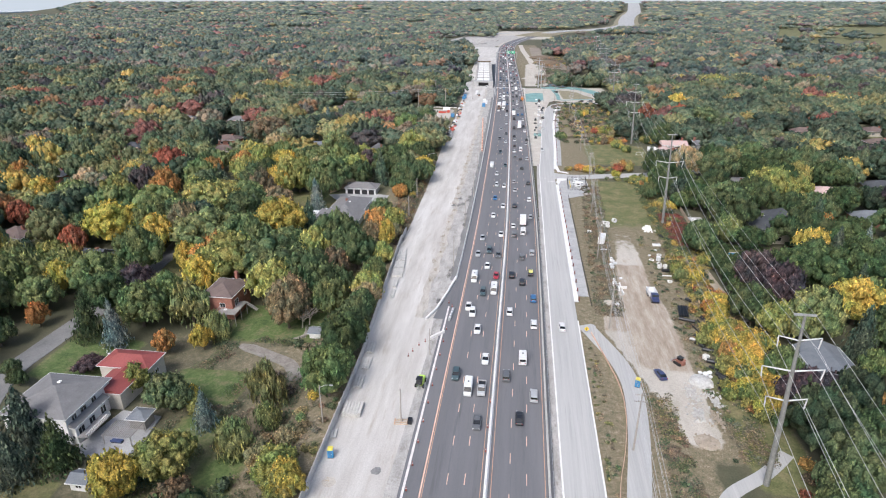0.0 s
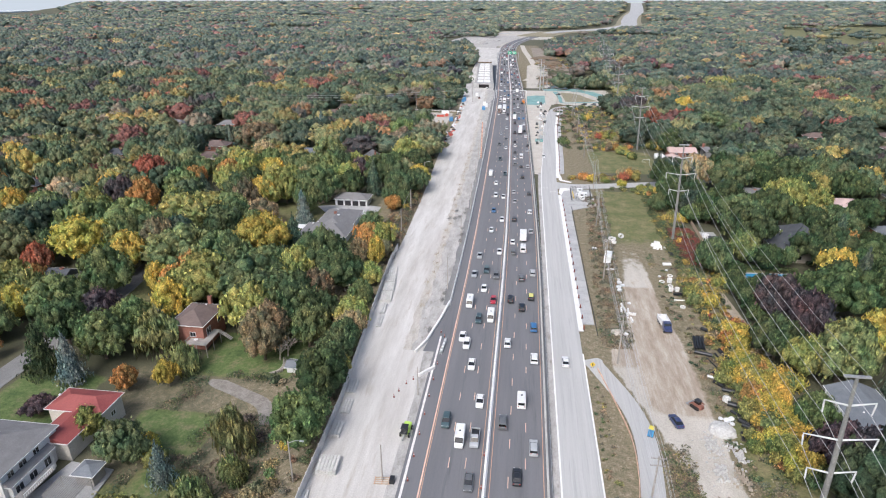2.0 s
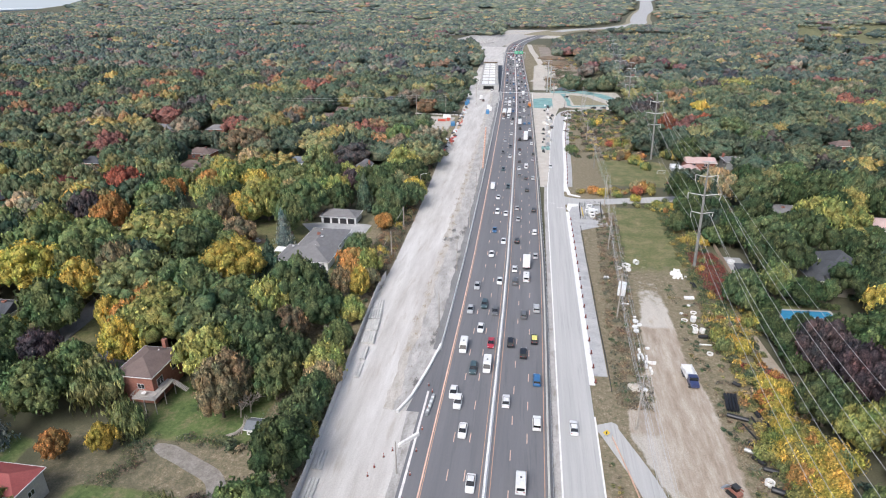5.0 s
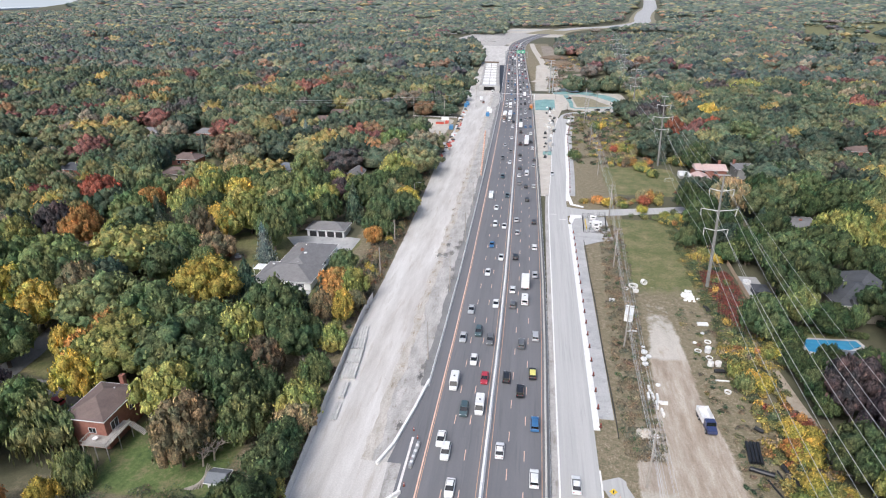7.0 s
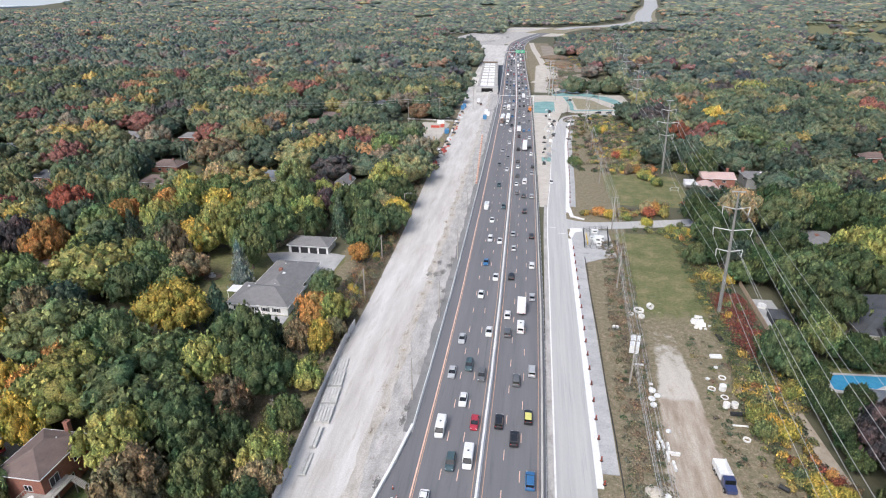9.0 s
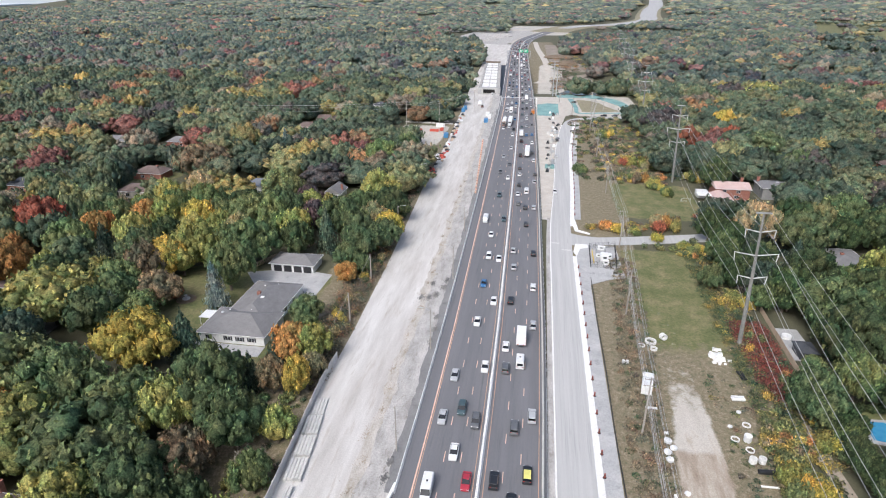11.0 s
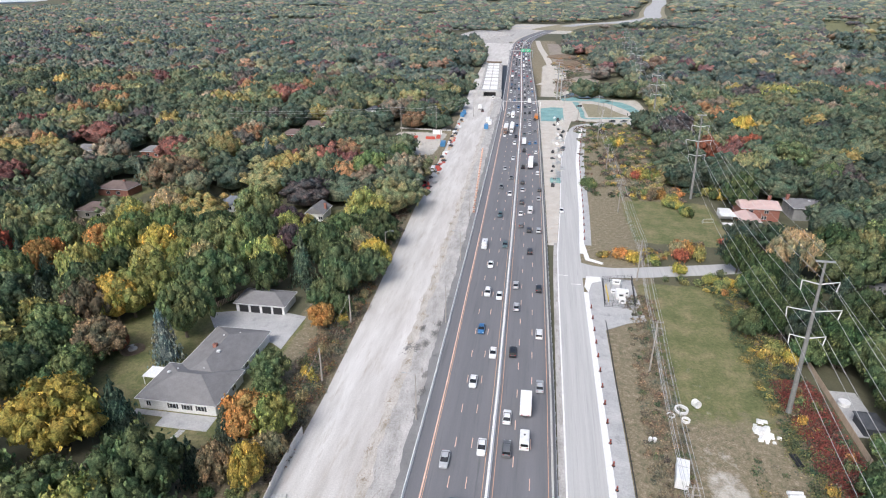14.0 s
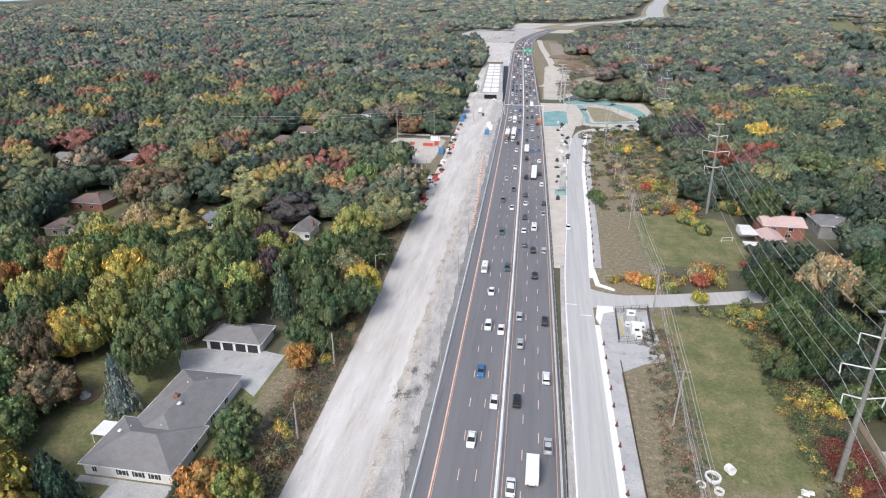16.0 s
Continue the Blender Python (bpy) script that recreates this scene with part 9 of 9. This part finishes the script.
for k in range(620):
    x, y = rg.uniform(-84, -42), rg.uniform(80, 165)
    if x < float(left_edge(y)) - 1.5 and not any(a < x < c and d < y < e for a, c, d, e in ((-64, -55, 81, 94), (-76, -65, 97, 106), (-84, -57, 141, 160), (-76, -52, 124, 138), (-85, -71, 114, 123), (-95, -78, 76, 106))):
        BRUSH.append((x, y, rg.uniform(0.5, 1.6), rg.uniform(0.7, 1.6), "MGTMGBGM"[k % 8]))
for k in range(300):
    y = rg.uniform(205, 380)
    BRUSH.append((float(left_edge(y)) - rg.uniform(1.2, 9.0), y, rg.uniform(0.5, 1.5), rg.uniform(0.6, 1.4), "TBTMGBTB"[k % 8]))
for k in range(300):
    x, y = rg.uniform(27, 78), rg.uniform(388, 556)
    BRUSH.append((x, y, rg.uniform(0.5, 1.6), rg.uniform(0.9, 2.0), "TBMGTBML"[k % 8]))
for k in range(140):
    x, y = rg.uniform(18, 60), rg.uniform(690, 1000)
    BRUSH.append((x, y, rg.uniform(1.0, 3.5), rg.uniform(1.5, 3.5), "BTOBMGBY"[k % 8]))


def ground_cover(name, rows, label):
    """Loose low clumps of stems and leaves that run into one another."""
    vs, ms, sh = [], [], []
    for x, y, h, r, t in rows:
        n = int(26 + 22 * r)
        a, d = rng.uniform(0, 6.2832, n), r * 1.5 * np.sqrt(rng.uniform(0, 1, n))
        px, py = x + d * np.cos(a), y + d * np.sin(a)
        pz = float(height(x, y)) + h * rng.uniform(0.05, 1.0, n) * (1 - 0.5 * (d / (1.5 * r)) ** 2)
        nrm = rng.normal(size=(n, 3)) * 0.8 + np.array([0, 0, 0.9])
        vs.append(leaf_quads(np.stack([px, py, pz], -1), nrm, 0.4 if y < 330 else 0.9, 1.5))
        ms.append(np.full(n, TONES.index(t)))
        sh.append(np.repeat(rng.uniform(0.1, 1.0, n), 4))
    v = np.concatenate(vs)
    me = fast_mesh(name, v, np.arange(len(v)).reshape(-1, 4), ["canopy_" + t for t in TONES], np.concatenate(ms))
    me.attributes.new("shade", "FLOAT", "POINT").data.foreach_set("value", np.concatenate(sh).astype(np.float32))
    return tagged(new(name, me), label, "brush", kind="stuff")


ground_cover("brush", BRUSH, "dry knee-high brush and ground cover in autumn colours")
SCRUB[:] = [q for q in SCRUB if not (36 < q[0] < 57 and 205 < q[1] < 302) and not (20 < q[0] < 33 and abs(q[1] - (150 - 0)) < 10) and not (40 < q[0] < 60 and q[1] < 108 and abs(q[1] - (62 + 0.72 * q[0] - 0)) < 4)]
woods_mesh("scrub", SCRUB, [crown_arrays("shrub", 120, 0.24, 8, "one") for _ in range(6)], [crown_arrays("shrub", 120, 0.3, 8, "one")], "foliage_", "low autumn scrub of red, yellow and brown bushes")
# board fence and bed behind the garage, cabinets of the fenced yard
fen = thing("garden_fence", "brown timber board fence beside the garage", "fence")
for k in range(22):
    p = Vector((-89.4, 263.6)).lerp(Vector((-84.0, 274.6)), k / 22)
    part("board", Build().box(p.x - 0.17, p.x + 0.17, p.y - 0.03, p.y + 0.03, 0, 1.8), "fence_wood", fen)
for x, y, w, d, h in ((30.6, 287.0, 0.9, 0.7, 1.5), (32.4, 292.2, 0.6, 0.9, 1.7), (28.6, 293.2, 0.7, 0.6, 1.1), (30.2, 299.6, 1.3, 0.6, 1.4)):
    ob = thing("equipment_cabinet", "small white utility cabinet inside the fenced yard", "cabinet", pose(x, y, 0.05), group="yard cabinets")
    part("body", Build().box(-w, w, -d, d, 0.1, h, 0.0, 0.05), "white_paint", ob)
    part("plinth", Build().box(-w - 0.08, w + 0.08, -d - 0.08, d + 0.08, 0, 0.11), "concrete", ob)
    part("vent", Build().box(-w * 0.5, w * 0.5, -d - 0.03, -d, h * 0.5, h * 0.8), "dark_metal", ob)
